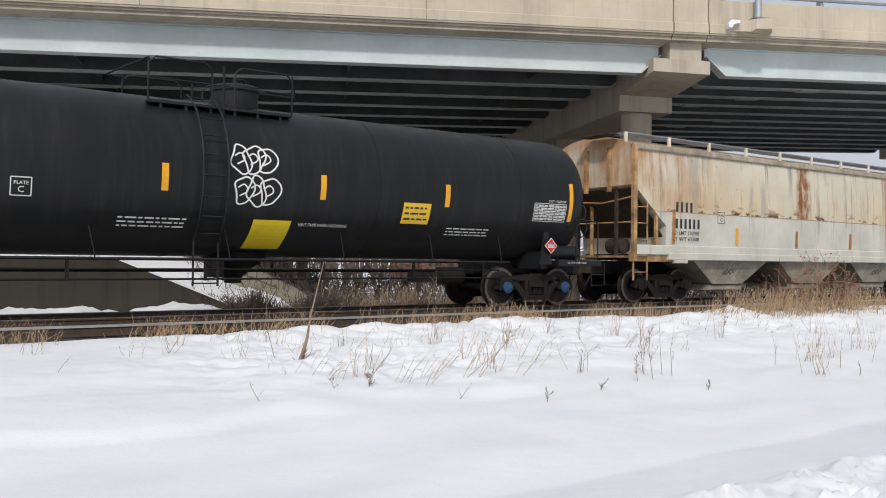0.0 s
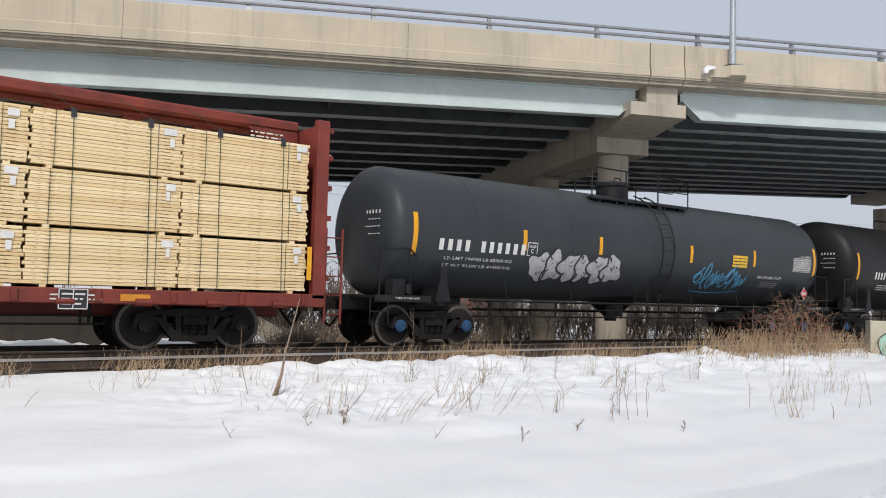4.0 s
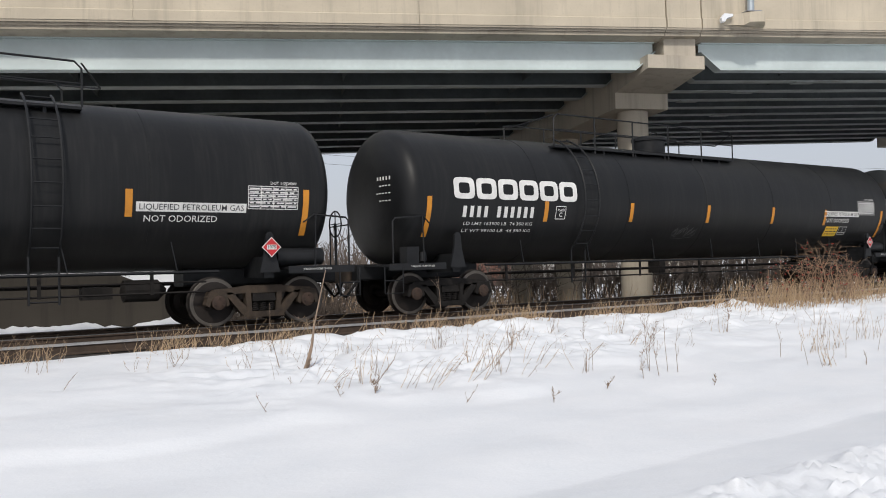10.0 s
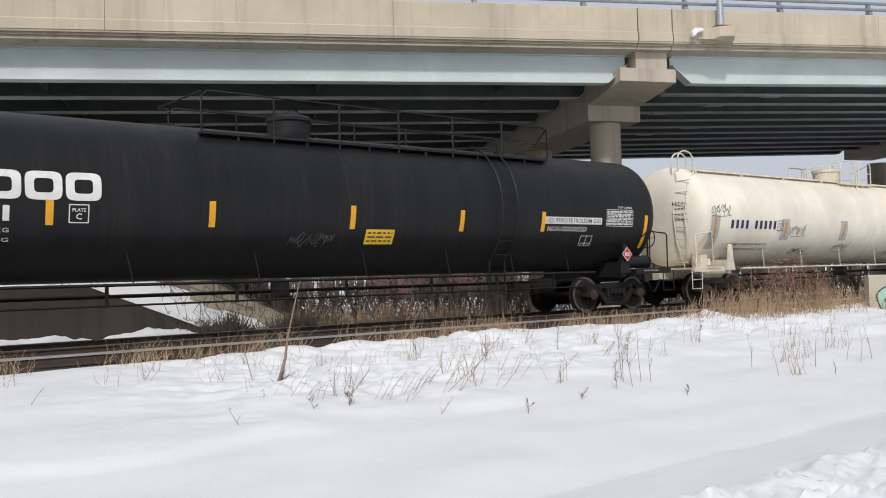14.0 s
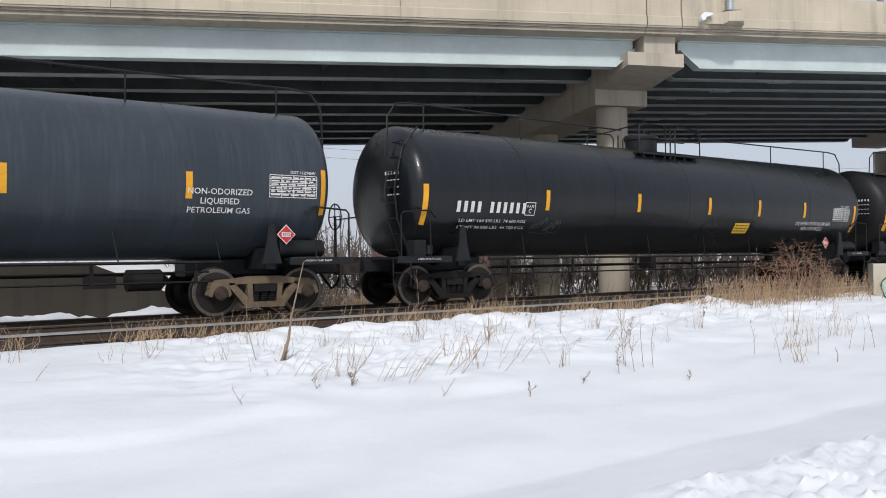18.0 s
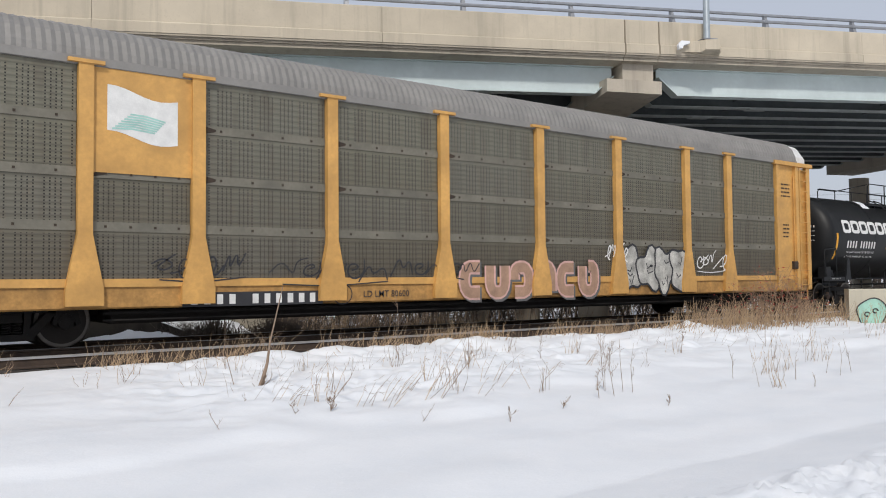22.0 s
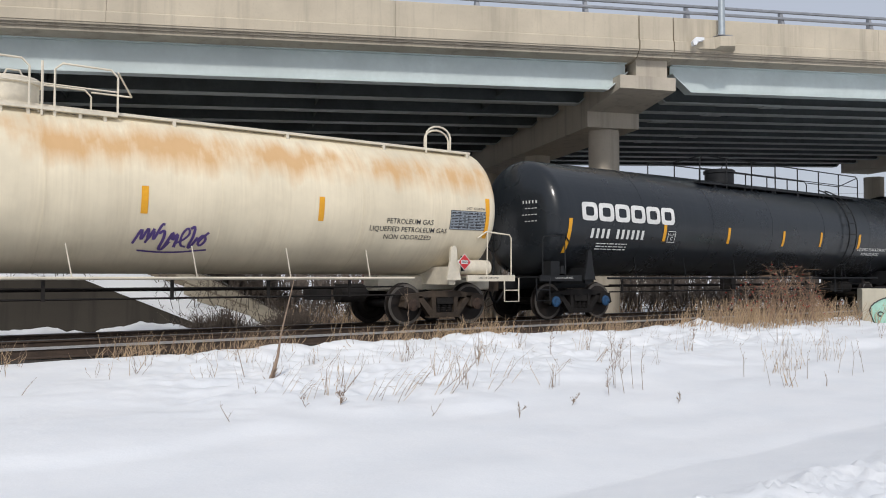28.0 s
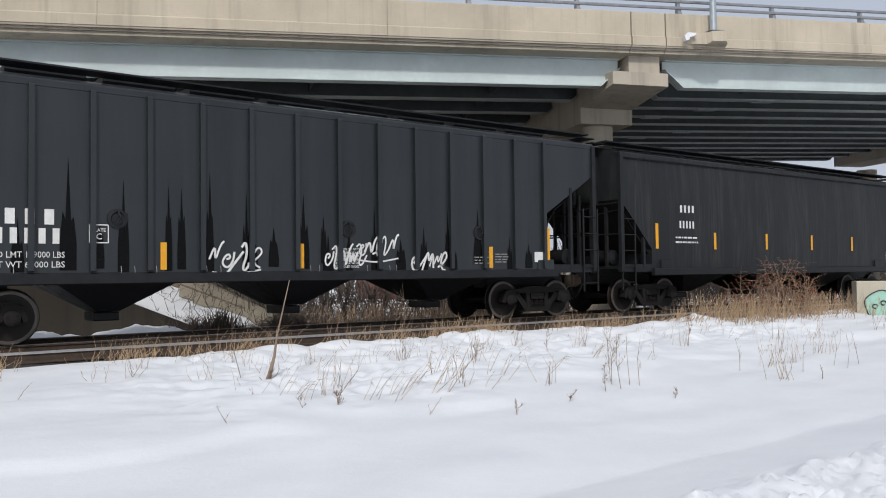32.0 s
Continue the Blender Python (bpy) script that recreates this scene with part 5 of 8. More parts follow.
def lettering(text):
    """Flat triangles of a word, one unit high, from the built-in font."""
    if text not in TEXTS:
        cu = bpy.data.curves.new("lettering", "FONT")
        cu.body, cu.align_x, cu.align_y, cu.resolution_u, cu.offset = text, "CENTER", "CENTER", 2, 0.002 if len(text) > 9 else 0.014
        ob = new("lettering", cu)
        me = bpy.data.meshes.new_from_object(ob.evaluated_get(bpy.context.evaluated_depsgraph_get()))
        TEXTS[text] = ([tuple(v.co[:2]) for v in me.vertices], [tuple(p.vertices) for p in me.polygons])
        bpy.data.objects.remove(ob)
        bpy.data.curves.remove(cu)
        bpy.data.meshes.remove(me)
    return TEXTS[text]


def words(side, u, v, text, h, width=None, sh=None, slant=0.0):
    sh = sh or Shape()
    vs, fs = lettering(text)
    lo, hi = min(p[0] for p in vs), max(p[0] for p in vs)
    k = h / 0.7
    kx = width / (hi - lo) if width else k
    return sh.add([side.at(u + p[0] * kx + slant * p[1] * k, v + p[1] * k, 0.012) for p in vs], fs)


def char_bars(side, u, v, n, h, w, sh=None, gap_after=(), into=None):
    """Plain upright bars in place of a car's mark and number."""
    sh = sh or Shape()
    total = n + 0.9 * len(gap_after)
    cw = w / total
    x = u - w / 2
    for k in range(n):
        if into is None:
            patch(side, x + cw * 0.22, x + cw * 0.72, v - h / 2, v + h / 2, 0.010, sh)
        else:
            part("mark_bar", patch(side, x + cw * 0.22, x + cw * 0.72, v - h / 2, v + h / 2, 0.010), into[1], into[0])
        x += cw * (1.9 if k + 1 in gap_after else 1)
    return sh


def data_lines(side, u, v, w, h, rows, sh=None, rng=random.Random(1)):
    sh = sh or Shape()
    p = h / rows
    for r in range(rows):
        x = u - w / 2
        while x < u + w / 2 - 0.03:
            e = min(x + rng.uniform(0.05, 0.2), u + w / 2)
            patch(side, x, e, v + h / 2 - p * (r + 0.66), v + h / 2 - p * (r + 0.30), 0.010, sh)
            x = e + 0.035
    return sh


GLYPHS = ["0,1 2,9 4,1 6,9 8,2 10,8", "0,2 5,3 9,7 6,10 3,6 5,1 10,0", "0,8 3,10 5,6 4,1 7,0 10,5", "0,0 3,10 5,3 8,9 10,1", "5,5 7,6 6,8 3,7 3,3 7,1 10,4 9,9", "0,3 3,9 6,2 7,9 10,10", "0,0 10,10", "0,5 4,8 9,5 5,2 1,4 8,9"]


def tag_strokes(side, u, v, w, h, n, width, seed, sh=None):
    """Sprayed scrawl: a row of quick slanted strokes, no word."""
    rng = random.Random(seed)
    sh = sh or Shape()
    last = -1
    for k in range(n):
        g = rng.choice([i for i in range(len(GLYPHS)) if i != last])
        last = g
        cw = w / n * rng.uniform(1.05, 1.55)
        x0 = u - w / 2 + w * k / n - 0.2 * cw
        z0, hh = v - h / 2 + h * 0.08 * math.sin(k * 1.3 + seed), h * rng.uniform(0.72, 1.05)
        pts = [tuple(float(c) / 10 for c in q.split(",")) for q in GLYPHS[g].split()]
        pts = [(x0 + cw * (a + rng.uniform(-0.06, 0.06)) + 0.22 * hh * b, z0 + hh * (b + rng.uniform(-0.05, 0.05))) for a, b in pts]
        ribbon(side, rounded(rounded(pts)), width * rng.uniform(0.85, 1.2), 0.010 + 0.0006 * k, sh)
    if n > 3 and seed % 2:
        ribbon(side, rounded(rounded([(u - w * 0.45, v - h * 0.60), (u, v - h * 0.70), (u + w * 0.55, v - h * 0.52)])), width * 0.8, 0.0135, sh)
    return sh


def bubble_tag(car, side, u, v, w, h, n, fill, line, seed, label):
    """Filled balloon shapes with a dark outline."""
    rng = random.Random(seed)
    body, edge = Shape(), Shape()
    for k in range(n):
        cx = u - w / 2 + w * (k + 0.5) / n
        rx, ry = w / n * 0.72, h / 2 * rng.uniform(0.8, 1.05)
        ph = [rng.uniform(0, 6) for _ in range(3)]
        ring = []
        for i in range(28):
            a = 2 * math.pi * i / 28
            g = 1 + 0.17 * math.sin(3 * a + ph[0]) + 0.13 * math.sin(5 * a + ph[1])
            ring.append((cx + rx * g * math.cos(a), v + ry * g * math.sin(a)))
        off = 0.010 + 0.0016 * k
        c = [side.at(cx + (p[0] - cx) * f, v + (p[1] - v) * f, off) for f in (0.02, 0.5, 1.0) for p in ring]
        body.add(c, [(j * 28 + i, j * 28 + (i + 1) % 28, (j + 1) * 28 + (i + 1) % 28, (j + 1) * 28 + i) for j in range(2) for i in range(28)])
        ribbon(side, ring + ring[:1], 0.06, off + 0.001, edge)
        for q in range(3):
            px, py = cx + rx * rng.uniform(-0.45, 0.3), v + ry * rng.uniform(-0.6, 0.5)
            ribbon(side, [(px, py), (px + rx * rng.uniform(0.05, 0.25), py - ry * rng.uniform(0.05, 0.3)), (px + rx * rng.uniform(0.2, 0.5), py + ry * rng.uniform(-0.1, 0.25))], 0.03 * max(0.6, h), off + 0.0012, edge)
    g = part("graffiti_tag", body, fill, car, label)
    part("graffiti_outline", edge, line, g)


def placard(car, side, u, v, s=0.17, un="1075"):
    sh, wh = Shape(), Shape()
    out = side.at(u, v, 0.05)
    for shp, k, o in ((wh, 1.12, 0.0), (sh, 1.0, 0.004)):
        p = [(u - s * k, 0), (u, -s * k), (u + s * k, 0), (u, s * k)]
        y = out[1] - o
        shp.prism([(a, out[2] + b) for a, b in p], y - 0.004, y)
    b = part("placard", wh, WHITE, car, "white-edged diamond hazard placard")
    d = part("placard_face", sh, PLACARD, b, "red flammable gas placard")
    num = Shape()
    patch(Flat(-out[1] + 0.008), u - s * 0.56, u + s * 0.56, out[2] - s * 0.26, out[2] + s * 0.26, 0.002, num)
    part("placard_panel", num, WHITE, b)
    part("placard_number", words(Flat(-out[1] + 0.002), u, out[2], un, s * 0.36), INK, b, "number " + un)
    part("placard_stand", Shape().box((u, out[1] + 0.06, out[2] - s * 0.2), (0.06, 0.09, s * 2.0)), BLACK, b)


def spec_table(car, side, u, v, w, h, ground, ink):
    t = part("data_panel", patch(side, u - w / 2, u + w / 2, v - h / 2, v + h / 2, 0.008), ground, car, "stencilled table of tank data")
    g = Shape()
    for k in range(7):
        z = v - h / 2 + h * k / 6
        ribbon(side, [(u - w / 2, z), (u + w / 2, z)], 0.012, 0.0105, g)
    for k in range(5):
        x = u - w / 2 + w * k / 4
        ribbon(side, [(x, v - h / 2 + h * i / 6) for i in range(7)], 0.012, 0.0105, g)
    tagged(part("table_rule", g, ink, t), kind="stuff")
    tagged(part("table_print", data_lines(side, u, v, w * 0.94, h * 0.94, 6, None, random.Random(int(abs(u) * 100))), ink, t), kind="stuff")


def yellow_sign(car, side, u, v, w, h):
    s = part("warning_sign", patch(side, u - w / 2, u + w / 2, v - h / 2, v + h / 2, 0.009), SIGN, car, "yellow sign with dark lines of small print")
    part("sign_print", data_lines(side, u, v, w * 0.86, h * 0.8, 3, None, random.Random(4)), INK, s)


def plate_box(car, side, u, v, ink, letter="C"):
    g = Shape()
    s = 0.15
    loop = [(u - s, v - s), (u + s, v - s), (u + s, v + s), (u - s, v + s)]
    for a, b in zip(loop, loop[1:] + loop[:1]):
        ribbon(side, [a, ((a[0] + b[0]) / 2, (a[1] + b[1]) / 2), b], 0.018, 0.009, g)
    words(side, u, v + 0.06, "PLATE", 0.055, None, g)
    words(side, u, v - 0.05, letter, 0.10, None, g)
    part("clearance_mark", g, ink, car, "small framed PLATE %s mark" % letter)


def ring_logo(car, side, u, v, w, h):
    """A row of six white hollow blocks with rounded corners, the maker's mark without its letters."""
    n, t = 6, h * 0.25
    for k in range(n):
        a, b = u - w / 2 + w * k / n + w * 0.007, u - w / 2 + w * (k + 1) / n - w * 0.007
        cx, rx, ry = (a + b) / 2, (b - a) / 2, h / 2
        outer, inner = [], []
        for i in range(40):
            q = 2 * math.pi * i / 40
            c, d = math.cos(q), math.sin(q)
            g = (abs(c) ** 5 + abs(d) ** 5) ** -0.2
            outer.append(side.at(cx + rx * c * g, v + ry * d * g, 0.012))
            inner.append(side.at(cx + (rx - t * 1.15) * c * g, v + (ry - t) * d * g, 0.012))
        sh = Shape().add(outer + inner, [(i, (i + 1) % 40, 40 + (i + 1) % 40, 40 + i) for i in range(40)])
        part("logo_block", sh, WHITE, car, "white hollow block of the logo")


# ---- train: tank cars ----
def handrail(car, pts, material, r=0.02, name="handrail"):
    return part(name, Shape().tube(pts, r, 6), material, car, smooth=60)


def arc_ladder(car, x, side, a0, a1, material, w=0.46):
    lad = Shape()
    R, zc = side.r + 0.12, side.zc
    for s in (-w / 2, w / 2):
        lad.tube([(x + s, -R * math.cos(a), zc + R * math.sin(a)) for a in (a0 + (a1 - a0) * k / 14 for k in range(15))], 0.022, 5)
    for s in (-w / 2, w / 2):
        lad.tube([(x + s, -R * math.cos(a0), zc + R * math.sin(a0)), (x + s, -R * math.cos(a0) * 1.0, 0.55)], 0.022, 5)
    ob = part("ladder", lad, material, car, "curved ladder up the tank side", smooth=50)
    for k in range(9):
        a = a0 + (a1 - a0) * (k + 0.5) / 9
        y, z = -R * math.cos(a), zc + R * math.sin(a)
        part("rung", Shape().tube([(x - w / 2, y, z), (x + w / 2, y, z)], 0.014, 5), material, ob)
    part("rung", Shape().tube([(x - w / 2, -R * math.cos(a0), 0.6), (x + w / 2, -R * math.cos(a0), 0.6)], 0.014, 5), material, ob)


def tank_car(c0, L, label, paint, marks, R=1.5, zc=2.59, fit=BLACK, ink=WHITE, dome=0.0, deck=(-1.4, 1.4), board=False, ladder=None, frames="dark", cap="rust", stripe=STRIPE, seams=(-6, -3, 0, 3, 6), gp=False, graffiti=WHITE, spec=None, number=(10, (4,)), text="LIQUEFIED PETROLEUM GAS|NON-ODORIZED", sill_pipe=True, un="1075", board_paint=None, end_ladder=False, num_w=2.1, patches=False, snowy=False, data="", top_rail=""):
    car = thing("tank_car", label, "tank car", "railway cars of the train", at=pose(c0, TRACK_Y, 0))
    half = L / 2
    tl, hd = half - 0.72, 0.56
    side = Round(R, zc, tl, hd)
    tank = Shape()
    prof = [(-tl, 0.02)]
    for k in range(1, 15):
        a = math.pi / 2 * k / 14
        e = math.cos(a)
        prof.append((-tl + hd * (1 - e), R * (1 - e ** HEAD) ** (1 / HEAD)))
    prof += [(x, R) for x in (-tl + 2.6, -2, 2, tl - 2.6)]
    prof += [(-p, r) for p, r in reversed(prof[:15])]
    tank.lathe(prof, (0, 0, 0), (1, 0, 0), 72)
    part("tank", tank, paint, car, "long round tank with domed ends", at=pose(0, 0, zc), smooth=50)
    for x in seams:
        part("weld_seam", Shape().lathe([(-0.02, R - 0.01), (-0.018, R + 0.005), (0.018, R + 0.005), (0.02, R - 0.01)], (x, 0, 0), (1, 0, 0), 72), paint, car, at=pose(0, 0, zc), smooth=60)
    tx = half - 2.2
    for s in (-1, 1):
        # stub sill, bolster web, end platform
        part("draft_sill", Shape().slab((s * (half - 1.9), 0, 0.93), (3.2, 0.62, 0.34), 0.03), fit, car, "short frame stub")
        web = Shape().prism([(s * tx - 0.2, 1.0), (s * tx + 0.2, 1.0), (s * tx + 0.1, 1.4), (s * tx + 0.075, 1.7), (s * tx + 0.03, 1.76), (s * tx - 0.03, 1.76), (s * tx - 0.075, 1.7), (s * tx - 0.1, 1.4)], -1.42, -1.36)
        web.prism([(s * tx - 0.1, 0.9), (s * tx + 0.1, 0.9), (s * tx + 0.1, 1.3), (s * tx - 0.1, 1.3)], -1.34, 1.34)
        web.prism([(s * tx - 0.22, 1.0), (s * tx + 0.22, 1.0), (s * tx + 0.05, 1.86), (s * tx - 0.05, 1.86)], 1.34, 1.44)
        part("bolster_web", web, fit, car, "upright saddle plate")
        pl = Shape().box((s * (half - 1.15), 0, 1.07), (1.35, 2.9, 0.05)).box((s * (half - 1.15), -1.44, 1.04), (1.4, 0.05, 0.14)).box((s * (half - 1.15), 1.44, 1.04), (1.4, 0.05, 0.14))
        part("end_platform", pl, fit, car, "flat end platform")
        e = s * (half - 0.55)
        handrail(car, [(e, -1.44, 1.05), (e, -1.44, 1.98), (e - s * 0.06, -1.44, 2.05), (e - s * 0.75, -1.44, 2.1), (e - s * 0.95, -1.38, 1.95)], fit)
        handrail(car, [(e - s * 0.75, -1.46, 1.05), (e - s * 0.72, -1.46, 2.1)], fit, 0.016)
        handrail(car, [(e, 1.44, 1.05), (e, 1.44, 2.0), (e - s * 0.75, 1.44, 2.1)], fit)
        st = Shape().tube([(e - 0.22, -1.46, 1.05), (e - 0.22, -1.46, 0.5), (e + 0.22, -1.46, 0.5), (e + 0.22, -1.46, 1.05)], 0.016, 5).tube([(e - 0.22, -1.46, 0.76), (e + 0.22, -1.46, 0.76)], 0.014, 5)
        part("sill_step", st, fit, car, "hanging stirrup step")
    # brake wheel and reservoir at the trailing end, valve box in front
    e = half - 0.5
    bw = Shape().lathe([(0, 0.02), (0.05, 0.02)], (e, -0.7, 1.95), (1, 0, 0), 8)
    bw.tube([(e + 0.03, -0.7 + 0.27 * math.cos(a), 1.95 + 0.27 * math.sin(a)) for a in (k * math.pi / 8 for k in range(17))], 0.016, 5)
    for k in range(4):
        bw.tube([(e + 0.03, -0.7, 1.95), (e + 0.03, -0.7 + 0.27 * math.cos(k * 1.57), 1.95 + 0.27 * math.sin(k * 1.57))], 0.012, 4)
    bw.tube([(e + 0.03, -0.7, 1.05), (e + 0.03, -0.7, 1.95)], 0.03, 5)
    part("brake_wheel", bw, BLACK, car, "spoked hand brake wheel")
    part("air_reservoir", Shape().lathe([(-0.52, 0.05), (-0.48, 0.17), (0.48, 0.17), (0.52, 0.05)], (half - 1.5, -1.12, 1.29), (1, 0, 0), 16), fit, car, "small horizontal air cylinder", smooth=40)
    part("brake_valve", Shape().box((-half + 1.15, -1.1, 1.28), (0.3, 0.3, 0.36)).lathe([(0, 0.1), (0.2, 0.08)], (-half + 1.45, -1.15, 1.15), (0, 0, 1), 10), fit, car, "brake valve casting")
    # rods and pipes below the tank, on hangers
    if sill_pipe:
        for e_, y_, z_, r_ in ((0.9, -1.18, 1.04, 0.03), (1.1, -1.05, 0.86, 0.018), (1.1, -1.05, 0.68, 0.02), (1.1, 0.7, 0.8, 0.025)):
            part("underframe_pipe", Shape().tube([(-tx + e_, y_, z_), (tx - e_, y_, z_)], r_, 5), fit if z_ > 1 else TRUCK, car, "long thin pipe below the tank")
        x = -tx + 1.6
        k = 0
        while x < tx - 1.2:
            part("pipe_hanger", Shape().box((x, -1.06, 0.86), (0.06, 0.03, 0.42)), TRUCK, car)
            part("rail_bracket", Shape().tube([(x + 0.42, -1.19, 1.03), (x + 0.3, -R * 0.80, zc - R * 0.66)], 0.014, 4), fit, car)
            x += 2.1 + 0.3 * math.sin(k)
            k += 1
        part("brake_cylinder", Shape().lathe([(-0.4, 0.05), (-0.35, 0.2), (0.25, 0.2), (0.4, 0.04)], (tx - 2.1, -0.55, 0.72), (1, 0, 0), 14).box((tx - 2.9, -0.5, 0.7), (0.5, 0.3, 0.22)), TRUCK, car, "brake cylinder and lever")
        part("outlet_box", Shape().box((dome - 0.6, -0.7, 0.86), (0.22, 0.4, 0.32)), TRUCK, car)
    if gp:
        part("bottom_outlet", Shape().lathe([(0, 0.75), (-0.22, 0.5), (-0.5, 0.18), (-0.62, 0.16)], (dome, 0, zc - R + 0.1), (0, 0, 1), 20), fit, car, "bottom sump and outlet")
    # manway housing with its deck and rails
    top = zc + R
    dm = Shape().lathe([(-0.1, 0.45), (0.28, 0.45), (0.29, 0.49), (0.37, 0.49), (0.41, 0.43), (0.44, 0.1)], (dome, 0, top), (0, 0, 1), 28)
    d = part("manway_housing", dm, fit, car, "round valve housing on top of the tank", smooth=35)
    part("housing_handle", Shape().tube([(dome - 0.15, -0.2, top + 0.42), (dome - 0.1, -0.2, top + 0.53), (dome + 0.1, -0.2, top + 0.53), (dome + 0.15, -0.2, top + 0.42)], 0.018, 5), fit, d)
    for s in (-1, 1):
        a, b = deck
        dk = Shape().box(((a + b) / 2, s * 0.78, top - 0.22), (b - a, 0.42, 0.05))
        for k in range(6):
            x = a + (b - a) * (k + 0.5) / 6
            dk.box((x, s * 0.8, top - 0.34), (0.05, 0.3, 0.22))
        part("deck_grating", dk, fit, car, "narrow steel deck beside the housing")
        y = s * 0.97
        n = max(2, int((b - a) / 1.5) + 1)
        h = 0.78
        rail = Shape()
        segs = [(a, a + 0.42 * (b - a)), (a + 0.58 * (b - a), b)] if b - a < 3.2 else [(a, b)]
        for p, q in segs:
            rail.tube([(p, y, top - 0.2), (p, y, top - 0.2 + h * 0.85), (p + 0.12, y, top - 0.2 + h), (q - 0.12, y, top - 0.2 + h), (q, y, top - 0.2 + h * 0.85), (q, y, top - 0.2)], 0.02, 5)
        rail.tube([(a, y, top + 0.2), (b, y, top + 0.2)], 0.014, 5)
        part("deck_rail", rail, fit, car, "pipe railing", smooth=60)
        for k in range(1, n):
            x = a + (b - a) * k / n
            part("rail_post", Shape().tube([(x, y, top - 0.34), (x, y, top - 0.2 + h)], 0.022, 5), fit, car)
    for x in deck:
        part("end_rail", Shape().tube([(x, -0.97, top + 0.55), (x - 0.5 * (1 if x < dome else -1), 0, top + 0.35), (x, 0.97, top + 0.55)], 0.018, 5), fit, car)
    if board:
        bd = Shape()
        for s in (-1, 1):
            bd.box((0, s * 0.72, top - 0.16), (2 * tl - 1.2, 0.3, 0.05))
        ob = part("running_board", bd, board_paint or fit, car, "long walkway on top of the tank")
        k = 0
        x = -tl + 0.7
        while x < tl - 0.5:
            part("board_bracket", Shape().box((x, -0.8, top - 0.3), (0.06, 0.16, 0.26)), fit, ob)
            if board == "rail":
                part("rail_post", Shape().tube([(x, -0.86, top - 0.28), (x, -0.86, top + 0.62)], 0.02, 5), fit, ob)
            x += (2 * tl - 1.4) / 8
            k += 1
        if board == "rail":
            part("top_rail", Shape().tube([(-tl + 0.35, -0.86, top - 0.25), (-tl + 0.4, -0.86, top + 0.4), (-tl + 0.7, -0.86, top + 0.62), (tl - 0.7, -0.86, top + 0.62), (tl - 0.35, -0.86, top + 0.45), (tl - 0.25, -0.86, top - 0.4)], 0.02, 5), fit, ob, smooth=60)
        elif board == "hoop":
            for x, s in ((-tl - 0.08, 1), (tl - 1.85, 1)):
                for q in (0, 0.42):
                    part("hoop", Shape().tube([(x + q * 0.6, -0.85 + q, top - 0.25)] + [(x + 0.34 - 0.34 * math.cos(a) + q * 0.6, -0.85 + q, top + 0.14 + 0.24 * math.sin(a)) for a in (i * math.pi / 8 for i in range(9))] + [(x + 0.68 + q * 0.6, -0.85 + q, top - 0.15)], 0.024, 6), fit, ob, "bent pipe grab hoop", smooth=60)
    if end_ladder:
        el = Shape()
        for s in (-0.2, 0.2):
            el.tube([(-tl + 0.30, -0.9 + s, 1.05), (-tl - 0.02, -0.86 + s, 1.9), (-tl - 0.05, -0.8 + s, 2.6), (-tl + 0.2, -0.75 + s, 3.5), (-tl + 0.62, -0.72 + s, top - 0.1)], 0.02, 5)
        ob = part("end_ladder", el, fit, car, "ladder over the tank end", smooth=60)
        for k in range(8):
            z = 1.25 + 0.34 * k
            x = -tl - 0.03 + 0.33 * max(0, (z - 2.5) / 1.5) ** 2
            part("rung", Shape().tube([(x, -1.06, z), (x, -0.62, z)], 0.014, 5), fit, ob)
    for q in top_rail.split():
        g = -1 if q == "front" else 1
        far = abs(deck[0] if g < 0 else deck[1])
        part("top_rail", Shape().tube([(g * (tl + 0.02), -0.62, top - 0.75), (g * (tl - 0.02), -0.62, top + 0.1), (g * (tl - 0.25), -0.6, top + 0.42), (g * (tl - 0.7), -0.6, top + 0.46), (g * (far + 0.3), -0.6, top + 0.40)], 0.022, 5), fit, car, "thin pipe rail along the tank top", smooth=60)
        for x in (tl - 1.0, (tl + far) / 2):
            part("rail_post", Shape().tube([(g * x, -0.6, top - 0.15), (g * x, -0.6, top + 0.44)], 0.018, 5), fit, car)
    if board == "rail":
        el = Shape()
        for q in (-0.2, 0.2):
            el.tube([(tl - 0.1, -1.0 + q, 1.05), (tl + 0.12, -0.95 + q, 1.7), (tl + 0.14, -0.9 + q, 2.6), (tl - 0.1, -0.85 + q, 3.5), (tl - 0.6, -0.8 + q, top - 0.05)], 0.022, 5)
        ob = part("end_ladder", el, fit, car, "ladder over the tank end", smooth=60)
        for k in range(8):
            z = 1.25 + 0.34 * k
            x = tl + 0.13 - 0.36 * max(0, (z - 2.6) / 1.3) ** 2
            part("rung", Shape().tube([(x, -1.18, z), (x, -0.7, z)], 0.015, 5), fit, ob)
    if ladder is not None:
        arc_ladder(car, ladder, side, -0.85, 1.25, fit)
    for s in (-1, 1):
        bogie(car, c0, s * tx, frames, cap)
    couplers(car, half)
    # markings
    seed = int(c0)
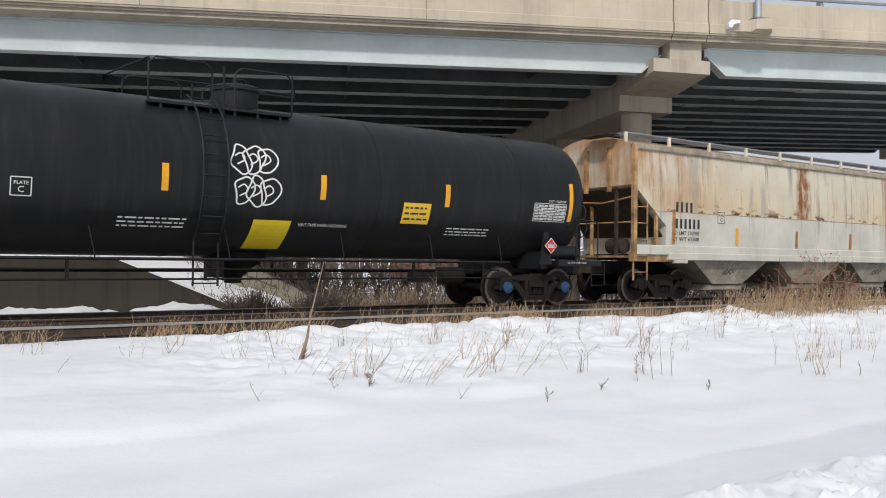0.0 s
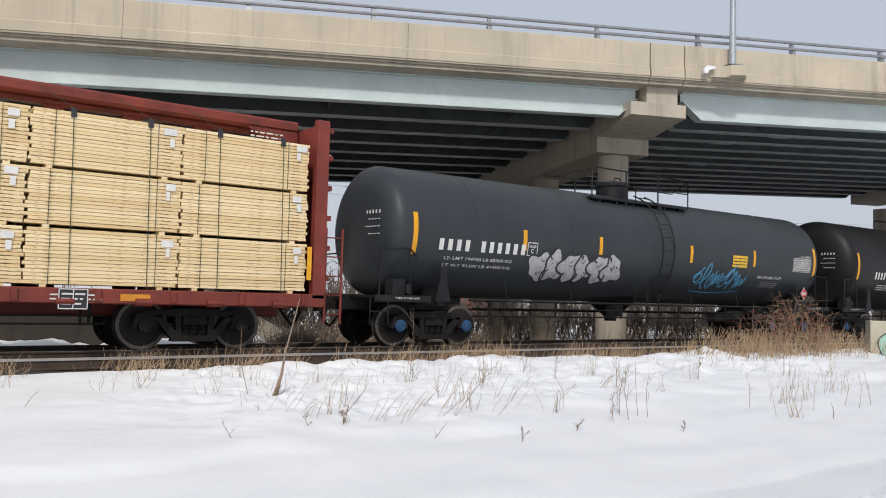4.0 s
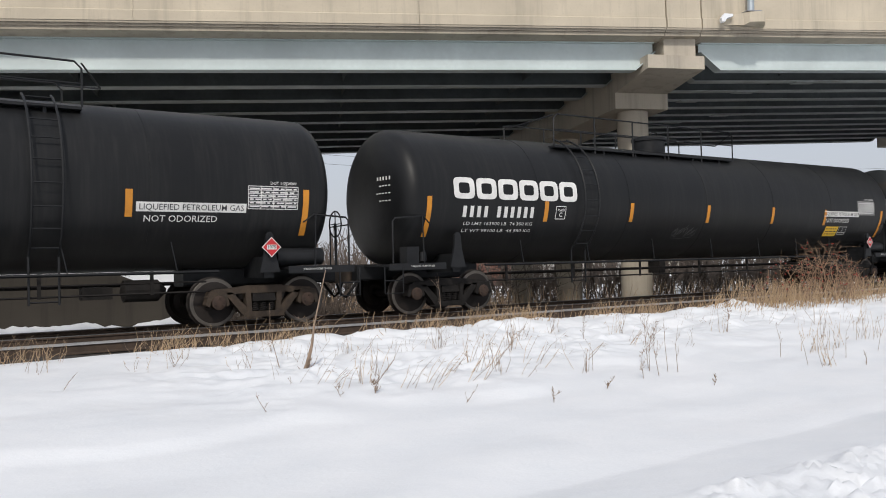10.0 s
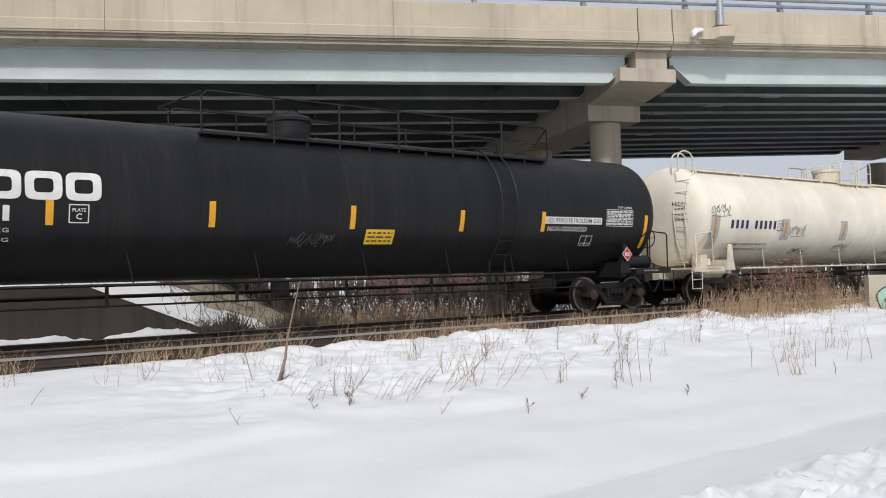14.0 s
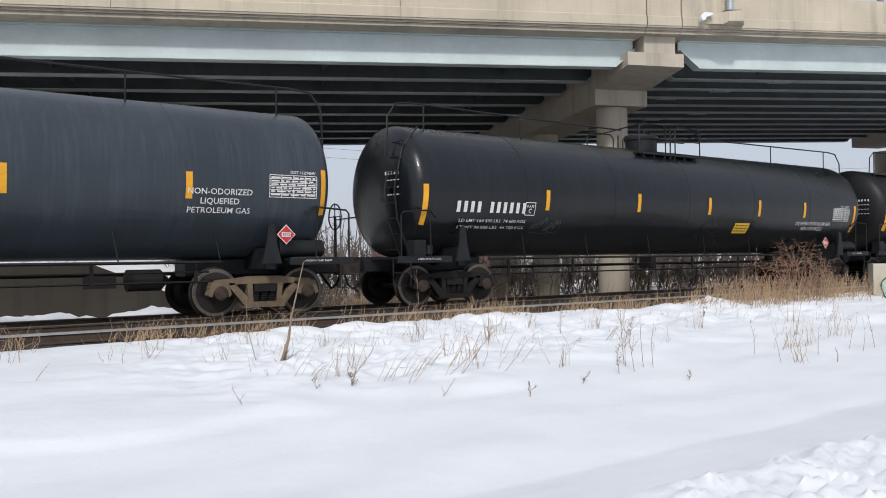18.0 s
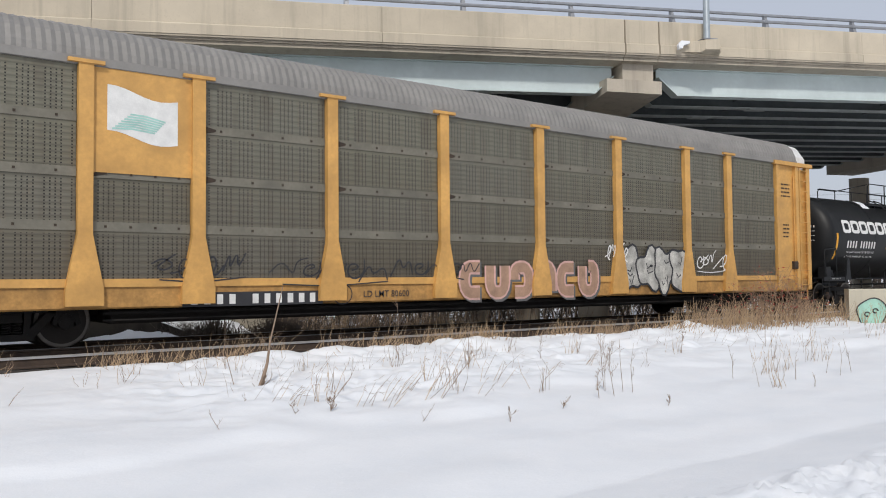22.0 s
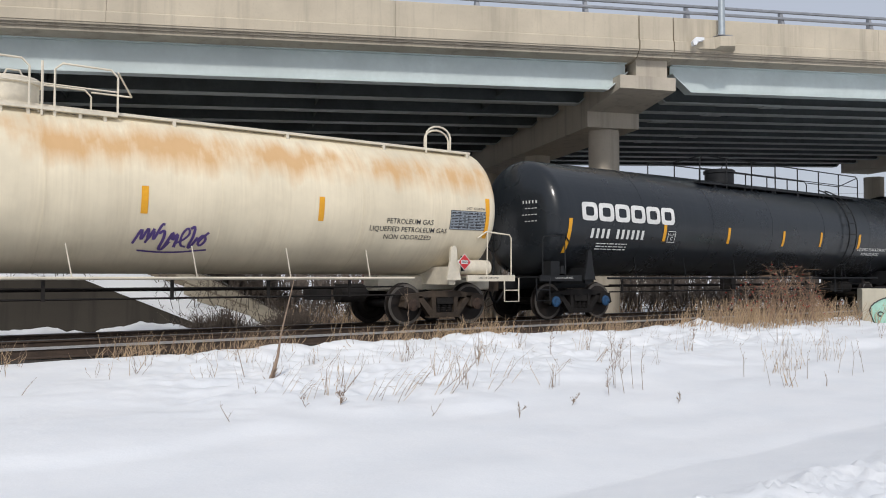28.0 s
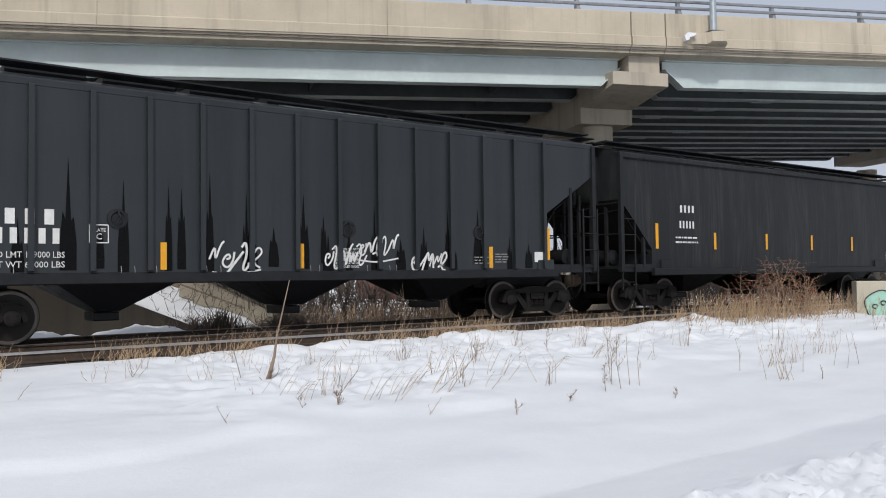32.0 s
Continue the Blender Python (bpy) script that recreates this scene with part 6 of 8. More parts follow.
    for m in marks.split():
        k, p = m.split(":")
        u, v = (float(q) for q in p.split(","))
        if k == "S":
            if patches:
                part("primer_patch", patch(side, u - 0.2, u + 0.26, v - 0.34, v + 0.34, 0.006, None, -0.08), PRIMER, car, "grey primer patch")
            part("reflector_stripe", patch(side, u - 0.06, u + 0.06, v - 0.24, v + 0.24), stripe, car, "yellow reflective stripe")
        elif k == "E":
            if patches:
                part("primer_patch", patch(side, u - 0.2, u + 0.2, v - 0.52, v + 0.52, 0.006), PRIMER, car, "grey primer patch")
            part("reflector_stripe", patch(side, u - 0.06, u + 0.06, v - 0.46, v + 0.46), stripe, car, "long yellow reflective stripe")
        elif k == "N":
            char_bars(side, u, v, number[0], 0.25, num_w, None, number[1], (car, ink if spec is None else spec))
        elif k == "D":
            if data:
                for q, line in enumerate(data.split("|")):
                    part("weight_stencil", words(side, u, v + 0.085 - 0.17 * q, line, 0.075, 1.95 if len(line) > 22 else 1.75), ink, car, "stencilled words " + " ".join(line.split()[:2]))
            else:
                part("weight_stencil", data_lines(side, u, v, 1.15, 0.24, 3, None, random.Random(seed)), ink, car, "two lines of small stencilling")
        elif k == "C":
            plate_box(car, side, u, v, ink)
        elif k == "P":
            ring_logo(car, side, u + 0.12, v - 0.02, 3.65, 0.47)
        elif k == "Y":
            yellow_sign(car, side, u, v, 0.70, 0.34)
        elif k == "YY":
            yellow_sign(car, side, u, v - 0.02, 0.68, 0.46)
        elif k == "BY":
            part("warning_panel", patch(side, u - 0.46, u + 0.30, v - 0.40, v + 0.40, 0.009, None, 0.05), LEMON, car, "yellow panel with faint print")
            part("panel_print", data_lines(side, u - 0.03, v, 0.58, 0.6, 7, None, random.Random(2)), SIGN, car)
        elif k == "W":
            spec_table(car, side, u, v, 0.98, 0.42, INK if ink is WHITE else PATCH, ink)
            part("table_heading", words(side, u + 0.2, v + 0.27, "DOT 112J340W" if ink is WHITE else "DOT 105J400W", 0.055), ink, car, "stencilled words DOT and a tank class")
        elif k == "L":
            placard(car, Flat(1.46), u, v, 0.17, un)
        elif k == "T":
            ob = None
            for q, line in enumerate(text.split("|")):
                ob = part("gas_name", words(side, u, v + 0.10 - 0.175 * q, line, 0.110), ink, car, "stencilled words " + line)
        elif k == "TR":
            part("gas_name_panel", patch(side, u - 0.42, u + 0.42, v - 0.30, v + 0.26, 0.008), WHITE, car, "white panel with red words")
            for q, line in enumerate(text.split("|")):
                part("gas_name", words(side, u, v + 0.16 - 0.19 * q, line, 0.115, 0.74), PLACARD, car, "red stencilled words " + line)
        elif k == "TP":
            line, rest = text.split("|")[:2]
            part("gas_name_panel", patch(side, u - 0.98, u + 0.98, v + 0.02, v + 0.19, 0.008), WHITE, car)
            part("gas_name", words(side, u, v + 0.10, line, 0.105, 1.86), INK, car, "stencilled words " + line)
            part("gas_name", words(side, u - 0.2, v - 0.11, rest, 0.12), ink, car, "stencilled words " + rest)
        elif k == "TS":
            for q, line in enumerate(text.split("|")):
                w = 0.095 * len(line)
                part("gas_name_panel", patch(side, u - w / 2, u + w / 2, v + 0.20 - 0.19 * q, v + 0.36 - 0.19 * q, 0.008), WHITE if ink is WHITE else PATCH, car)
                part("gas_name", words(side, u, v + 0.28 - 0.19 * q, line, 0.11), INK, car, "stencilled words " + line)
        elif k == "F":
            g = Shape()
            for z in (v - 0.13, v - 0.07, v + 0.13):
                ribbon(side, [(u - 0.2, z), (u, z), (u + 0.2, z)], 0.016, 0.009, g)
            for x in (u - 0.2, u, u + 0.2):
                ribbon(side, [(x, v - 0.13), (x, v), (x, v + 0.13)], 0.016, 0.009, g)
            part("framed_label", g, ink, car, "small framed label box")
        elif k == "GW":
            g, rg = Shape(), random.Random(int(v * 100))
            for q in range(3):
                cx, ph, rr = u - 0.25 + 0.25 * q, rg.uniform(0, 6), rg.uniform(0.17, 0.22)
                ring = [(cx + rr * (1 + 0.22 * math.sin(3 * a + ph)) * math.cos(a), v + 0.27 * (1 + 0.16 * math.sin(2 * a + ph)) * math.sin(a)) for a in (i * math.pi / 14 for i in range(29))]
                ribbon(side, ring, 0.032, 0.009 + 0.001 * q, g)
                ribbon(side, rounded(rounded([(cx - 0.12, v + 0.05), (cx, v + 0.14), (cx + 0.1, v), (cx - 0.08, v - 0.1)])), 0.028, 0.012, g)
            tagged(part("graffiti_outline", g, WHITE, car, "white outlines of sprayed balloon shapes"), kind="stuff")
        elif k == "A":
            part("approval_stencil", words(side, u, v, "FRA AIP AAR ST-670", 0.10), ink, car, "stencilled words FRA AIP AAR ST-670")
            part("small_stencil", data_lines(side, u + 0.1, v - 0.24, 0.9, 0.22, 3, None, random.Random(12)), FADED, car, "stencilled lines of small print")
        elif k == "GO":
            g = Shape()
            rg = random.Random(5)
            for q in range(5):
                cx, ph = u - 0.85 + 0.42 * q, rg.uniform(0, 6)
                ring = [(cx + 0.30 * (1 + 0.14 * math.sin(3 * a + ph)) * math.cos(a), v + 0.36 * (1 + 0.1 * math.sin(2 * a + ph)) * math.sin(a)) for a in (i * math.pi / 14 for i in range(29))]
                ribbon(side, ring, 0.016, 0.009 + 0.001 * q, g)
            tagged(part("graffiti_outline", g, SPRAY_GREY, car, "thin grey outlines of balloon shapes"), kind="stuff")
        elif k == "V":
            part("vent_notice", words(side, u, v, "VENT TANK WHEN UNLOADING", 0.075, 1.05), WHITE, car, "stencilled words VENT TANK WHEN UNLOADING")
        elif k in ("X", "XS"):
            part("small_stencil", data_lines(side, u, v, 1.2 if k == "X" else 0.7, 0.26 if k == "X" else 0.18, 3, None, random.Random(seed + 3)), ink, car, "stencilled lines of small print")
        elif k[0] == "G":
            seed += 7
            if k == "GT":
                tagged(part("scratched_tag", tag_strokes(side, u, v, 0.9, 0.34, 7, 0.010 if ink is WHITE else 0.016, seed), SPRAY_GREY, car, "thin faint scratched scrawl"), kind="stuff")
                continue
            mat = {"G": graffiti, "GB": SPRAY_BLUE, "GP": SPRAY_PURPLE, "GD": SPRAY_GREY, "GK": INK}.get(k[:2], graffiti)
            if k == "GS":
                bubble_tag(car, side, u, v + 0.04, 3.0, 0.85, 6, SILVER, INK, seed, "large silver and black graffiti piece")
            else:
                big = k.endswith("2")
                tagged(part("graffiti_tag", tag_strokes(side, u, v, 2.3 if big else 1.25, 0.8 if big else 0.55, 8 if big else 7, 0.05, seed), mat, car, "sprayed scrawl of quick slanted strokes"), kind="stuff")
    for x in (-tx, tx):
        part("brake_stencil", words(Flat(1.457), x + (0.95 if x < 0 else -0.95) * -1, 1.045, "2 INCH HF COMP SHOES", 0.038), ink if fit is BLACK else INK, car, "stencilled words 2 INCH HF COMP SHOES")
    # end of the tank: small marks on the domed head, seen from the front
    hm = Shape()
    for r_ in range(4):
        z = zc + 0.35 - 0.16 * r_
        for q in range(5 - r_ % 2):
            y = -0.95 + 0.1 * q
            rr = math.hypot(y, z - zc)
            x = -tl + hd * (1 - max(0.0, 1 - (rr / R) ** HEAD) ** (1 / HEAD)) - 0.02
            hm.box((x, y, z), (0.012, 0.04 if r_ == 0 else 0.07, 0.075 if r_ == 0 else 0.022))
    tagged(part("end_stencil", hm, ink, car, "small marks on the tank end"), kind="stuff")
    if snowy:
        sn = Shape()
        for a, b in ((deck[0] - 0.4, deck[0] + 0.1), (tl - 1.9, tl - 1.1)):
            sn.loft([[(x, y, math.sqrt(R * R - y * y) + zc + h_) for y, h_ in ((-0.98, 0.0), (-0.85, 0.05), (-0.6, 0.05), (-0.4, 0.0))] for x in (a, (a + b) / 2, b)], close=False, caps=False)
        part("snow_patch", sn, SNOW, car, "leftover snow on the tank top", smooth=60)
    CARS.append((car, c0))
    return car


# ---- train: box-bodied cars ----
def grab_ladder(car, x, y, z0, z1, w, material, n):
    lad = Shape()
    for s in (-w / 2, w / 2):
        lad.box((x + s, y, (z0 + z1) / 2), (0.04, 0.03, z1 - z0))
    ob = part("ladder", lad, material, car, "steel side ladder")
    for k in range(n):
        z = z0 + (z1 - z0) * (k + 0.5) / n
        part("rung", Shape().tube([(x - w / 2, y - 0.02, z), (x + w / 2, y - 0.02, z)], 0.014, 5), material, ob)


def side_marks(car, c0, side, marks, ink, stripe, e_stripe=None, graffiti=WHITE, num=(4, 0.95), num2=(6, 1.0), tall=0.30, plate="C", data=""):
    seed, first = int(c0), True
    for m in marks.split():
        k, p = m.split(":")
        u, v = (float(q) for q in p.split(","))
        if k == "S":
            part("reflector_stripe", patch(side, u - 0.055, u + 0.055, v - 0.24, v + 0.24), stripe, car, "yellow reflective stripe")
        elif k == "SY":
            part("reflector_stripe", patch(side, u - 0.055, u + 0.055, v - 0.24, v + 0.24), STRIPE, car, "yellow reflective stripe")
        elif k == "E":
            part("reflector_stripe", patch(side, u - 0.06, u + 0.06, v - 0.46, v + 0.46), e_stripe or stripe, car, "long orange reflective stripe")
        elif k == "N":
            n, w = num if first else num2
            first = False
            char_bars(side, u, v, n, tall, w, None, (), (car, ink))
        elif k == "D":
            if data:
                for q, line in enumerate(data.split("|")):
                    part("weight_stencil", words(side, u, v + 0.08 - 0.16 * q, line, 0.10, 1.05), ink, car, "stencilled words " + " ".join(line.split()[:2]))
            else:
                part("weight_stencil", data_lines(side, u, v, 1.0, 0.26, 2, None, random.Random(seed)), ink, car, "two lines of small stencilling")
        elif k == "C":
            plate_box(car, side, u, v, ink, plate)
        elif k == "X":
            part("small_stencil", data_lines(side, u, v, 0.7, 0.4, 5, None, random.Random(seed + 5)), ink, car, "lines of small stencilling")
        elif k == "WP":
            p_ = part("white_panel", patch(side, u - 0.26, u + 0.26, v - 0.42, v + 0.42), WHITE, car, "white notice panel")
            part("panel_print", data_lines(side, u, v + 0.08, 0.42, 0.5, 9, None, random.Random(9)), FADED, p_)
            part("panel_footer", patch(side, u - 0.2, u + 0.2, v - 0.34, v - 0.2, 0.011), INK, p_)
        elif k[0] == "G":
            seed += 7
            part("graffiti_tag", tag_strokes(side, u, v, 1.3 if k == "G2" else 0.95, 0.5, 5, 0.04, seed), graffiti, car, "sprayed scrawl of quick slanted strokes")


def hopper_body(tl, tops, lows, hw, cut, bulge):
    """Rings of a hopper body; cut: (length, height at the end, height where the cut stops)."""
    zt, zs = tops, lows
    rings = []
    fr = [1.0, 0.5, 0.0]
    st = [-tl + cut[0] * (1 - f) for f in fr] + [-tl + cut[0] + 0.02, -tl + 3, 0, tl - 3, tl - cut[0] - 0.02] + [tl - cut[0] * (1 - f) for f in reversed(fr)]
    for x in st:
        d = tl - abs(x)
        low = zs if d > cut[0] + 0.01 else cut[1] + (cut[2] - cut[1]) * d / cut[0]
        ring = []
        for k in range(7):
            z = low + (zt - low) * k / 6
            ring.append((-(hw - bulge * (2 * (z - zs) / (zt - zs) - 0.9) ** 2), z))
        ring += [(-hw * 0.93, zt + 0.05), (-hw * 0.45, zt + 0.28), (0, zt + 0.36)]
        full = ring + [(-y, z) for y, z in reversed(ring[:-1])]
        rings.append([(x, y, z) for y, z in full])
    return Shape().loft(rings)


def chute(x, w, z0, z1, hw, foot=0.14, inset=0.55):
    return Shape().loft([[(x - w / 2, -hw, z0), (x + w / 2, -hw, z0), (x + w / 2, hw, z0), (x - w / 2, hw, z0)], [(x - w * foot, -hw * inset, z1), (x + w * foot, -hw * inset, z1), (x + w * foot, hw * inset, z1), (x - w * foot, hw * inset, z1)]])


def tarred_side(car, side, hw):
    """Runs of shiny tar, thin white paint runs, filling ports and stencils on the ribbed car."""
    rng = random.Random(44)
    for x, tall in ((-5.35, 1.0), (-4.6, 1.75), (-4.1, 0.9), (-3.72, 1.7), (-2.95, 1.6), (-2.72, 1.5), (-2.2, 1.85), (-1.5, 1.6), (-1.38, 1.1), (-0.95, 0.8), (-0.32, 1.55), (0.12, 1.1), (0.22, 0.7), (0.7, 1.1), (1.3, 1.2), (1.95, 0.7), (2.55, 1.1), (3.2, 1.2), (3.35, 0.8), (4.05, 1.1), (5.0, 0.9), (5.6, 0.6)):
        low, w = 1.12 + rng.uniform(0, 0.25), rng.uniform(0.06, 0.13)
        edge = [(x - w, low)]
        for k in range(7):
            f = k / 6
            edge.append((x - w + 2 * w * f, low + tall * (0.35 + 0.65 * (1 - abs(2 * f - 1))) * (rng.uniform(0.85, 1.15) if k % 2 else rng.uniform(0.5, 0.75))))
        edge.append((x + w, low))
        sh = Shape()
        for a, b in zip(edge, edge[1:]):
            if b[0] - a[0] > 1e-4:
                sh.add([side.at(a[0], low - 0.02, 0.006), side.at(b[0], low - 0.02, 0.006), side.at(b[0], b[1], 0.006), side.at(a[0], a[1], 0.006)], [(0, 1, 2, 3)])
        part("tar_streak", sh, TAR, car, "shiny run of black tar")
    for k in range(16):
        x = rng.uniform(-5.8, 5.9)
        part("paint_run", ribbon(side, [(x, 1.30), (x + 0.01, 1.22), (x, 1.16 - 0.08 * rng.random())], 0.012, 0.009), FADED, car)
    for x, z in ((-3.82, 2.1), (0.68, 2.03), (4.1, 2.02)):
        port = part("filling_port", Shape().lathe([(0.02, 0.17), (-0.03, 0.17), (-0.04, 0.12), (-0.02, 0.10), (-0.02, 0.01)], (x, -hw, z), (0, 1, 0), 14), BLACK, car, "round black port in the side")
        part("port_hook", Shape().tube([(x, -hw - 0.05, z + 0.14), (x + 0.03, -hw - 0.09, z + 0.02), (x - 0.02, -hw - 0.07, z - 0.08)], 0.018, 5), BLACK, port)
    for q, line in enumerate(("CAUTION DO NOT", "USE STEAM BOILING", "WATER OR SHARP", "OBJECTS TO CLEAN", "ENTER CAR WITH", "SOFT SOLED SHOES")):
        part("caution_stencil", words(side, 0.64, 1.62 - 0.07 * q, line, 0.048, 0.56), WHITE, car, "stencilled words " + line.lower())
    for u, v, w, h, n in ((4.15, 1.40, 0.42, 0.2, 3), (4.75, 1.45, 0.40, 0.24, 4), (-6.75, 2.35, 0.5, 0.4, 5)):
        tagged(part("side_stencil", data_lines(side, u, v, w, h, n, None, random.Random(int(u * 50))), FADED, car, "stencilled lines of small print"), kind="stuff")
    part("white_label", patch(side, 5.78, 6.06, 1.36, 1.60), WHITE, car)


def covered_hopper(c0, L, label, paint, fit, marks, ink, stripe, e_stripe, bays=4, tl=9.95, top=4.05, low=1.3, chute_paint=None, roof_posts=True, ribs=0, hw=1.56, bulge=0.06, frames="dark", cut=(1.25, 3.0, 1.7), seam=None, foot=0.175, bay=None, mid=0.0, inset=0.88, wide=0.98, **kw):
    car = thing("hopper_car", label, "hopper car", "railway cars of the train", at=pose(c0, TRACK_Y, 0))
    half, tx = L / 2, L / 2 - 2.25
    part("body", hopper_body(tl, top, low, hw, cut, bulge), paint, car, "stained steel hopper body", smooth=30)
    if seam:
        part("side_sill", Shape().slab((0, -hw + 0.04, low + 0.10), (2 * tl - 0.1, 0.1, 0.26), 0.02), paint, car, "pale side sill")
    part("side_sill", Shape().slab((0, -hw + 0.02, low - 0.06), (2 * tl - 2.6, 0.1, 0.2), 0.02), paint if seam else BLACK, car)
    part("side_sill", Shape().slab((0, hw - 0.02, low - 0.06), (2 * tl - 2.6, 0.1, 0.2), 0.02), paint, car)
    part("top_chord", Shape().slab((0, -hw + 0.05, top - 0.02), (2 * tl, 0.12, 0.16), 0.03), CHORD_TAN if seam else paint, car, "stained roof edge rail")
    part("top_chord", Shape().slab((0, hw - 0.05, top - 0.02), (2 * tl, 0.12, 0.16), 0.03), paint, car)
    if seam:
        part("side_seam", Shape().slab((0, -hw + 0.0, seam), (2 * tl - 1.2, 0.016, 0.012), 0.003), CREAM_OLD, car, "thin lapped seam along the side")
    for k in range(ribs):
        x = -tl + cut[0] + 0.05 + (2 * tl - 2 * cut[0] - 0.1) * k / (ribs - 1)
        part("side_rib", Shape().slab((x, -hw - 0.03, (low + top) / 2), (0.09, 0.1, top - low - 0.1), 0.02), paint, car)
    if seam:
        part("centre_sill", Shape().slab((0, 0, 0.93), (L - 1.4, 0.5, 0.36), 0.03), TRUCK, car, "frame beam")
    else:
        part("centre_sill", Shape().slab((0, 0, 1.16), (L - 1.4, 0.5, 0.28), 0.03).slab((half - 1.9, 0, 0.93), (2.6, 0.46, 0.36), 0.03).slab((1.9 - half, 0, 0.93), (2.6, 0.46, 0.36), 0.03), BLACK, car, "frame beam")
    w = bay or (2 * tl - 4.4) / bays
    if ribs:
        tarred_side(car, Flat(hw + 0.004), hw)
    for k in range(bays):
        x = mid + w * (k + 0.5 - bays / 2)
        ch = part("hopper_chute", chute(x, w * wide, low + 0.02, 0.5, hw - 0.12, foot, inset), chute_paint or paint, car, "sloping bottom hopper")
        gate = Shape().slab((x, 0, 0.40), (w * foot * (2.1 if seam else 1.6), (2.72 if seam else 1.9) * inset, 0.16), 0.02)
        if seam:
            gate.slab((x + w * 0.3, -0.8, 0.42), (0.5, 0.12, 0.13), 0.02)
        part("chute_gate", gate, chute_paint or fit, ch, "discharge gate below the hopper")
        if seam:
            # brown scribbles and a dark vent on the hopper's face
            face = lambda p, q: (x + p, -hw + 0.12 - 0.005 - (1.32 - q) * (0.12 * (hw - 0.12)) / 0.82 * -1, q)
            for a, b, r in ((-0.05, 0.84, 0.16), (0.12, 0.86, 0.12), (-0.2, 0.82, 0.1)):
                ring = [face(a + r * math.cos(g) * (1 + 0.4 * math.sin(3 * g)), b + 0.55 * r * math.sin(2 * g + a)) for g in (i * math.pi / 9 for i in range(19))]
                part("spray_scribble", Shape().tube(ring, 0.009, 4), RUST_PAINT, ch, "dark brown sprayed scribble")
            part("scuff_mark", Shape().tube([face(-0.3, 1.13), face(-0.02, 1.16), face(-0.12, 1.08)], 0.006, 4), INK, ch)
    for s in (-1, 1):
        e = s * (half - 0.62)
        part("end_platform", Shape().box((s * (half - 1.3), 0, 1.22), (1.5, 2.9, 0.06)).box((s * (half - 1.3), -1.48, 1.2), (1.6, 0.06, 0.2)), fit, car, "end platform")
        for x in (e, e - s * 0.85):
            for y in (-1.48, 1.48):
                part("corner_post", Shape().box((x, y, 2.2), (0.08, 0.08, 2.0)), fit, car, "upright corner post")
        grab_ladder(car, e - s * 0.20, -1.54, 0.62, 2.70, 0.5, fit, 5)
        part("corner_post", Shape().slab((s * (tl - 0.02), -hw + 0.0, (top + 1.1) / 2), (0.12, 0.10, top - 1.1), 0.02), fit, car, "stained corner post of the body")
        part("end_stiffener", Shape().box((s * (tl + 0.05), -0.75, (top + 2.9) / 2), (0.09, 0.09, top - 2.9)), fit, car)
        part("end_stiffener", Shape().box((s * (tl + 0.05), 0.1, (top + 2.9) / 2), (0.09, 0.09, top - 2.9)), fit, car)
        part("end_rail", Shape().tube([(e, -1.48, 2.1), (e, 1.48, 2.1)], 0.022, 5), fit, car)
        part("end_rail", Shape().tube([(e, -1.48, 2.75), (e, -0.4, 2.62), (e, 1.48, 2.75)], 0.022, 5), fit, car)
        # the sheet's dark grimy colour also holds the shade inside the cut
        part("slope_sheet", Shape().loft([[(s * x, y, z) for y, z in ((-hw + 0.13, h), (hw - 0.13, h), (hw - 0.13, h - 0.03), (-hw + 0.13, h - 0.03))] for x, h in ((tl - 0.02, cut[1] - 0.06), (tl - cut[0] * 0.75, cut[1] - 0.75 * (cut[1] - cut[2]) - 0.12), (tl - cut[0] - 0.5, 1.16))]), TRUCK if fit is BLACK else TRUCK_RUST, car, "grimy sloping end sheet, darkened to hold shade")
        for y in (-0.95, -0.4, 0.35, 1.0) if fit is BLACK else (-0.9, 0.5):
            part("end_post", Shape().box((e, y, 2.15), (0.07, 0.08, 1.9)), fit if fit is BLACK else TRUCK_RUST, car)
        part("roof_step", Shape().slab((s * (tl + 0.28), -0.55, top + 0.30), (0.44, 1.1, 0.03), 0.01), TRUCK_RUST if fit is not BLACK else fit, car, "small platform at the roof end")
        part("jacking_pad", Shape().slab((s * (tx - 0.1), -hw + 0.02, 1.24), (0.52, 0.08, 0.36), 0.02), paint, car)
        part("slope_brace", Shape().tube([(e - s * 0.4, 0.4, 1.25), (e - s * 0.4, 0.4, 3.0)], 0.06, 5), fit, car)
        part("brake_reservoir", Shape().lathe([(-0.3, 0.06), (-0.26, 0.2), (0.26, 0.2), (0.3, 0.06)], (e - s * 0.35, -0.6, 1.5), (0, 1, 0), 14), fit if fit is BLACK else TRUCK_RUST, car, "brake air cylinder", smooth=40)
        part("brake_wheel", Shape().tube([(e, 0.5 + 0.27 * math.cos(a), 2.4 + 0.27 * math.sin(a)) for a in (k * math.pi / 8 for k in range(17))], 0.02, 5), fit if fit is BLACK else TRUCK_RUST, car)
        bogie(car, c0, s * tx, frames, "dark")
    if roof_posts:
        for k in range(13):
            x = -tl + 0.05 + (2 * tl - 0.1) * k / 12
            part("roof_post", Shape().box((x, -1.22, top + 0.2), (0.09, 0.05, 0.34)), CREAM, car)
        walk_ = Shape().box((0, -1.22, top + 0.36), (2 * tl, 0.025, 0.03)).box((0, -0.78, top + 0.36), (2 * tl, 0.025, 0.03)).box((0, -1.0, top + 0.36), (2 * tl, 0.025, 0.03))
        for k in range(240):
            walk_.box((-tl + 2 * tl * (k + 0.5) / 240, -1.0, top + 0.35), (0.012, 0.46, 0.03))
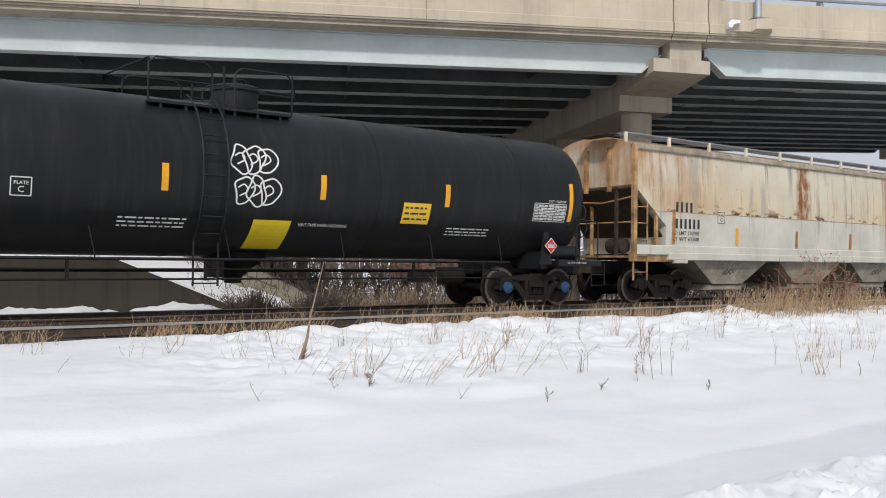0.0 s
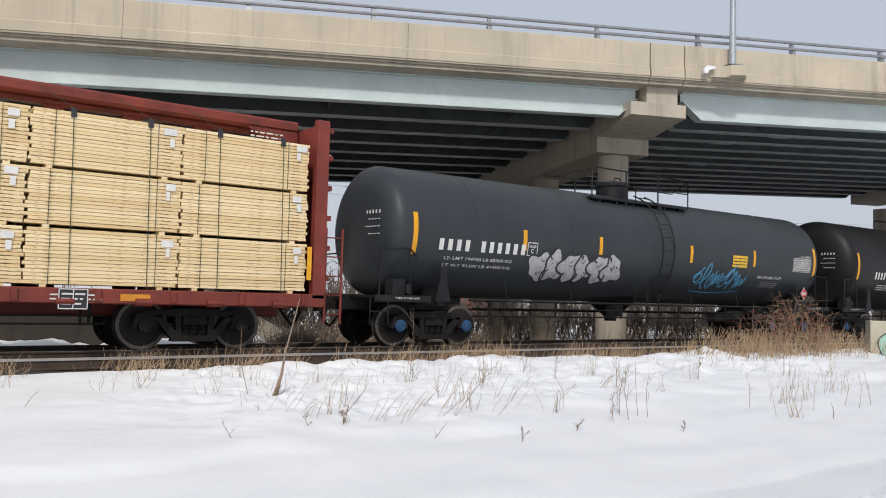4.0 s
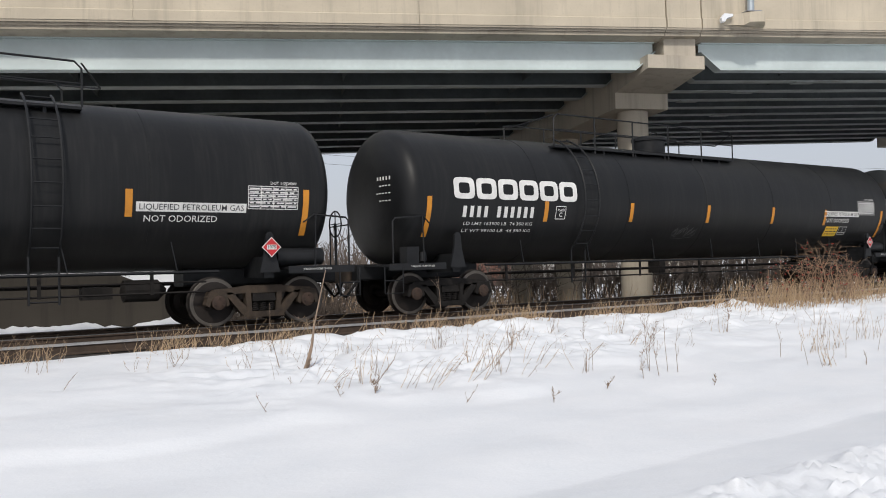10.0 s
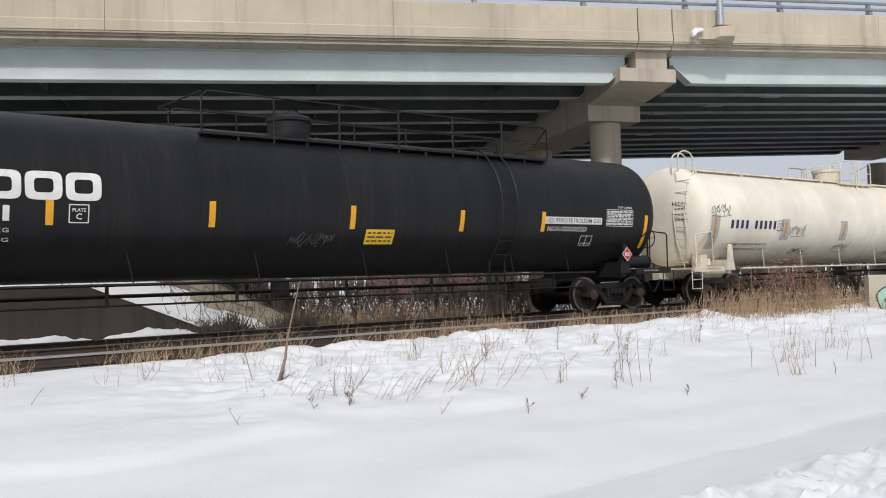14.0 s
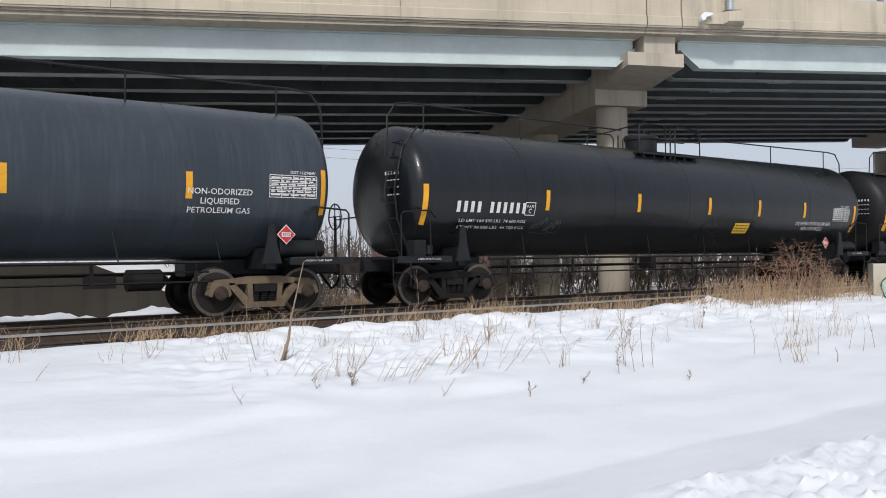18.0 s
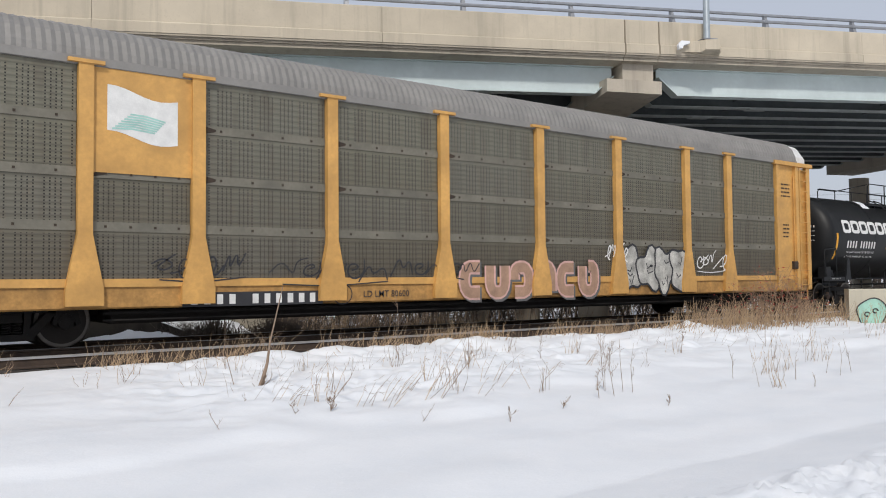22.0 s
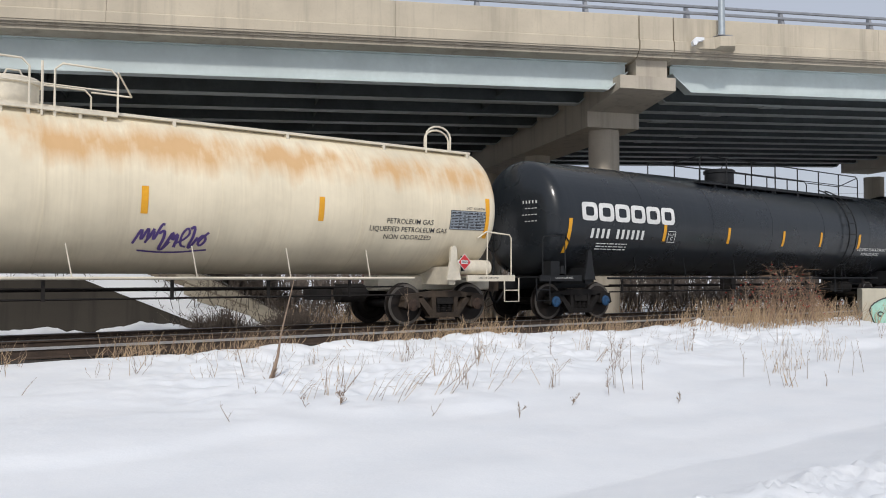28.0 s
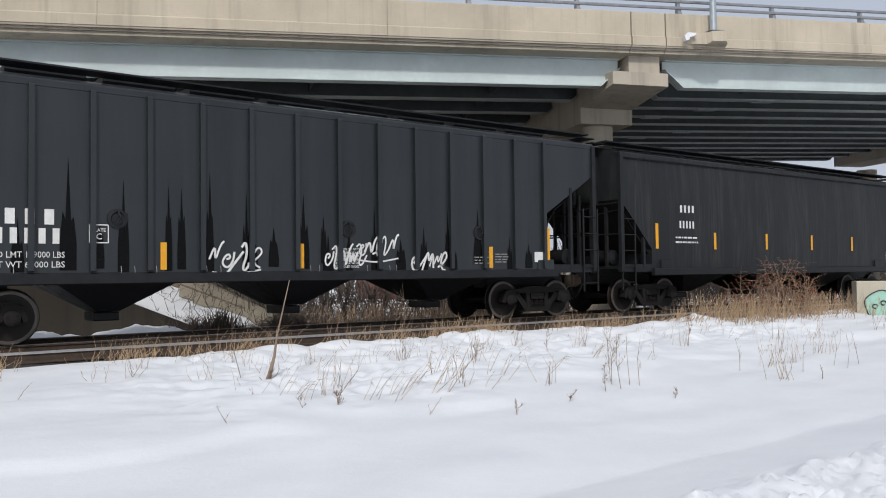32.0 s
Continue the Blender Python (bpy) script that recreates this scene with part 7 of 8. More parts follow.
        part("roof_walk", walk_, GALV, car, "grey grated roof walkway")
    else:
        for k in range(9):
            x = -tl + 1.5 + (2 * tl - 3) * k / 8
            part("roof_hatch", Shape().slab((x, 0.0, top + 0.38), (1.3, 1.2, 0.14), 0.04), fit, car)
        part("roof_walk", Shape().box((0, -1.0, top + 0.36), (2 * tl + 0.3, 0.45, 0.03)), fit, car, "thin roof walkway")
        part("roof_snow", Shape().slab((1.0, -0.7, top + 0.22), (3.0, 0.3, 0.06), 0.02).slab((-4.0, -0.7, top + 0.2), (1.6, 0.3, 0.06), 0.02), SNOW, car, "thin snow on the roof")
    couplers(car, half)
    side_marks(car, c0, Flat(hw - 0.01 if bulge else hw + 0.004), marks, ink, stripe, e_stripe, **kw)
    CARS.append((car, c0))
    return car


RIVET_ME = Shape().box((0, 0, 0), (0.03, 0.02, 0.03)).mesh("rivet", PATCH)


def gondola(c0, L, marks):
    """A high black coal car with outside ribs and rows of rivets."""
    car = thing("coal_car", "tall black ribbed steel coal car", "coal car", "railway cars of the train", at=pose(c0, TRACK_Y, 0))
    half, tx, tl, hw = L / 2, L / 2 - 2.1, L / 2 - 0.45, 1.52
    body = Shape().slab((0, 0, 2.68), (2 * tl, 2 * hw, 3.06), 0.02)
    part("body", body, COAL, car, "scuffed black steel tub")
    for z, h in ((4.27, 0.16), (1.16, 0.18)):
        for s in (-1, 1):
            part("side_chord", Shape().slab((0, s * (hw + 0.02), z), (2 * tl, 0.12, h), 0.02), COAL, car)
    for x in (-7.51, -6.0, -5.08, -4.18, -3.28, -2.33, -0.47, 0.45, 1.4, 3.28, 4.18, 5.08, 6.0, 6.81, 7.51):
        part("side_rib", Shape().prism([(x - 0.045, 1.2), (x + 0.045, 1.2), (x + 0.045, 4.2), (x - 0.045, 4.2)], -hw - 0.07, -hw + 0.01), COAL, car)
    # notice panels and small stencils of the side
    side = Flat(hw + 0.004)
    note = part("notice_heading", patch(side, 2.12, 2.62, 2.60, 2.74), SIGN, car, "yellow heading of a notice")
    tagged(part("notice_print", data_lines(side, 2.36, 2.12, 0.44, 0.86, 17, None, random.Random(3)), FADED, note), kind="stuff")
    for u, v, w, h, n in ((3.76, 1.45, 0.36, 0.24, 4), (1.11, 1.31, 0.42, 0.12, 2), (1.72, 1.33, 0.3, 0.14, 2), (3.05, 1.30, 0.24, 0.12, 2), (5.5, 1.33, 0.46, 0.16, 3)):
        tagged(part("side_stencil", data_lines(side, u, v, w, h, n, None, random.Random(int(u * 50))), FADED, car, "stencilled lines of small print"), kind="stuff")
    for q, line in enumerate(("DO NOT USE", "HAMMER ON", "CAR BODY")):
        part("side_stencil", words(side, -0.76, 1.46 - 0.085 * q, line, 0.062, 0.36), FADED, car, "stencilled words " + line.lower())
    part("yellow_label", patch(side, 6.42, 6.57, 1.62, 1.82), SIGN, car)
    box_ = Shape()
    for z in (1.30, 1.43, 1.56):
        ribbon(side, [(6.27, z), (6.46, z), (6.65, z)], 0.02, 0.008, box_)
    for x in (6.27, 6.46, 6.65):
        ribbon(side, [(x, 1.30), (x, 1.43), (x, 1.56)], 0.02, 0.008, box_)
    part("framed_label", box_, WHITE, car, "white framed label box")
    part("white_label", patch(side, 7.14, 7.36, 1.15, 1.32), WHITE, car)
    for x, z in ((0.77, 2.19), (4.5, 2.15)):
        part("side_knob", Shape().lathe([(0, 0.07), (-0.05, 0.06), (-0.06, 0.02)], (x, -hw, z), (0, 1, 0), 12), BLACK, car)
    for s in (-1, 1):
        for z in (1.5, 2.2, 2.9, 3.6):
            part("end_rib", Shape().box((s * (tl + 0.04), 0, z), (0.1, 2.9, 0.12)), COAL, car)
        for q in (-1.47, 1.47):
            part("corner_post", Shape().box((s * tl, q, 2.75), (0.14, 0.14, 3.1)), COAL, car)
        grab_ladder(car, s * (tl - 0.45), -hw - 0.06, 0.55, 2.6, 0.5, BLACK, 6)
        part("end_gear", Shape().box((s * (tl + 0.12), -0.8, 2.0), (0.2, 0.5, 0.9)).box((s * (tl + 0.1), -1.2, 1.6), (0.14, 0.3, 0.5)), BLACK, car, "brake gear on the car end")
        bogie(car, c0, s * tx, "dark", "dark")
        for k in range(20):
            x, z = s * (8.04 - 2.37 * k / 19), 3.57 - 2.15 * k / 19
            part("rivet", RIVET_ME, None, car, "bright rivet head" if k == 0 else "", at=pose(x, -hw - 0.008, z))
    part("centre_sill", Shape().slab((0, 0, 0.93), (L - 1.2, 0.5, 0.36), 0.03), BLACK, car)
    for x in (-3.65, 0.0, 3.65):
        ch = part("hopper_chute", chute(x, 2.6, 1.12, 0.5, 1.35, 0.1, 0.36), BLACK, car, "dark sloping bottom hopper")
        part("chute_gate", Shape().slab((x, 0, 0.41), (0.6, 1.0, 0.16), 0.02), BLACK, ch)
    part("side_sill", Shape().slab((0, -hw + 0.03, 0.99), (2 * tl - 2.4, 0.1, 0.2), 0.02), BLACK, car)
    heap = Shape()
    rng = random.Random(8)
    rings = []
    for k in range(25):
        x = -tl + 0.15 + (2 * tl - 0.3) * k / 24
        rings.append([(x, y, 4.14 + h + rng.uniform(-0.05, 0.07)) for y, h in ((-1.38, 0.03), (-0.9, 0.11), (-0.3, 0.15), (0.3, 0.15), (0.9, 0.11), (1.38, 0.03))])
    heap.loft(rings, close=False, caps=False)
    part("coal_load", heap, INK, car, "heaped dark load")
    for r, n in ((3.75, 4), (3.58, 6), (3.3, 3)):
        for k in range(n):
            part("mark_bar", Shape().box((-tl - 0.012, -1.2 + 0.085 * k, r), (0.012, 0.05, 0.11 if r > 3.4 else 0.03)), WHITE, car)
    couplers(car, half)
    side_marks(car, c0, Flat(hw + 0.004), marks, WHITE, STRIPE, STRIPE, num=(4, 0.78), num2=(6, 1.3), tall=0.25, data="LD LMT    160200|LT WT    59800")
    CARS.append((car, c0))


BOARD_ME, BOARDS = [], []


def lumber_pack(car, x, y, z, w, d, h, rng, sgn):
    n = 15
    t = h / n
    if sgn > 0:
        ob = part("lumber_pack", Shape().slab((x, y, z + h / 2), (w, d, h), 0.01), LUMBER, car, "strapped stack of pale sawn boards")
    else:
        # the boards of the near face lie before the body of the pack
        ob = part("lumber_pack", Shape().box((x, y + 0.15, z + h / 2), (w - 0.06, d - 0.3, h - 0.01)), LUMBER, car, "strapped stack of pale sawn boards")
        if not BOARD_ME:
            BOARD_ME.append(Shape().slab((0, 0, 0), (w, 0.29, t * 0.92), 0.006).mesh("board", LUMBER))
        for k in range(n):
            BOARDS.append(ob)
            part("board", BOARD_ME[0], None, ob, at=pose(x + rng.uniform(-0.03, 0.03), y - d / 2 + 0.145 + rng.uniform(-0.01, 0.01), z + t * (k + 0.5)))
    if sgn < 0:
        for u in (-0.36, 0.33):
            part("strap", Shape().box((x + w * u + rng.uniform(-0.05, 0.05), y + sgn * (d / 2 + 0.014), z + h / 2), (0.007, 0.01, h)), STRAP, ob, "thin dark strap")
    for q in range(2):
        tg = Shape().box((x + w * 0.42 + rng.uniform(-0.06, 0.04), y + sgn * (d / 2 + 0.018 + 0.008 * q), z + h * ((0.86, 0.68)[q] + rng.uniform(-0.04, 0.04))), ((0.20, 0.08)[q] * rng.uniform(0.8, 1.2), 0.006, (0.12, 0.15)[q]))
        part("paper_tag", tg, WHITE, ob, "white paper tag")
    for u in (-0.38, 0.38):
        part("dunnage", Shape().box((x + w * u, y, z - 0.03), (0.1, d, 0.06)), LUMBER, ob)


def centerbeam(c0, L, marks):
    car = thing("centerbeam_car", "oxide red centerbeam flatcar stacked with pale lumber", "lumber car", "railway cars of the train", at=pose(c0, TRACK_Y, 0))
    half, tx = L / 2, L / 2 - 2.6
    tl = half - 0.45
    rear = tl + 0.25
    span, mid = tl + rear, (rear - tl) / 2
    part("floor", Shape().slab((mid, 0, 1.0), (span, 2.9, 0.12), 0.02), RED, car)
    for s in (-1, 1):
        end = rear if s > 0 else tl
        part("side_sill", Shape().slab((mid, s * 1.45, 0.95), (span, 0.1, 0.26), 0.02), RED, car, "red side sill with winches")
        # bulkhead with outside ribs
        part("bulkhead", Shape().box((s * (end - 0.08), 0, 2.72), (0.1, 2.86, 3.5)), RED, car, "tall ribbed red end wall")
        for q in (-1.42, 1.42):
            part("bulkhead_post", Shape().slab((s * (end - 0.12), q, 2.75), (0.26, 0.16, 3.56), 0.03), RED, car)
        for z in (1.4, 2.0, 2.6, 3.2, 3.8, 4.36):
            part("bulkhead_rib", Shape().box((s * (end + 0.02), 0, z), (0.26, 2.8, 0.1)), RED, car)
        part("bulkhead_label", data_lines(Flat(0.0), s * (end - 0.9), 4.26, 0.7, 0.16, 2, None, random.Random(31)), WHITE, car, "white lines of small print", at=pose(0, -0.52, 0))
        part("top_gusset", Shape().prism([(s * (end - 0.2), 3.9), (s * (end - 1.3), 4.42), (s * (end - 0.2), 4.42)], -0.45, -0.38), RED, car)
        grab_ladder(car, s * (end + 0.22), -1.44, 0.5, 2.4, 0.36, RED, 5)
        bogie(car, c0, s * tx, "dark", "dark")
        part("snow_ledge", Shape().slab((s * (end + 0.06), -0.9, 1.46), (0.2, 0.8, 0.05), 0.01).slab((s * (end + 0.06), -0.9, 3.87), (0.2, 0.8, 0.05), 0.01), SNOW, car, "snow on the end wall ribs")
    # box-shaped top chord over a web with long openings
    part("top_chord", Shape().slab((mid, 0, 4.545), (span - 0.3, 0.76, 0.235), 0.05), RED, car, "red beam above the load")
    part("web_rail", Shape().slab((mid, 0, 4.385), (span - 0.4, 0.30, 0.09), 0.02), RED, car)
    for k in range(17):
        x = -tl + 0.7 + (span - 1.4) * k / 16
        part("centre_post", Shape().box((x, 0, 2.72), (0.34, 0.16, 3.32)), RED, car)
    part("centre_sill", Shape().slab((0, 0, 0.8), (L - 1.2, 0.5, 0.4), 0.03), RED, car)
    for y_, z_ in ((-1.2, 0.62), (-1.15, 0.48)):
        part("underframe_pipe", Shape().tube([(-tx + 1.6, y_, z_), (tx - 1.6, y_, z_)], 0.018, 5), TRUCK, car)
    for k in range(9):
        x = -tx + 2.0 + (2 * tx - 4.0) * k / 8
        part("pipe_hanger", Shape().box((x, -1.17, 0.66), (0.05, 0.04, 0.42)).box((x + 0.14, -1.17, 0.66), (0.05, 0.04, 0.42)), TRUCK, car)
    rng = random.Random(17)
    n = 9
    w = 22.42 / n
    for sgn in (-1, 1):
        for k in range(n):
            x = -11.05 + w * (k + 0.5)
            for r in range(3):
                lumber_pack(car, x, sgn * 0.83, 1.13 + r * 0.975, w - 0.03, 1.2, 0.92, rng, sgn)
        if sgn < 0:
            for k in range(18):
                x = -tl + 0.95 + (span - 1.9) * k / 17
                part("tie_down_cable", Shape().tube([(x - 0.35, -0.36, 4.60), (x, -1.45, 4.06), (x + 0.05, -1.455, 1.05)], 0.0065, 4), STRAP, car, "thin dark steel cable")
                part("corner_guard", Shape().box((x, -1.42, 3.985), (0.085, 0.08, 0.15)), INK, car, "black corner protector")
                part("winch", Shape().lathe([(-0.14, 0.07), (0.14, 0.07)], (x, -1.5, 0.86), (1, 0, 0), 8), RED, car)
                part("stake_pocket", Shape().box((x + 0.5, -1.52, 0.97), (0.09, 0.05, 0.2)), RED, car)
    for k in range(7):
        part("sill_reflector", patch(Flat(1.505), -tl + 2.0 + 2.9 * k, -tl + 2.5 + 2.9 * k, 0.88, 1.0, 0.004), STRIPE_AMBER, car, "amber reflector on the sill" if k == 0 else "")
    board_ = part("notice_board", Shape().box((7.15, -1.53, 0.90), (0.46, 0.02, 0.34)), INK, car, "black notice board with a white edge")
    edge = Shape()
    for a, b in (((6.93, 0.74), (7.37, 0.74)), ((6.93, 1.06), (7.37, 1.06)), ((6.93, 0.74), (6.93, 1.06)), ((7.37, 0.74), (7.37, 1.06)), ((7.15, 0.74), (7.15, 1.06))):
        ribbon(Flat(1.541), [a, b], 0.016, 0.002, edge)
    data_lines(Flat(1.541), 7.15, 0.9, 0.36, 0.24, 3, edge, random.Random(6))
    tagged(part("board_print", edge, WHITE, board_), kind="stuff")
    dm = Shape()
    for k in range(6):
        data_lines(Flat(1.505), -tl + 3.2 + 3.1 * k, 0.93, 0.8, 0.14, 2, dm, random.Random(k))
    part("sill_stencil", dm, WHITE, car, "small white stencilling")
    couplers(car, half)
    side_marks(car, c0, Flat(1.505), marks, WHITE, STRIPE, num=(9, 2.3), tall=0.2)
    for s in (-1, 1):
        part("reflector_stripe", patch(Flat(1.505), s * (tl - 0.1) - 0.05, s * (tl - 0.1) + 0.05, 1.35, 2.0), STRIPE, car)
    CARS.append((car, c0))


def block_piece(car, side, u, v, w, h, n):
    """A row of fat square hooks: dusty brown bodies with a pale pink edge and a grey shadow."""
    back, edge, fill = Shape(), Shape(), Shape()
    for k in range(n):
        cx, cw = u - w / 2 + w * (k + 0.5) / n, w / n * 0.30
        lo, hi = v - h * 0.34, v + h * (0.34 if k % 2 else 0.30)
        ring = [(cx + cw, hi), (cx - cw, hi), (cx - cw, lo), (cx + cw, lo)]
        pts = [ring[(q + k) % 4] for q in range(4)]
        if k % 3 == 2:
            pts = pts + [((pts[0][0] + pts[3][0]) / 2, (pts[0][1] + pts[3][1]) / 2)]
        pts = rounded(rounded(pts))
        off = 0.006 + 0.004 * k
        ribbon(side, [(a + 0.05, b - 0.05) for a, b in pts], 0.34, off, back)
        ribbon(side, pts, 0.33, off + 0.002, edge)
        ribbon(side, pts, 0.23, off + 0.003, fill)
    p = part("graffiti_piece", fill, plain("dusty_brown_spray_paint", (0.40, 0.25, 0.17), 0.7, 0, 4, 0.3, 0), car, "row of dusty brown and pink graffiti shapes")
    part("graffiti_edge", edge, SPRAY_PINK, p)
    part("graffiti_shadow", back, SPRAY_GREY, p)


BOLT_ME = Shape().box((0, 0, 0), (0.04, 0.02, 0.04)).mesh("screen_bolt", TRUCK_RUST)


def autorack(c0, L):
    car = thing("autorack_car", "tall yellow autorack car with grey punched side screens and graffiti", "autorack car", "railway cars of the train", at=pose(c0, TRACK_Y, 0))
    half, tx = L / 2, L / 2 - 4.4
    tl, hw = half - 0.55, 1.58
    part("side_sill", Shape().slab((0.12, -hw + 0.06, 0.86), (2 * tl - 0.55, 0.12, 0.40), 0.03), YELLOW_DIRTY, car, "dirty yellow side sill")
    part("side_sill", Shape().slab((0, hw - 0.06, 0.82), (2 * tl - 0.3, 0.12, 0.5), 0.03), YELLOW, car)
    part("deck", Shape().box((0, 0, 1.1), (2 * tl - 0.4, 3.0, 0.12)).box((0, 0, 2.5), (2 * tl - 0.8, 2.9, 0.08)).box((0, 0, 3.75), (2 * tl - 0.8, 2.9, 0.08)), TRUCK, car, "inner car decks")
    part("centre_sill", Shape().slab((0, 0, 0.75), (L - 1.5, 0.6, 0.5), 0.03), TRUCK, car)
    part("underframe", Shape().slab((0, 0, 0.52), (2 * tx - 3.2, 2.3, 0.26), 0.03), TRUCK, car, "dark grimy underframe")
    for y_, z_ in ((-1.42, 0.58), (-1.40, 0.46)):
        part("underframe_pipe", Shape().tube([(-tx + 1.4, y_, z_), (tx - 1.4, y_, z_)], 0.025, 5), TRUCK, car)
    # corrugated arched roof
    roof = Shape()
    rings = []
    n = int(2 * tl / 0.08)
    arch = [(-hw - 0.02, 4.84), (-hw, 5.02), (-hw * 0.93, 5.27), (-hw * 0.8, 5.46), (-hw * 0.5, 5.62), (0, 5.68), (hw * 0.5, 5.62), (hw * 0.8, 5.46), (hw * 0.93, 5.27), (hw, 5.02), (hw + 0.02, 4.84)]
    for k in range(n + 1):
        x = -tl + 1.0 + (2 * tl - 1.75) * k / n
        o = 0.010 if k % 2 else -0.006
        rings.append([(x, y * (1 + o / 1.6), z + (o if abs(y) < 1.5 else o * 0.5)) for y, z in arch])
    roof.loft(rings, close=False, caps=False)
    part("roof", roof, ROOF, car, "ribbed grey galvanised roof")
    part("roof_edge", Shape().slab((0.1, -hw - 0.01, 4.81), (2 * tl - 1.65, 0.07, 0.15), 0.01), ROOF, car, "grey roof edge rail")
    for s, tl in ((-1, tl - 0.25), (1, tl)):
        # end door bulges, white above and yellow below
        lower = Shape().loft([[(s * x, y, z) for y, z in ((-hw + 0.06, 0.75), (hw - 0.06, 0.75), (hw - 0.06, 4.62), (-hw + 0.06, 4.62))] for x in (tl - 0.7, tl - 0.02)])
        part("end_door", lower, YELLOW, car, "yellow end door")
        up = Shape().loft([[(s * x, y * k, z * j + 4.625 * (1 - j)) for y, z in ((-hw + 0.03, 4.63), (-hw * 0.98, 5.05), (-hw * 0.82, 5.44), (0, 5.66), (hw * 0.82, 5.44), (hw * 0.98, 5.05), (hw - 0.03, 4.63))] for x, k, j in ((tl - 0.8, 1.0, 1.0), (tl - 0.25, 0.98, 0.97), (tl, 0.95, 0.9))])
        part("roof_end", up, WHITE, car, "white end cap of the roof")
        grab_ladder(car, s * (tl - 0.42), -hw - 0.05, 0.7, 4.75, 0.42, YELLOW, 12)
        for x in (tl - 0.1, tl - 0.8, tl - 1.9):
            part("corner_post", Shape().slab((s * x, -hw + 0.02, 2.75), (0.16, 0.16, 4.1), 0.03), YELLOW, car)
        part("end_panel", Shape().box((s * (tl - 1.35), -hw + 0.06, 2.75), (1.0, 0.06, 3.95)), YELLOW, car, "plain yellow panel by the end door")
        part("end_header", Shape().box((s * (tl - 1.0), -hw - 0.04, 4.76), (2.2, 0.12, 0.12)), YELLOW, car)
        part("door_latch", Shape().slab((s * (tl - 0.95), -hw - 0.02, 1.5), (0.2, 0.12, 0.25), 0.02), TRUCK_RUST, car, "door gear box")
        part("door_rod", Shape().tube([(s * (tl - 0.95), -hw - 0.03, 0.9), (s * (tl - 0.95), -hw - 0.03, 4.4)], 0.016, 5), YELLOW, car)
        part("door_gap", Shape().box((s * (tl + 0.0), -0.02, 2.75), (0.03, 0.05, 3.9)), INK, car, "dark gap between the end doors")
        part("door_gap", Shape().box((s * (tl - 0.005), -0.02, 5.02), (0.03, 0.05, 0.5)), INK, car)
        for y in (-0.35, 0.3):
            part("lock_rod", Shape().tube([(s * (tl + 0.04), y, 0.9), (s * (tl + 0.04), y, 4.5)], 0.025, 5), TRUCK_RUST if y > 0 else YELLOW, car)
        for z in (1.35, 1.5):
            part("door_stencil", Shape().box((s * (tl - 0.005), -1.1, z), (0.02, 0.42, 0.035)), INK, car)
        for k in range(10):
            if k != 4:
                part("mark_bar", Shape().box((s * (tl - 0.005), -1.2 + 0.085 * (k % 5 + 0.4 * (k < 4)), 4.38 - 0.18 * (k > 4)), (0.02, 0.05, 0.12)), INK, car)
        part("side_stencil", data_lines(Flat(hw - 0.03), s * (tl - 1.35), 3.9, 0.5, 0.5, 4, None, random.Random(40)), TRUCK_RUST, car, "faint lines of small print")
        part("side_stencil", data_lines(Flat(hw - 0.03), s * (tl - 1.35), 2.6, 0.36, 0.5, 4, None, random.Random(41)), TRUCK_RUST, car, "faint lines of small print")
        part("end_step", Shape().tube([(s * (tl - 0.6), -hw, 0.75), (s * (tl - 0.6), -hw, 0.4), (s * (tl - 0.2), -hw, 0.4), (s * (tl - 0.2), -hw, 0.75)], 0.018, 5), YELLOW, car)
        bogie(car, c0, s * tx, "dark", "dark")
    # side posts and screens
    posts = [-tl + 2.15, -8.85, -6.93, -4.2, -1.4, 1.5, 4.3, 7.2, 9.2, tl - 1.9]
    for x in posts[1:-1]:
        p = Shape().slab((x, -hw - 0.02, 2.85), (0.24, 0.14, 3.9), 0.03)
        p.prism([(x - 0.12, 1.9), (x + 0.12, 1.9), (x + 0.3, 1.0), (x + 0.3, 0.72), (x - 0.3, 0.72), (x - 0.3, 1.0)], -hw - 0.1, -hw + 0.04)
        p.box((x, -hw - 0.07, 4.79), (0.58, 0.1, 0.06))
        part("side_post", p, YELLOW, car, "yellow side post with flared foot")
    for a, b in zip(posts, posts[1:]):
        u0, u1 = a + 0.13, b - 0.13
        for r in range(4):
            z0 = 1.14 + 0.905 * r
            if r >= 2 and abs(a + 8.85) < 0.01:
                continue
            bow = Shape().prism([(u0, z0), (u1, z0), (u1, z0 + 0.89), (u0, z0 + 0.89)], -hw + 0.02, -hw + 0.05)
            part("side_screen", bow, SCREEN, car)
        part("screen_band", Shape().box(((u0 + u1) / 2, -hw + 0.012, 2.05), (u1 - u0, 0.02, 0.16)).box(((u0 + u1) / 2, -hw + 0.012, 2.95), (u1 - u0, 0.02, 0.16)).box(((u0 + u1) / 2, -hw + 0.012, 3.86), (u1 - u0, 0.02, 0.14)), SCREEN_PLAIN, car, "plain seam bands of the screens")
        part("sill_plate", Shape().box(((u0 + u1) / 2, -hw - 0.01, 1.1), (u1 - u0, 0.05, 0.14)), YELLOW, car)
        for z in (2.05, 2.95, 3.86):
            for q in range(4):
                if q == 0 and (z > 2.5 or u0 > 0):
                    part("rust_bleed", Shape().add([(u0 + 0.22 * i * (1 if j else 0.9), -hw - 0.006, z + (0.07 if j else -0.07) * (1 - 0.7 * i)) for i in (0, 1) for j in (0, 1)], [(0, 2, 3, 1)]), TRUCK_RUST, car, "small rust bleed beside a post")
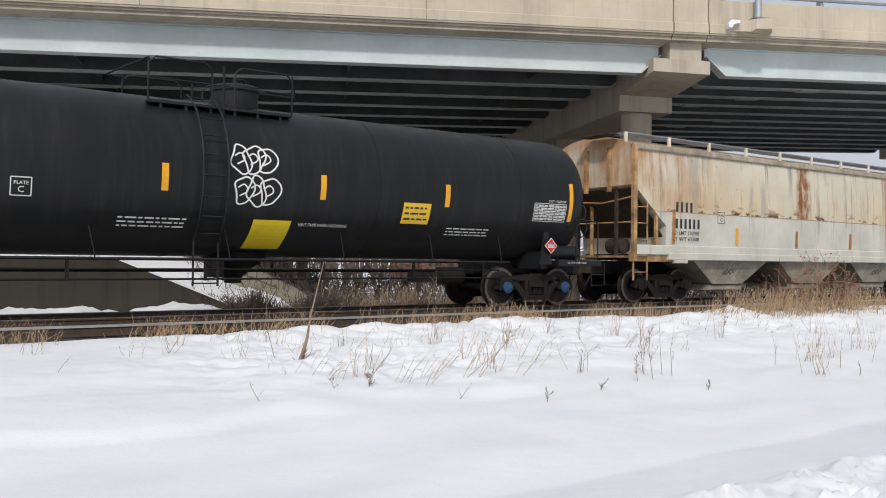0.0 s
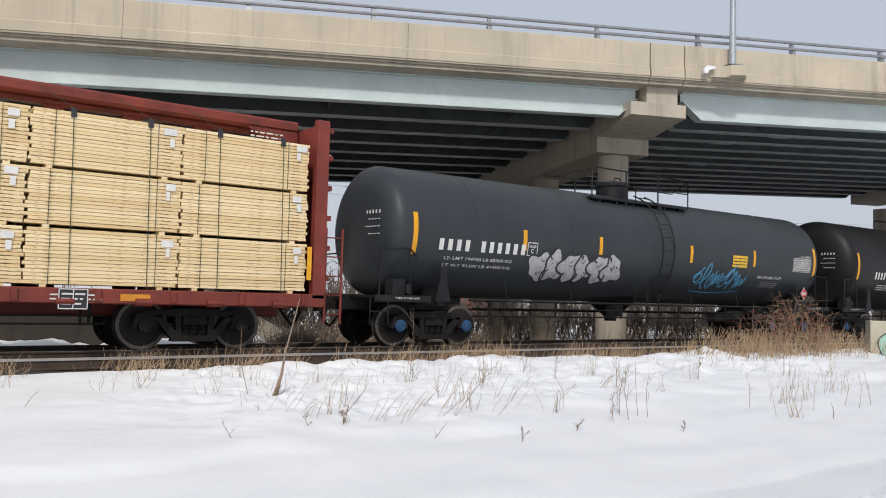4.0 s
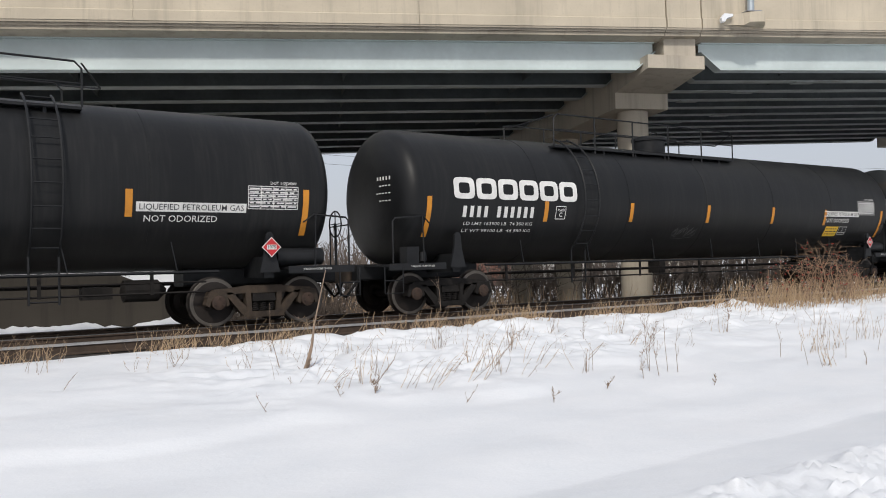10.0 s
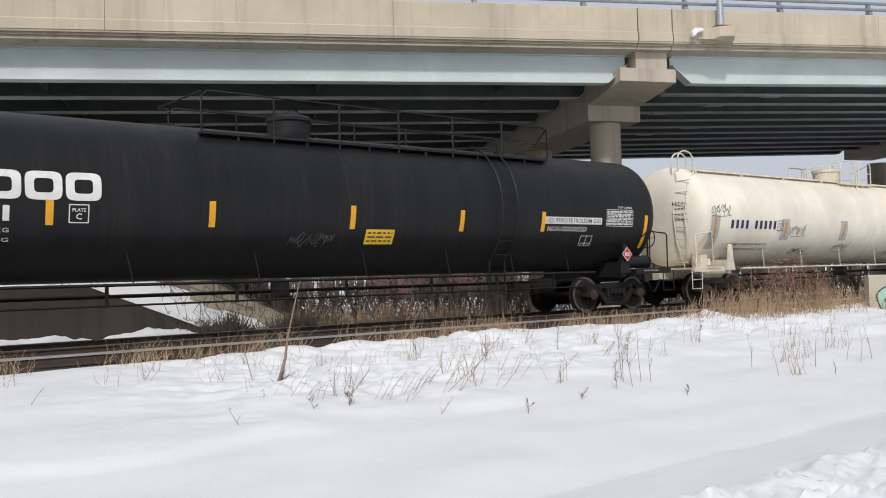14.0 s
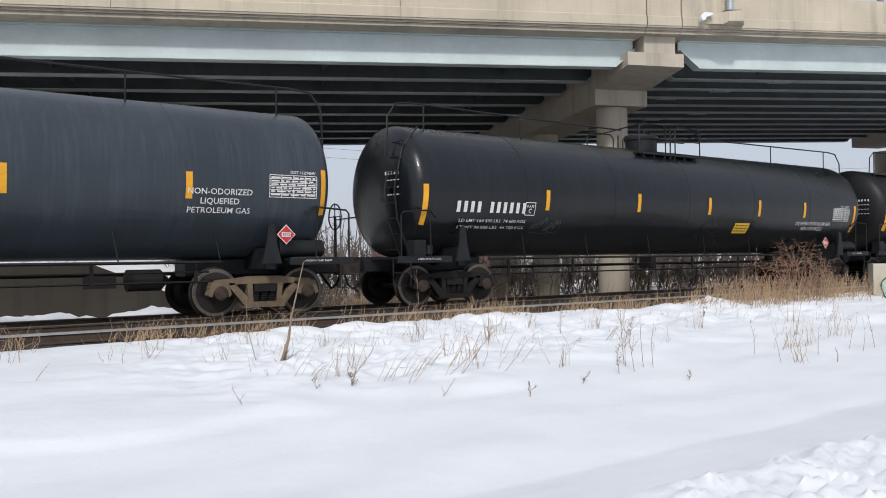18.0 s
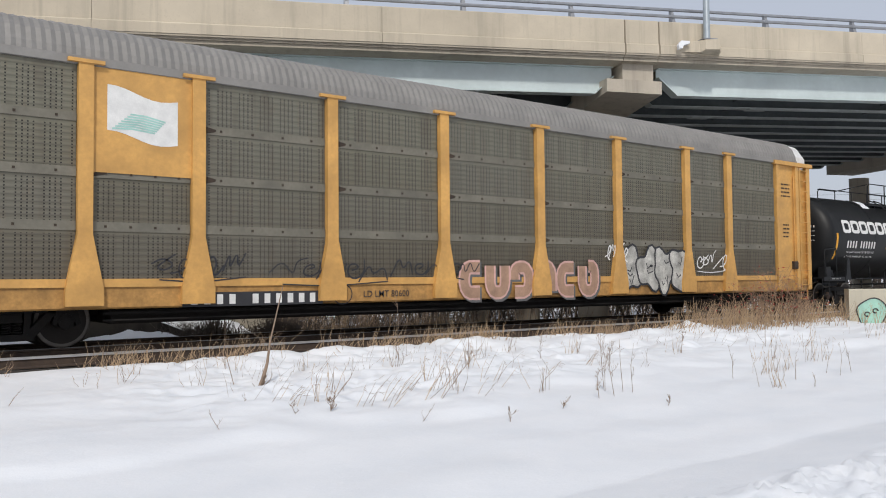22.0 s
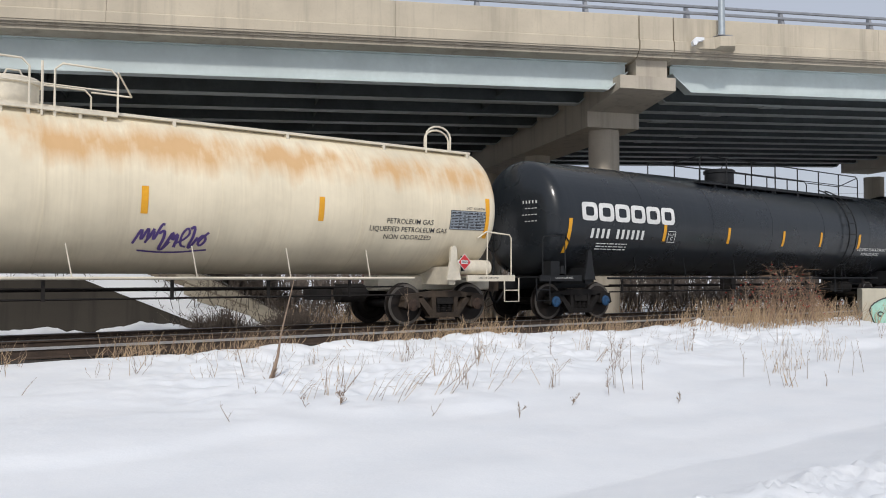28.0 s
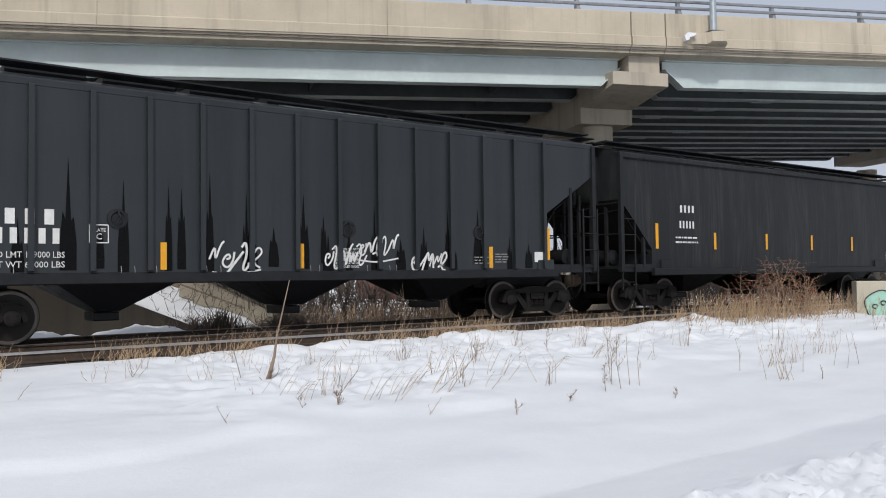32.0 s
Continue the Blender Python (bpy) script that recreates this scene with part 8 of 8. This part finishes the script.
                part("screen_bolt", BOLT_ME, None, car, at=pose(u0 + (u1 - u0) * (q + 0.5) / 4, -hw - 0.004, z))
    part("side_screen", Shape().box((0, hw - 0.03, 2.95), (2 * tl - 3.8, 0.04, 3.6)), SCREEN_PLAIN, car, "grey far side screens")
    # plain yellow panel with a faded white flag shape
    pn = part("sign_panel", Shape().box((-7.89, -hw + 0.005, 3.85), (1.68, 0.05, 1.78)), YELLOW, car, "yellow panel with a pale flag shape")
    fl = Shape()
    cols = [(-8.50 + 1.2 * k / 8, 0.07 * math.sin(k / 8 * 5.0 + 1.2) - 0.012 * k) for k in range(9)]
    vs = []
    for x, d in cols:
        vs += [(x, -hw - 0.025, 3.62 + d), (x, -hw - 0.025, 4.40 + d)]
    fl.add(vs, [(2 * k, 2 * k + 2, 2 * k + 3, 2 * k + 1) for k in range(8)])
    part("flag_shape", fl, WHITE, pn, "pale wavy flag shape")
    sm = Shape()
    for q in range(7):
        ribbon(Flat(hw + 0.026), [(-8.42 + 0.05 * q, 3.72 + 0.045 * q), (-8.1 + 0.04 * q, 3.74 + 0.04 * q), (-7.7 + 0.03 * q, 3.70 + 0.035 * q)], 0.03, 0.003, sm)
    tagged(part("teal_streak", sm, plain("faded_teal_paint", (0.38, 0.62, 0.56), 0.6, 0, 4, 0.2, 0), pn, "faded teal streaks"), kind="stuff")
    side = Flat(hw + 0.075)
    part("mark_plate", patch(Flat(hw + 0.002), -7.2, -4.4, 0.66, 0.92), INK, car, "dark strip behind the mark")
    char_bars(Flat(hw + 0.006), -5.8, 0.79, 10, 0.18, 2.6, None, (4,), (car, WHITE))
    yellow_sign(car, Flat(hw + 0.03), -tl + 1.35, 1.72, 0.7, 0.2)
    part("load_stencil", words(Flat(hw + 0.004), -2.9, 0.83, "LD LMT 80600", 0.13), INK, car, "stencilled words LD LMT 80600")
    ring = Shape()
    ribbon(Flat(hw + 0.004), [(-3.95 + 0.22 * math.cos(a), 0.84 + 0.2 * math.sin(a)) for a in (k * math.pi / 12 for k in range(25))], 0.02, 0.004, ring)
    words(Flat(hw + 0.004), -3.95, 0.77, "F", 0.1, None, ring)
    words(Flat(hw + 0.004), -3.95, 0.88, "PLATE", 0.05, None, ring)
    part("clearance_mark", ring, INK, car, "round PLATE F mark")
    # graffiti along the lower side
    g = Flat(hw + 0.03)
    block_piece(car, g, 1.25, 1.12, 4.5, 0.90, 6)
    bubble_tag(car, g, 5.85, 1.36, 2.7, 1.2, 4, plain("chalky_spray_paint", (0.50, 0.49, 0.45), 0.7, 0.0, 3, 0.6, 0.0), INK, 9, "large white and grey graffiti piece")
    for u, v, w, s, m in ((8.3, 1.6, 1.5, 5, WHITE), (4.2, 1.85, 0.8, 6, WHITE), (-4.2, 1.35, 2.4, 7, INK), (-1.6, 1.4, 2.2, 8, INK), (-6.9, 1.45, 1.6, 9, INK), (7.1, 1.2, 0.5, 10, SPRAY_BLUE)):
        part("graffiti_tag", tag_strokes(g, u, v, w, 0.5, 5, 0.03, s), m, car, "sprayed scrawl of quick slanted strokes")
    couplers(car, half)
    CARS.append((car, c0))


# ---- train: make-up ----
COAL = hopper_paint("worn_black_paint", (0.0098, 0.0133, 0.0168), (0.006, 0.006, 0.007), 0.5, 0.5, 2.2, 1.8)
COAL_TAR = hopper_paint("tar_dripped_black_paint", (0.0180, 0.0222, 0.0255), (0.0012, 0.0012, 0.0015), 0.4, 0.42, 2.2, 1.8)
HOPPER_TAN = hopper_paint("rust_streaked_cream", (0.565, 0.555, 0.49), (0.27, 0.095, 0.025), 1.0, 0.7, 3.3, 1.5, (0.60, 0.485, 0.29))
CHUTE_TAN = plain("dusty_cream_chute", (0.34, 0.31, 0.255), 0.8, 0, 1.5, 0.5, 0.2)
TAR = plain("shiny_black_tar", (0.0018, 0.0018, 0.002), 0.3, 0, 6, 0.3, 0.2)
TAR.node_tree.nodes["Principled BSDF"].inputs["Specular IOR Level"].default_value = 0.15
CHORD_TAN = plain("grimy_roof_edge", (0.40, 0.345, 0.26), 0.8, 0, 1.3, 0.6, 0.2)
RUST_PAINT = plain("dark_brown_spray_paint", (0.075, 0.05, 0.03), 0.7, 0, 4, 0.3, 0)
GREY_HOPPER = tank_paint("dull_black_hopper", (0.0135, 0.0155, 0.0175), 0.5, amount=0.2)
SCREEN_PLAIN = plain("galvanised_screen_band", (0.20, 0.187, 0.148), 0.6, 0.25, 1.4, 0.35, 0.1)
STRAP = plain("dark_green_strap", (0.03, 0.05, 0.035), 0.6, 0, 5, 0.2, 0)
STRIPE_FADED = plain("faded_reflector", (0.58, 0.30, 0.09), 0.5, 0.0, 5, 0.2, 0.0)
STRIPE_AMBER = plain("amber_reflector", (0.62, 0.25, 0.02), 0.5, 0.0, 5, 0.2, 0.0)
TANK_A = tank_paint("satin_black_tank", (0.0098, 0.0104, 0.0113), 0.42, amount=0.07)
TANK_B = tank_paint("blue_black_tank", (0.0090, 0.0115, 0.0165), 0.34, amount=0.05, gloss=0.15)
TANK_GREY = tank_paint("blue_grey_tank", (0.036, 0.042, 0.049), 0.40, amount=0.05)
TANK_RUST = tank_paint("weathered_black_tank", (0.022, 0.025, 0.027), 0.5, (0.11, 0.11, 0.105), 0.16, (0.10, 0.060, 0.025), 0.6, (0.45, 1.2))
TANK_SLATE = tank_paint("slate_blue_tank", (0.033, 0.042, 0.052), 0.36, (0.13, 0.15, 0.17), 0.14, gloss=0.15)
TANK_GLOSS = tank_paint("glossy_black_tank", (0.0145, 0.0180, 0.0225), 0.28, amount=0.05, gloss=0.3)
TANK_DEEP = tank_paint("deep_black_tank", (0.0070, 0.0088, 0.0115), 0.3, amount=0.05, gloss=0.3)
TANK_CREAM = tank_paint("cream_tank", (0.79, 0.745, 0.64), 0.45, (0.42, 0.36, 0.26), 0.12)
TANK_TAN = tank_paint("rust_stained_cream_tank", (0.75, 0.665, 0.50), 0.5, (0.42, 0.34, 0.23), 0.2, (0.60, 0.34, 0.13), 0.8, (0.25, 1.15), rust_from=0.40)
BLK = "black tank car with %s"
MK = {
    "tank1": "C:-4.06,-0.42 X:-1.95,-0.97 S:-1.82,-0.12 S:1.21,-0.13 S:4.14,-0.14 E:7.71,-0.12 GW:-0.20,0.30 GW:-0.14,-0.28 BY:0.29,-1.23 V:1.32,-0.91 YY:3.40,-0.54 D:4.84,-0.95 W:7.07,-0.38 L:7.07,1.44",
    "gatx": "E:-7.70,-0.11 S:-4.60,-0.07 S:-2.05,-0.07 S:1.56,-0.08 S:4.52,-0.06 E:7.78,-0.03 N:-5.81,-0.30 C:-4.35,-0.27 D:-5.89,-0.69 GS:-2.76,-0.72 GB2:3.0,-0.72 A:5.45,-0.62 Y:3.81,-0.18 W:7.07,-0.15 L:7.09,1.51",
    "tilx": "E:7.76,-0.07 S:1.79,-0.08 S:4.17,-0.08 Y:3.43,-0.49 G:1.77,-0.54 G:0.39,-0.88 G:4.50,-0.49 G:5.69,-0.61 W:7.12,-0.30 L:7.11,1.48 V:1.96,-0.82 E:-7.92,-0.07 S:-4.34,-0.06 S:-1.81,-0.06 N:-5.75,-0.35 C:-4.03,-0.36 D:-5.87,-0.78 G:-3.12,-0.68 G:-0.37,-0.69",
    "n87": "S:-5.83,-0.02 S:-2.91,-0.02 S:0.02,-0.02 S:2.95,-0.01 S:5.87,-0.01 E:8.75,0.03 N:-6.71,-0.38 C:-5.13,-0.36 D:-6.87,-0.85 G:-4.26,-1.00 G:-1.42,-1.05 G:1.25,-0.99 Y:2.56,-0.90 TS:6.73,-0.56 W:8.19,-0.16 L:8.00,1.55 E:-8.82,-0.02",
    "p712": "E:-8.93,-0.55 P:-6.70,0.14 N:-7.08,-0.37 D:-7.08,-0.75 C:-5.19,-0.38 S:-5.64,-0.33 S:-2.77,-0.35 S:-0.04,-0.36 S:2.84,-0.35 S:5.62,-0.35 Y:-1.11,-0.74 W:8.22,-0.20 TP:6.72,-0.51 E:8.88,-0.49 L:8.16,1.47",
    "p652": "E:-9.02,-0.53 P:-6.72,0.15 N:-7.13,-0.38 D:-7.10,-0.74 C:-5.30,-0.37 S:-5.75,-0.35 S:-2.90,-0.33 S:0.09,-0.33 S:3.01,-0.33 S:5.70,-0.36 TP:6.62,-0.34 Y:6.24,-0.81 F:6.86,-0.78 GT:-0.77,-0.82 W:8.00,-0.03 E:8.96,-0.57 L:8.19,1.46",
    "n106": "E:-8.81,-0.03 N:-6.51,-0.57 D:-6.64,-0.93 C:-5.03,-0.57 S:-5.31,-0.07 S:-1.97,-0.05 S:1.29,-0.07 S:3.88,-0.03 S:6.32,-0.06 T:4.78,-0.46 Y:1.97,-1.04 G:3.52,-1.00 GT:6.84,-0.09 F:6.84,-0.85 E:9.01,-0.07 W:8.22,-0.21 L:8.22,1.54",
    "p656": "E:-9.00,-0.56 P:-6.64,0.12 N:-7.10,-0.36 D:-7.08,-0.73 C:-5.07,-0.35 S:-5.52,-0.31 S:-2.80,-0.31 S:0.13,-0.31 S:2.91,-0.33 S:5.35,-0.31 Y:0.82,-0.72 GT:-0.77,-0.78 F:6.90,-0.78 TP:6.37,-0.37 W:8.01,-0.17 E:9.03,-0.54 L:8.22,1.49",
    "icrx": "E:-9.07,-0.55 N:-7.19,-0.28 C:-5.81,-0.30 S:-5.49,-0.42 S:-2.01,-0.42 S:1.34,-0.45 S:4.09,-0.44 D:-7.25,-1.00 GT:-8.86,0.16 GT:-4.32,-1.15 GT:-1.84,-0.99 GT:1.65,-1.33 GT:-4.84,-0.41 W:7.70,-0.27",
    "s593": "S:-2.78,-0.18 S:0.24,-0.19 S:3.24,-0.18 S:6.20,-0.17 E:8.87,-0.22 T:6.78,-0.37 W:8.22,-0.12 L:8.05,1.55 E:-8.88,-0.17 N:-6.73,-0.44 S:-5.80,-0.14",
    "s061": "E:-8.88,-0.39 N:-7.03,-0.39 C:-5.89,-0.40 S:-5.35,-0.18 D:-6.94,-0.80 GT:-5.30,-0.80 S:-2.11,-0.15 S:0.85,-0.16 S:3.23,-0.16 S:5.65,-0.16 Y:2.53,-0.79 T:6.27,-0.69 W:7.82,-0.26 E:8.65,-0.40 L:6.78,1.41",
    "s800": "E:-8.76,-0.35 N:-6.50,-0.38 C:-4.96,-0.38 S:-5.18,-0.17 S:-1.51,-0.17 D:-6.30,-0.81 S:1.46,-0.15 S:3.44,-0.16 S:5.69,-0.16 Y:2.45,-0.80 T:6.39,-0.30 F:5.41,-0.83 XS:3.82,-0.69 XS:1.78,0.61 W:7.90,-0.15 E:8.72,-0.38 L:7.89,1.54",
    "p394": "E:-8.71,-0.36 P:-6.62,0.38 N:-7.01,-0.27 D:-7.00,-0.63 C:-4.69,-0.30 S:-5.08,-0.16 S:-2.23,-0.18 S:0.48,-0.16 S:2.79,-0.17 S:5.08,-0.13 Y:4.47,-0.49 T:6.05,-0.46 W:7.83,-0.14 E:8.67,-0.34 G:-3.05,-0.50 L:8.34,1.50",
    "t967": "S:2.55,-0.09 S:5.81,-0.09 E:9.20,-0.07 GB:2.96,-0.94 TR:7.21,-0.45 W:8.60,-0.28 L:8.50,1.49 E:-9.19,-0.00 N:-7.04,-0.35 S:-5.76,-0.07 D:-7.03,-0.74",
    "t258": "E:-9.23,-0.18 N:-7.04,-0.30 D:-6.79,-0.72 C:-5.18,-0.33 S:-5.75,-0.21 S:-4.15,-0.21 S:-1.71,-0.22 S:1.59,-0.22 S:5.02,-0.21 W:8.70,-0.29 T:7.16,-0.48 GO:-1.97,-0.96 GP:2.14,-0.87 E:9.24,-0.23 L:8.57,1.40",
    "p286": "E:-8.75,-0.52 P:-6.68,0.16 N:-6.98,-0.41 D:-7.13,-0.76 C:-4.83,-0.42 S:-5.13,-0.31 S:-2.23,-0.31 S:0.63,-0.32 S:2.81,-0.29 S:5.30,-0.28 E:8.77,-0.51 T:6.27,-0.66 W:8.01,-0.28 S:5.26,-0.31 L:8.22,1.50",
    "c619": "N:-4.69,2.46 N:-4.39,2.00 WP:-5.60,1.70 E:-6.30,1.83 S:-3.51,1.48 D:-4.34,1.43 C:-2.81,2.25 S:-1.23,1.45 S:2.05,1.44 S:4.51,1.44 E:7.24,1.78",
    "c106": "N:-5.31,2.10 N:-5.30,1.79 C:-4.12,1.84 D:-5.18,1.40 E:-6.00,1.72 S:-3.04,1.47 S:-0.37,1.48 S:2.38,1.49 S:4.43,1.47 E:6.23,1.72 G:-1.74,1.48 G:0.55,1.49 G:1.36,1.70 G:2.64,1.42",
    "c061": "N:-4.98,2.84 N:-5.00,2.40 E:-6.30,2.18 S:-3.71,1.96 S:-1.09,1.98 S:1.50,1.98 S:4.08,1.97 D:-5.01,1.97",
    "hop": "N:-8.02,2.55 N:-7.88,2.11 D:-7.95,1.78 C:-6.49,2.32 E:-8.43,2.04 SY:-5.78,1.82 S:-2.93,1.81 S:-0.00,1.81 S:3.03,1.80 SY:5.92,1.82 E:8.57,1.96",
    "cb": "N:-7.82,0.94",
}
tank_car(5.85, 18.4, "black tank car with a white scrawl and yellow signs", TANK_A, MK["tank1"], dome=-0.05, deck=(-2.0, 0.75), ladder=-0.95, cap="blue", gp=True, seams=(-5.5, -1.5, 2.5, 6.2))
covered_hopper(25.58, 21.0, "rust-streaked cream covered hopper car", HOPPER_TAN, CREAM_OLD, MK["hop"], INK, STRIPE_OLD, STRIPE_OLD, cut=(1.22, 3.05, 2.03), seam=2.41, chute_paint=CHUTE_TAN, num=(4, 0.75), num2=(6, 1.05), tall=0.26, data="LD LMT 218700|LT WT 67300")
centerbeam(48.1, 23.9, MK["cb"])
tank_car(69.7, 18.2, "grey-black tank car with a large silver graffiti piece", TANK_GREY, MK["gatx"], R=1.47, zc=2.55, dome=-0.1, deck=(-1.9, 2.0), ladder=0.45, cap="blue", gp=True, num_w=2.6, data="LD LMT 194700 LB 88300 KG|LT WT 91300 LB 41400 KG")
tank_car(88.05, 18.49, "black tank car covered in white scrawls", TANK_A, MK["tilx"], un="3065", R=1.54, dome=-0.5, deck=(-1.9, 1.5), ladder=0.98, cap="blue", gp=True)
tank_car(107.22, 20.48, "black tank car with three white scrawls", TANK_A, MK["n87"], top_rail="front rear", R=1.53, zc=2.63, dome=-0.2, deck=(-1.4, 1.3), end_ladder=True, text="NON-ODORIZED|LIQUIFIED|PETROLEUM|GAS", num_w=2.6, frames="rust", data="LD LMT 163900 LBS 74350 KGS|LT WT 99100 LBS 44950 KGS 8-05")
tank_car(127.69, 20.73, BLK % "a white block logo and side ladder", TANK_A, MK["p712"], R=1.52, dome=-0.4, deck=(-2.0, 5.0), ladder=4.35, stripe=STRIPE_AMBER, frames="rust", text="LIQUEFIED PETROLEUM GAS|NOT ODORIZED", data="LD LMT 163600 LB  74 200 KG|LT WT 99400 LB  45 100 KG")
tank_car(148.42, 20.9, BLK % "a white block logo and front ladder", TANK_A, MK["p652"], R=1.52, dome=-0.55, deck=(-5.0, 1.9), ladder=-4.4, stripe=STRIPE_AMBER, text="LIQUEFIED PETROLEUM GAS|NOT ODORIZED", data="LD LMT 163900 LB  74 350 KG|LT WT 99100 LB  44 950 KG")
tank_car(168.89, 20.5, "weathered black tank car with rust patches and a roof railing", TANK_RUST, MK["n106"], zc=2.63, dome=-0.4, deck=(-1.7, 1.6), board="rail", board_paint=ROOF, end_ladder=True, frames="rust", num_w=2.3, data="LD LMT 163900 LB  74 350 KG|LT WT 99100 LB  44 950 KG")
tank_car(189.48, 20.9, BLK % "a white block logo and a long deck", TANK_A, MK["p656"], dome=-0.55, deck=(-2.8, 6.0), ladder=4.2, data="LD LMT 164200 LB  74 500 KG|LT WT 98800 LB  44 800 KG")
tank_car(210.6, 21.05, "cream tank car with grey patches and dark scrawls", TANK_CREAM, MK["icrx"], zc=2.62, fit=CREAM, ink=INK, spec=NAVY, dome=-0.4, deck=(-1.2, 0.85), board="hoop", end_ladder=True, frames="rust", graffiti=INK, patches=True, stripe=STRIPE_FADED, number=(9, (4,)), num_w=2.4, data="LD LMT 154300 LB 70000 KG|LT WT 108700 LB 49300 KG RELT 11-2007")
tank_car(230.7, 20.0, "slate-blue tank car with pale rain streaks", TANK_SLATE, MK["s593"], top_rail="rear", dome=-0.1, deck=(-1.4, 1.4), frames="tan", text="NON-ODORIZED|LIQUEFIED|PETROLEUM GAS")
tank_car(250.9, 20.1, "glossy black tank car with a short railed deck", TANK_DEEP, MK["s061"], top_rail="front rear", dome=-0.3, deck=(-1.5, 1.1), end_ladder=True, cap="rust", data="LD LMT 164 500 LBS  74 600 KGS|LT WT 98 500 LBS  44 700 KGS")
tank_car(270.6, 19.75, "black tank car with a roof walkway and railing", TANK_A, MK["s800"], dome=-0.3, deck=(-1.9, 1.6), board="rail", text="PETROLEUM GAS|NON ODORIZED", data="LD LMT 161 600 LB  73 300 KG|LT WT 101 400 LB  46 000 KG  NEW 1-2000")
autorack(294.15, 28.6)
tank_car(318.58, 20.1, BLK % "a white block logo and deck snow", TANK_A, MK["p394"], zc=2.52, dome=-0.35, deck=(-5.4, 1.2), ladder=-4.25, snowy=True, graffiti=SILVER, data="LD LMT 163600 LB  74 200 KG|LT WT 99400 LB  45 100 KG")
tank_car(339.34, 20.3, BLK % "a light blue scrawl and a side ladder", TANK_B, MK["t967"], dome=2.4, deck=(-2.0, 5.4), ladder=4.85, board=True, cap="blue", text="LIQUEFIED|PETROLEUM GAS|NON-ODORIZED")
tank_car(360.5, 21.1, "cream tank car with orange rust stains and a purple scrawl", TANK_TAN, MK["t258"], zc=2.62, fit=CREAM, ink=INK, dome=-0.3, deck=(-1.2, 1.25), board="hoop", end_ladder=True, frames="rust", graffiti=SPRAY_GREY, number=(10, (4,)), data="LD LMT 149800 LBS 67950 KGS|LT WT 113200 LBS 51350 KGS NEW 10-92", text="PETROLEUM GAS|LIQUEFIED PETROLEUM GAS|NON ODORIZED")
tank_car(381.15, 20.4, "glossy black tank car with white block logo, blue bearing caps", TANK_GLOSS, MK["p286"], dome=-0.6, deck=(-2.9, 6.2), ladder=4.6, cap="blue")
gondola(399.5, 17.0, MK["c619"])
covered_hopper(416.75, 17.0, "black ribbed hopper car with tar streaks and white scrawls", COAL_TAR, BLACK, MK["c106"], WHITE, STRIPE, STRIPE, bays=3, tl=7.85, low=1.15, top=4.3, foot=0.075, bay=3.65, mid=-0.05, inset=0.36, wide=0.70, chute_paint=BLACK, roof_posts=False, ribs=14, bulge=0.0, hw=1.5, cut=(1.7, 3.56, 2.5), num=(4, 1.15), num2=(6, 1.25), tall=0.25, data="LD LMT 199000 LBS|LT WT 64000 LBS")
covered_hopper(433.3, 16.5, "dull black smooth-sided hopper car", GREY_HOPPER, BLACK, MK["c061"], WHITE, STRIPE, STRIPE, bays=3, tl=7.75, low=1.15, top=4.2, foot=0.075, inset=0.36, wide=0.72, chute_paint=BLACK, roof_posts=False, num=(4, 0.7), num2=(5, 0.72), tall=0.2)


# ---- what moves ----
SPEED = [(0, 13.03), (4, 13.1), (8, 12.85), (12, 12.88), (16, 12.7), (20, 12.4), (21.5, 12.45), (23, 12.6), (24, 12.68), (28, 12.72), (32, 12.88)]


def travelled():
    """How far the train has gone at each thirtieth of a second."""
    t = np.arange(0, 961) / 30.0
    v = np.interp(t, [p[0] for p in SPEED], [p[1] for p in SPEED])
    return np.concatenate([[0.0], np.cumsum((v[1:] + v[:-1]) / 60.0)])


def motions():
    s = travelled()
    for car, c0 in CARS:
        walk(car, [(k / 30.0, pose(c0 - s[k], TRACK_Y, 0)) for k in range(0, 961, 30)])
    for axle, c0, x in AXLES:
        rows = []
        for k in range(961):
            at = c0 + x - s[k]
            if k in (0, 960) or -6 < at < 48:
                rows.append((k / 30.0, pose(x, 0, WHEEL_R, 0, -math.degrees((s[k] % (2 * math.pi * WHEEL_R)) / WHEEL_R), 0)))
        walk(axle, rows)


motions()
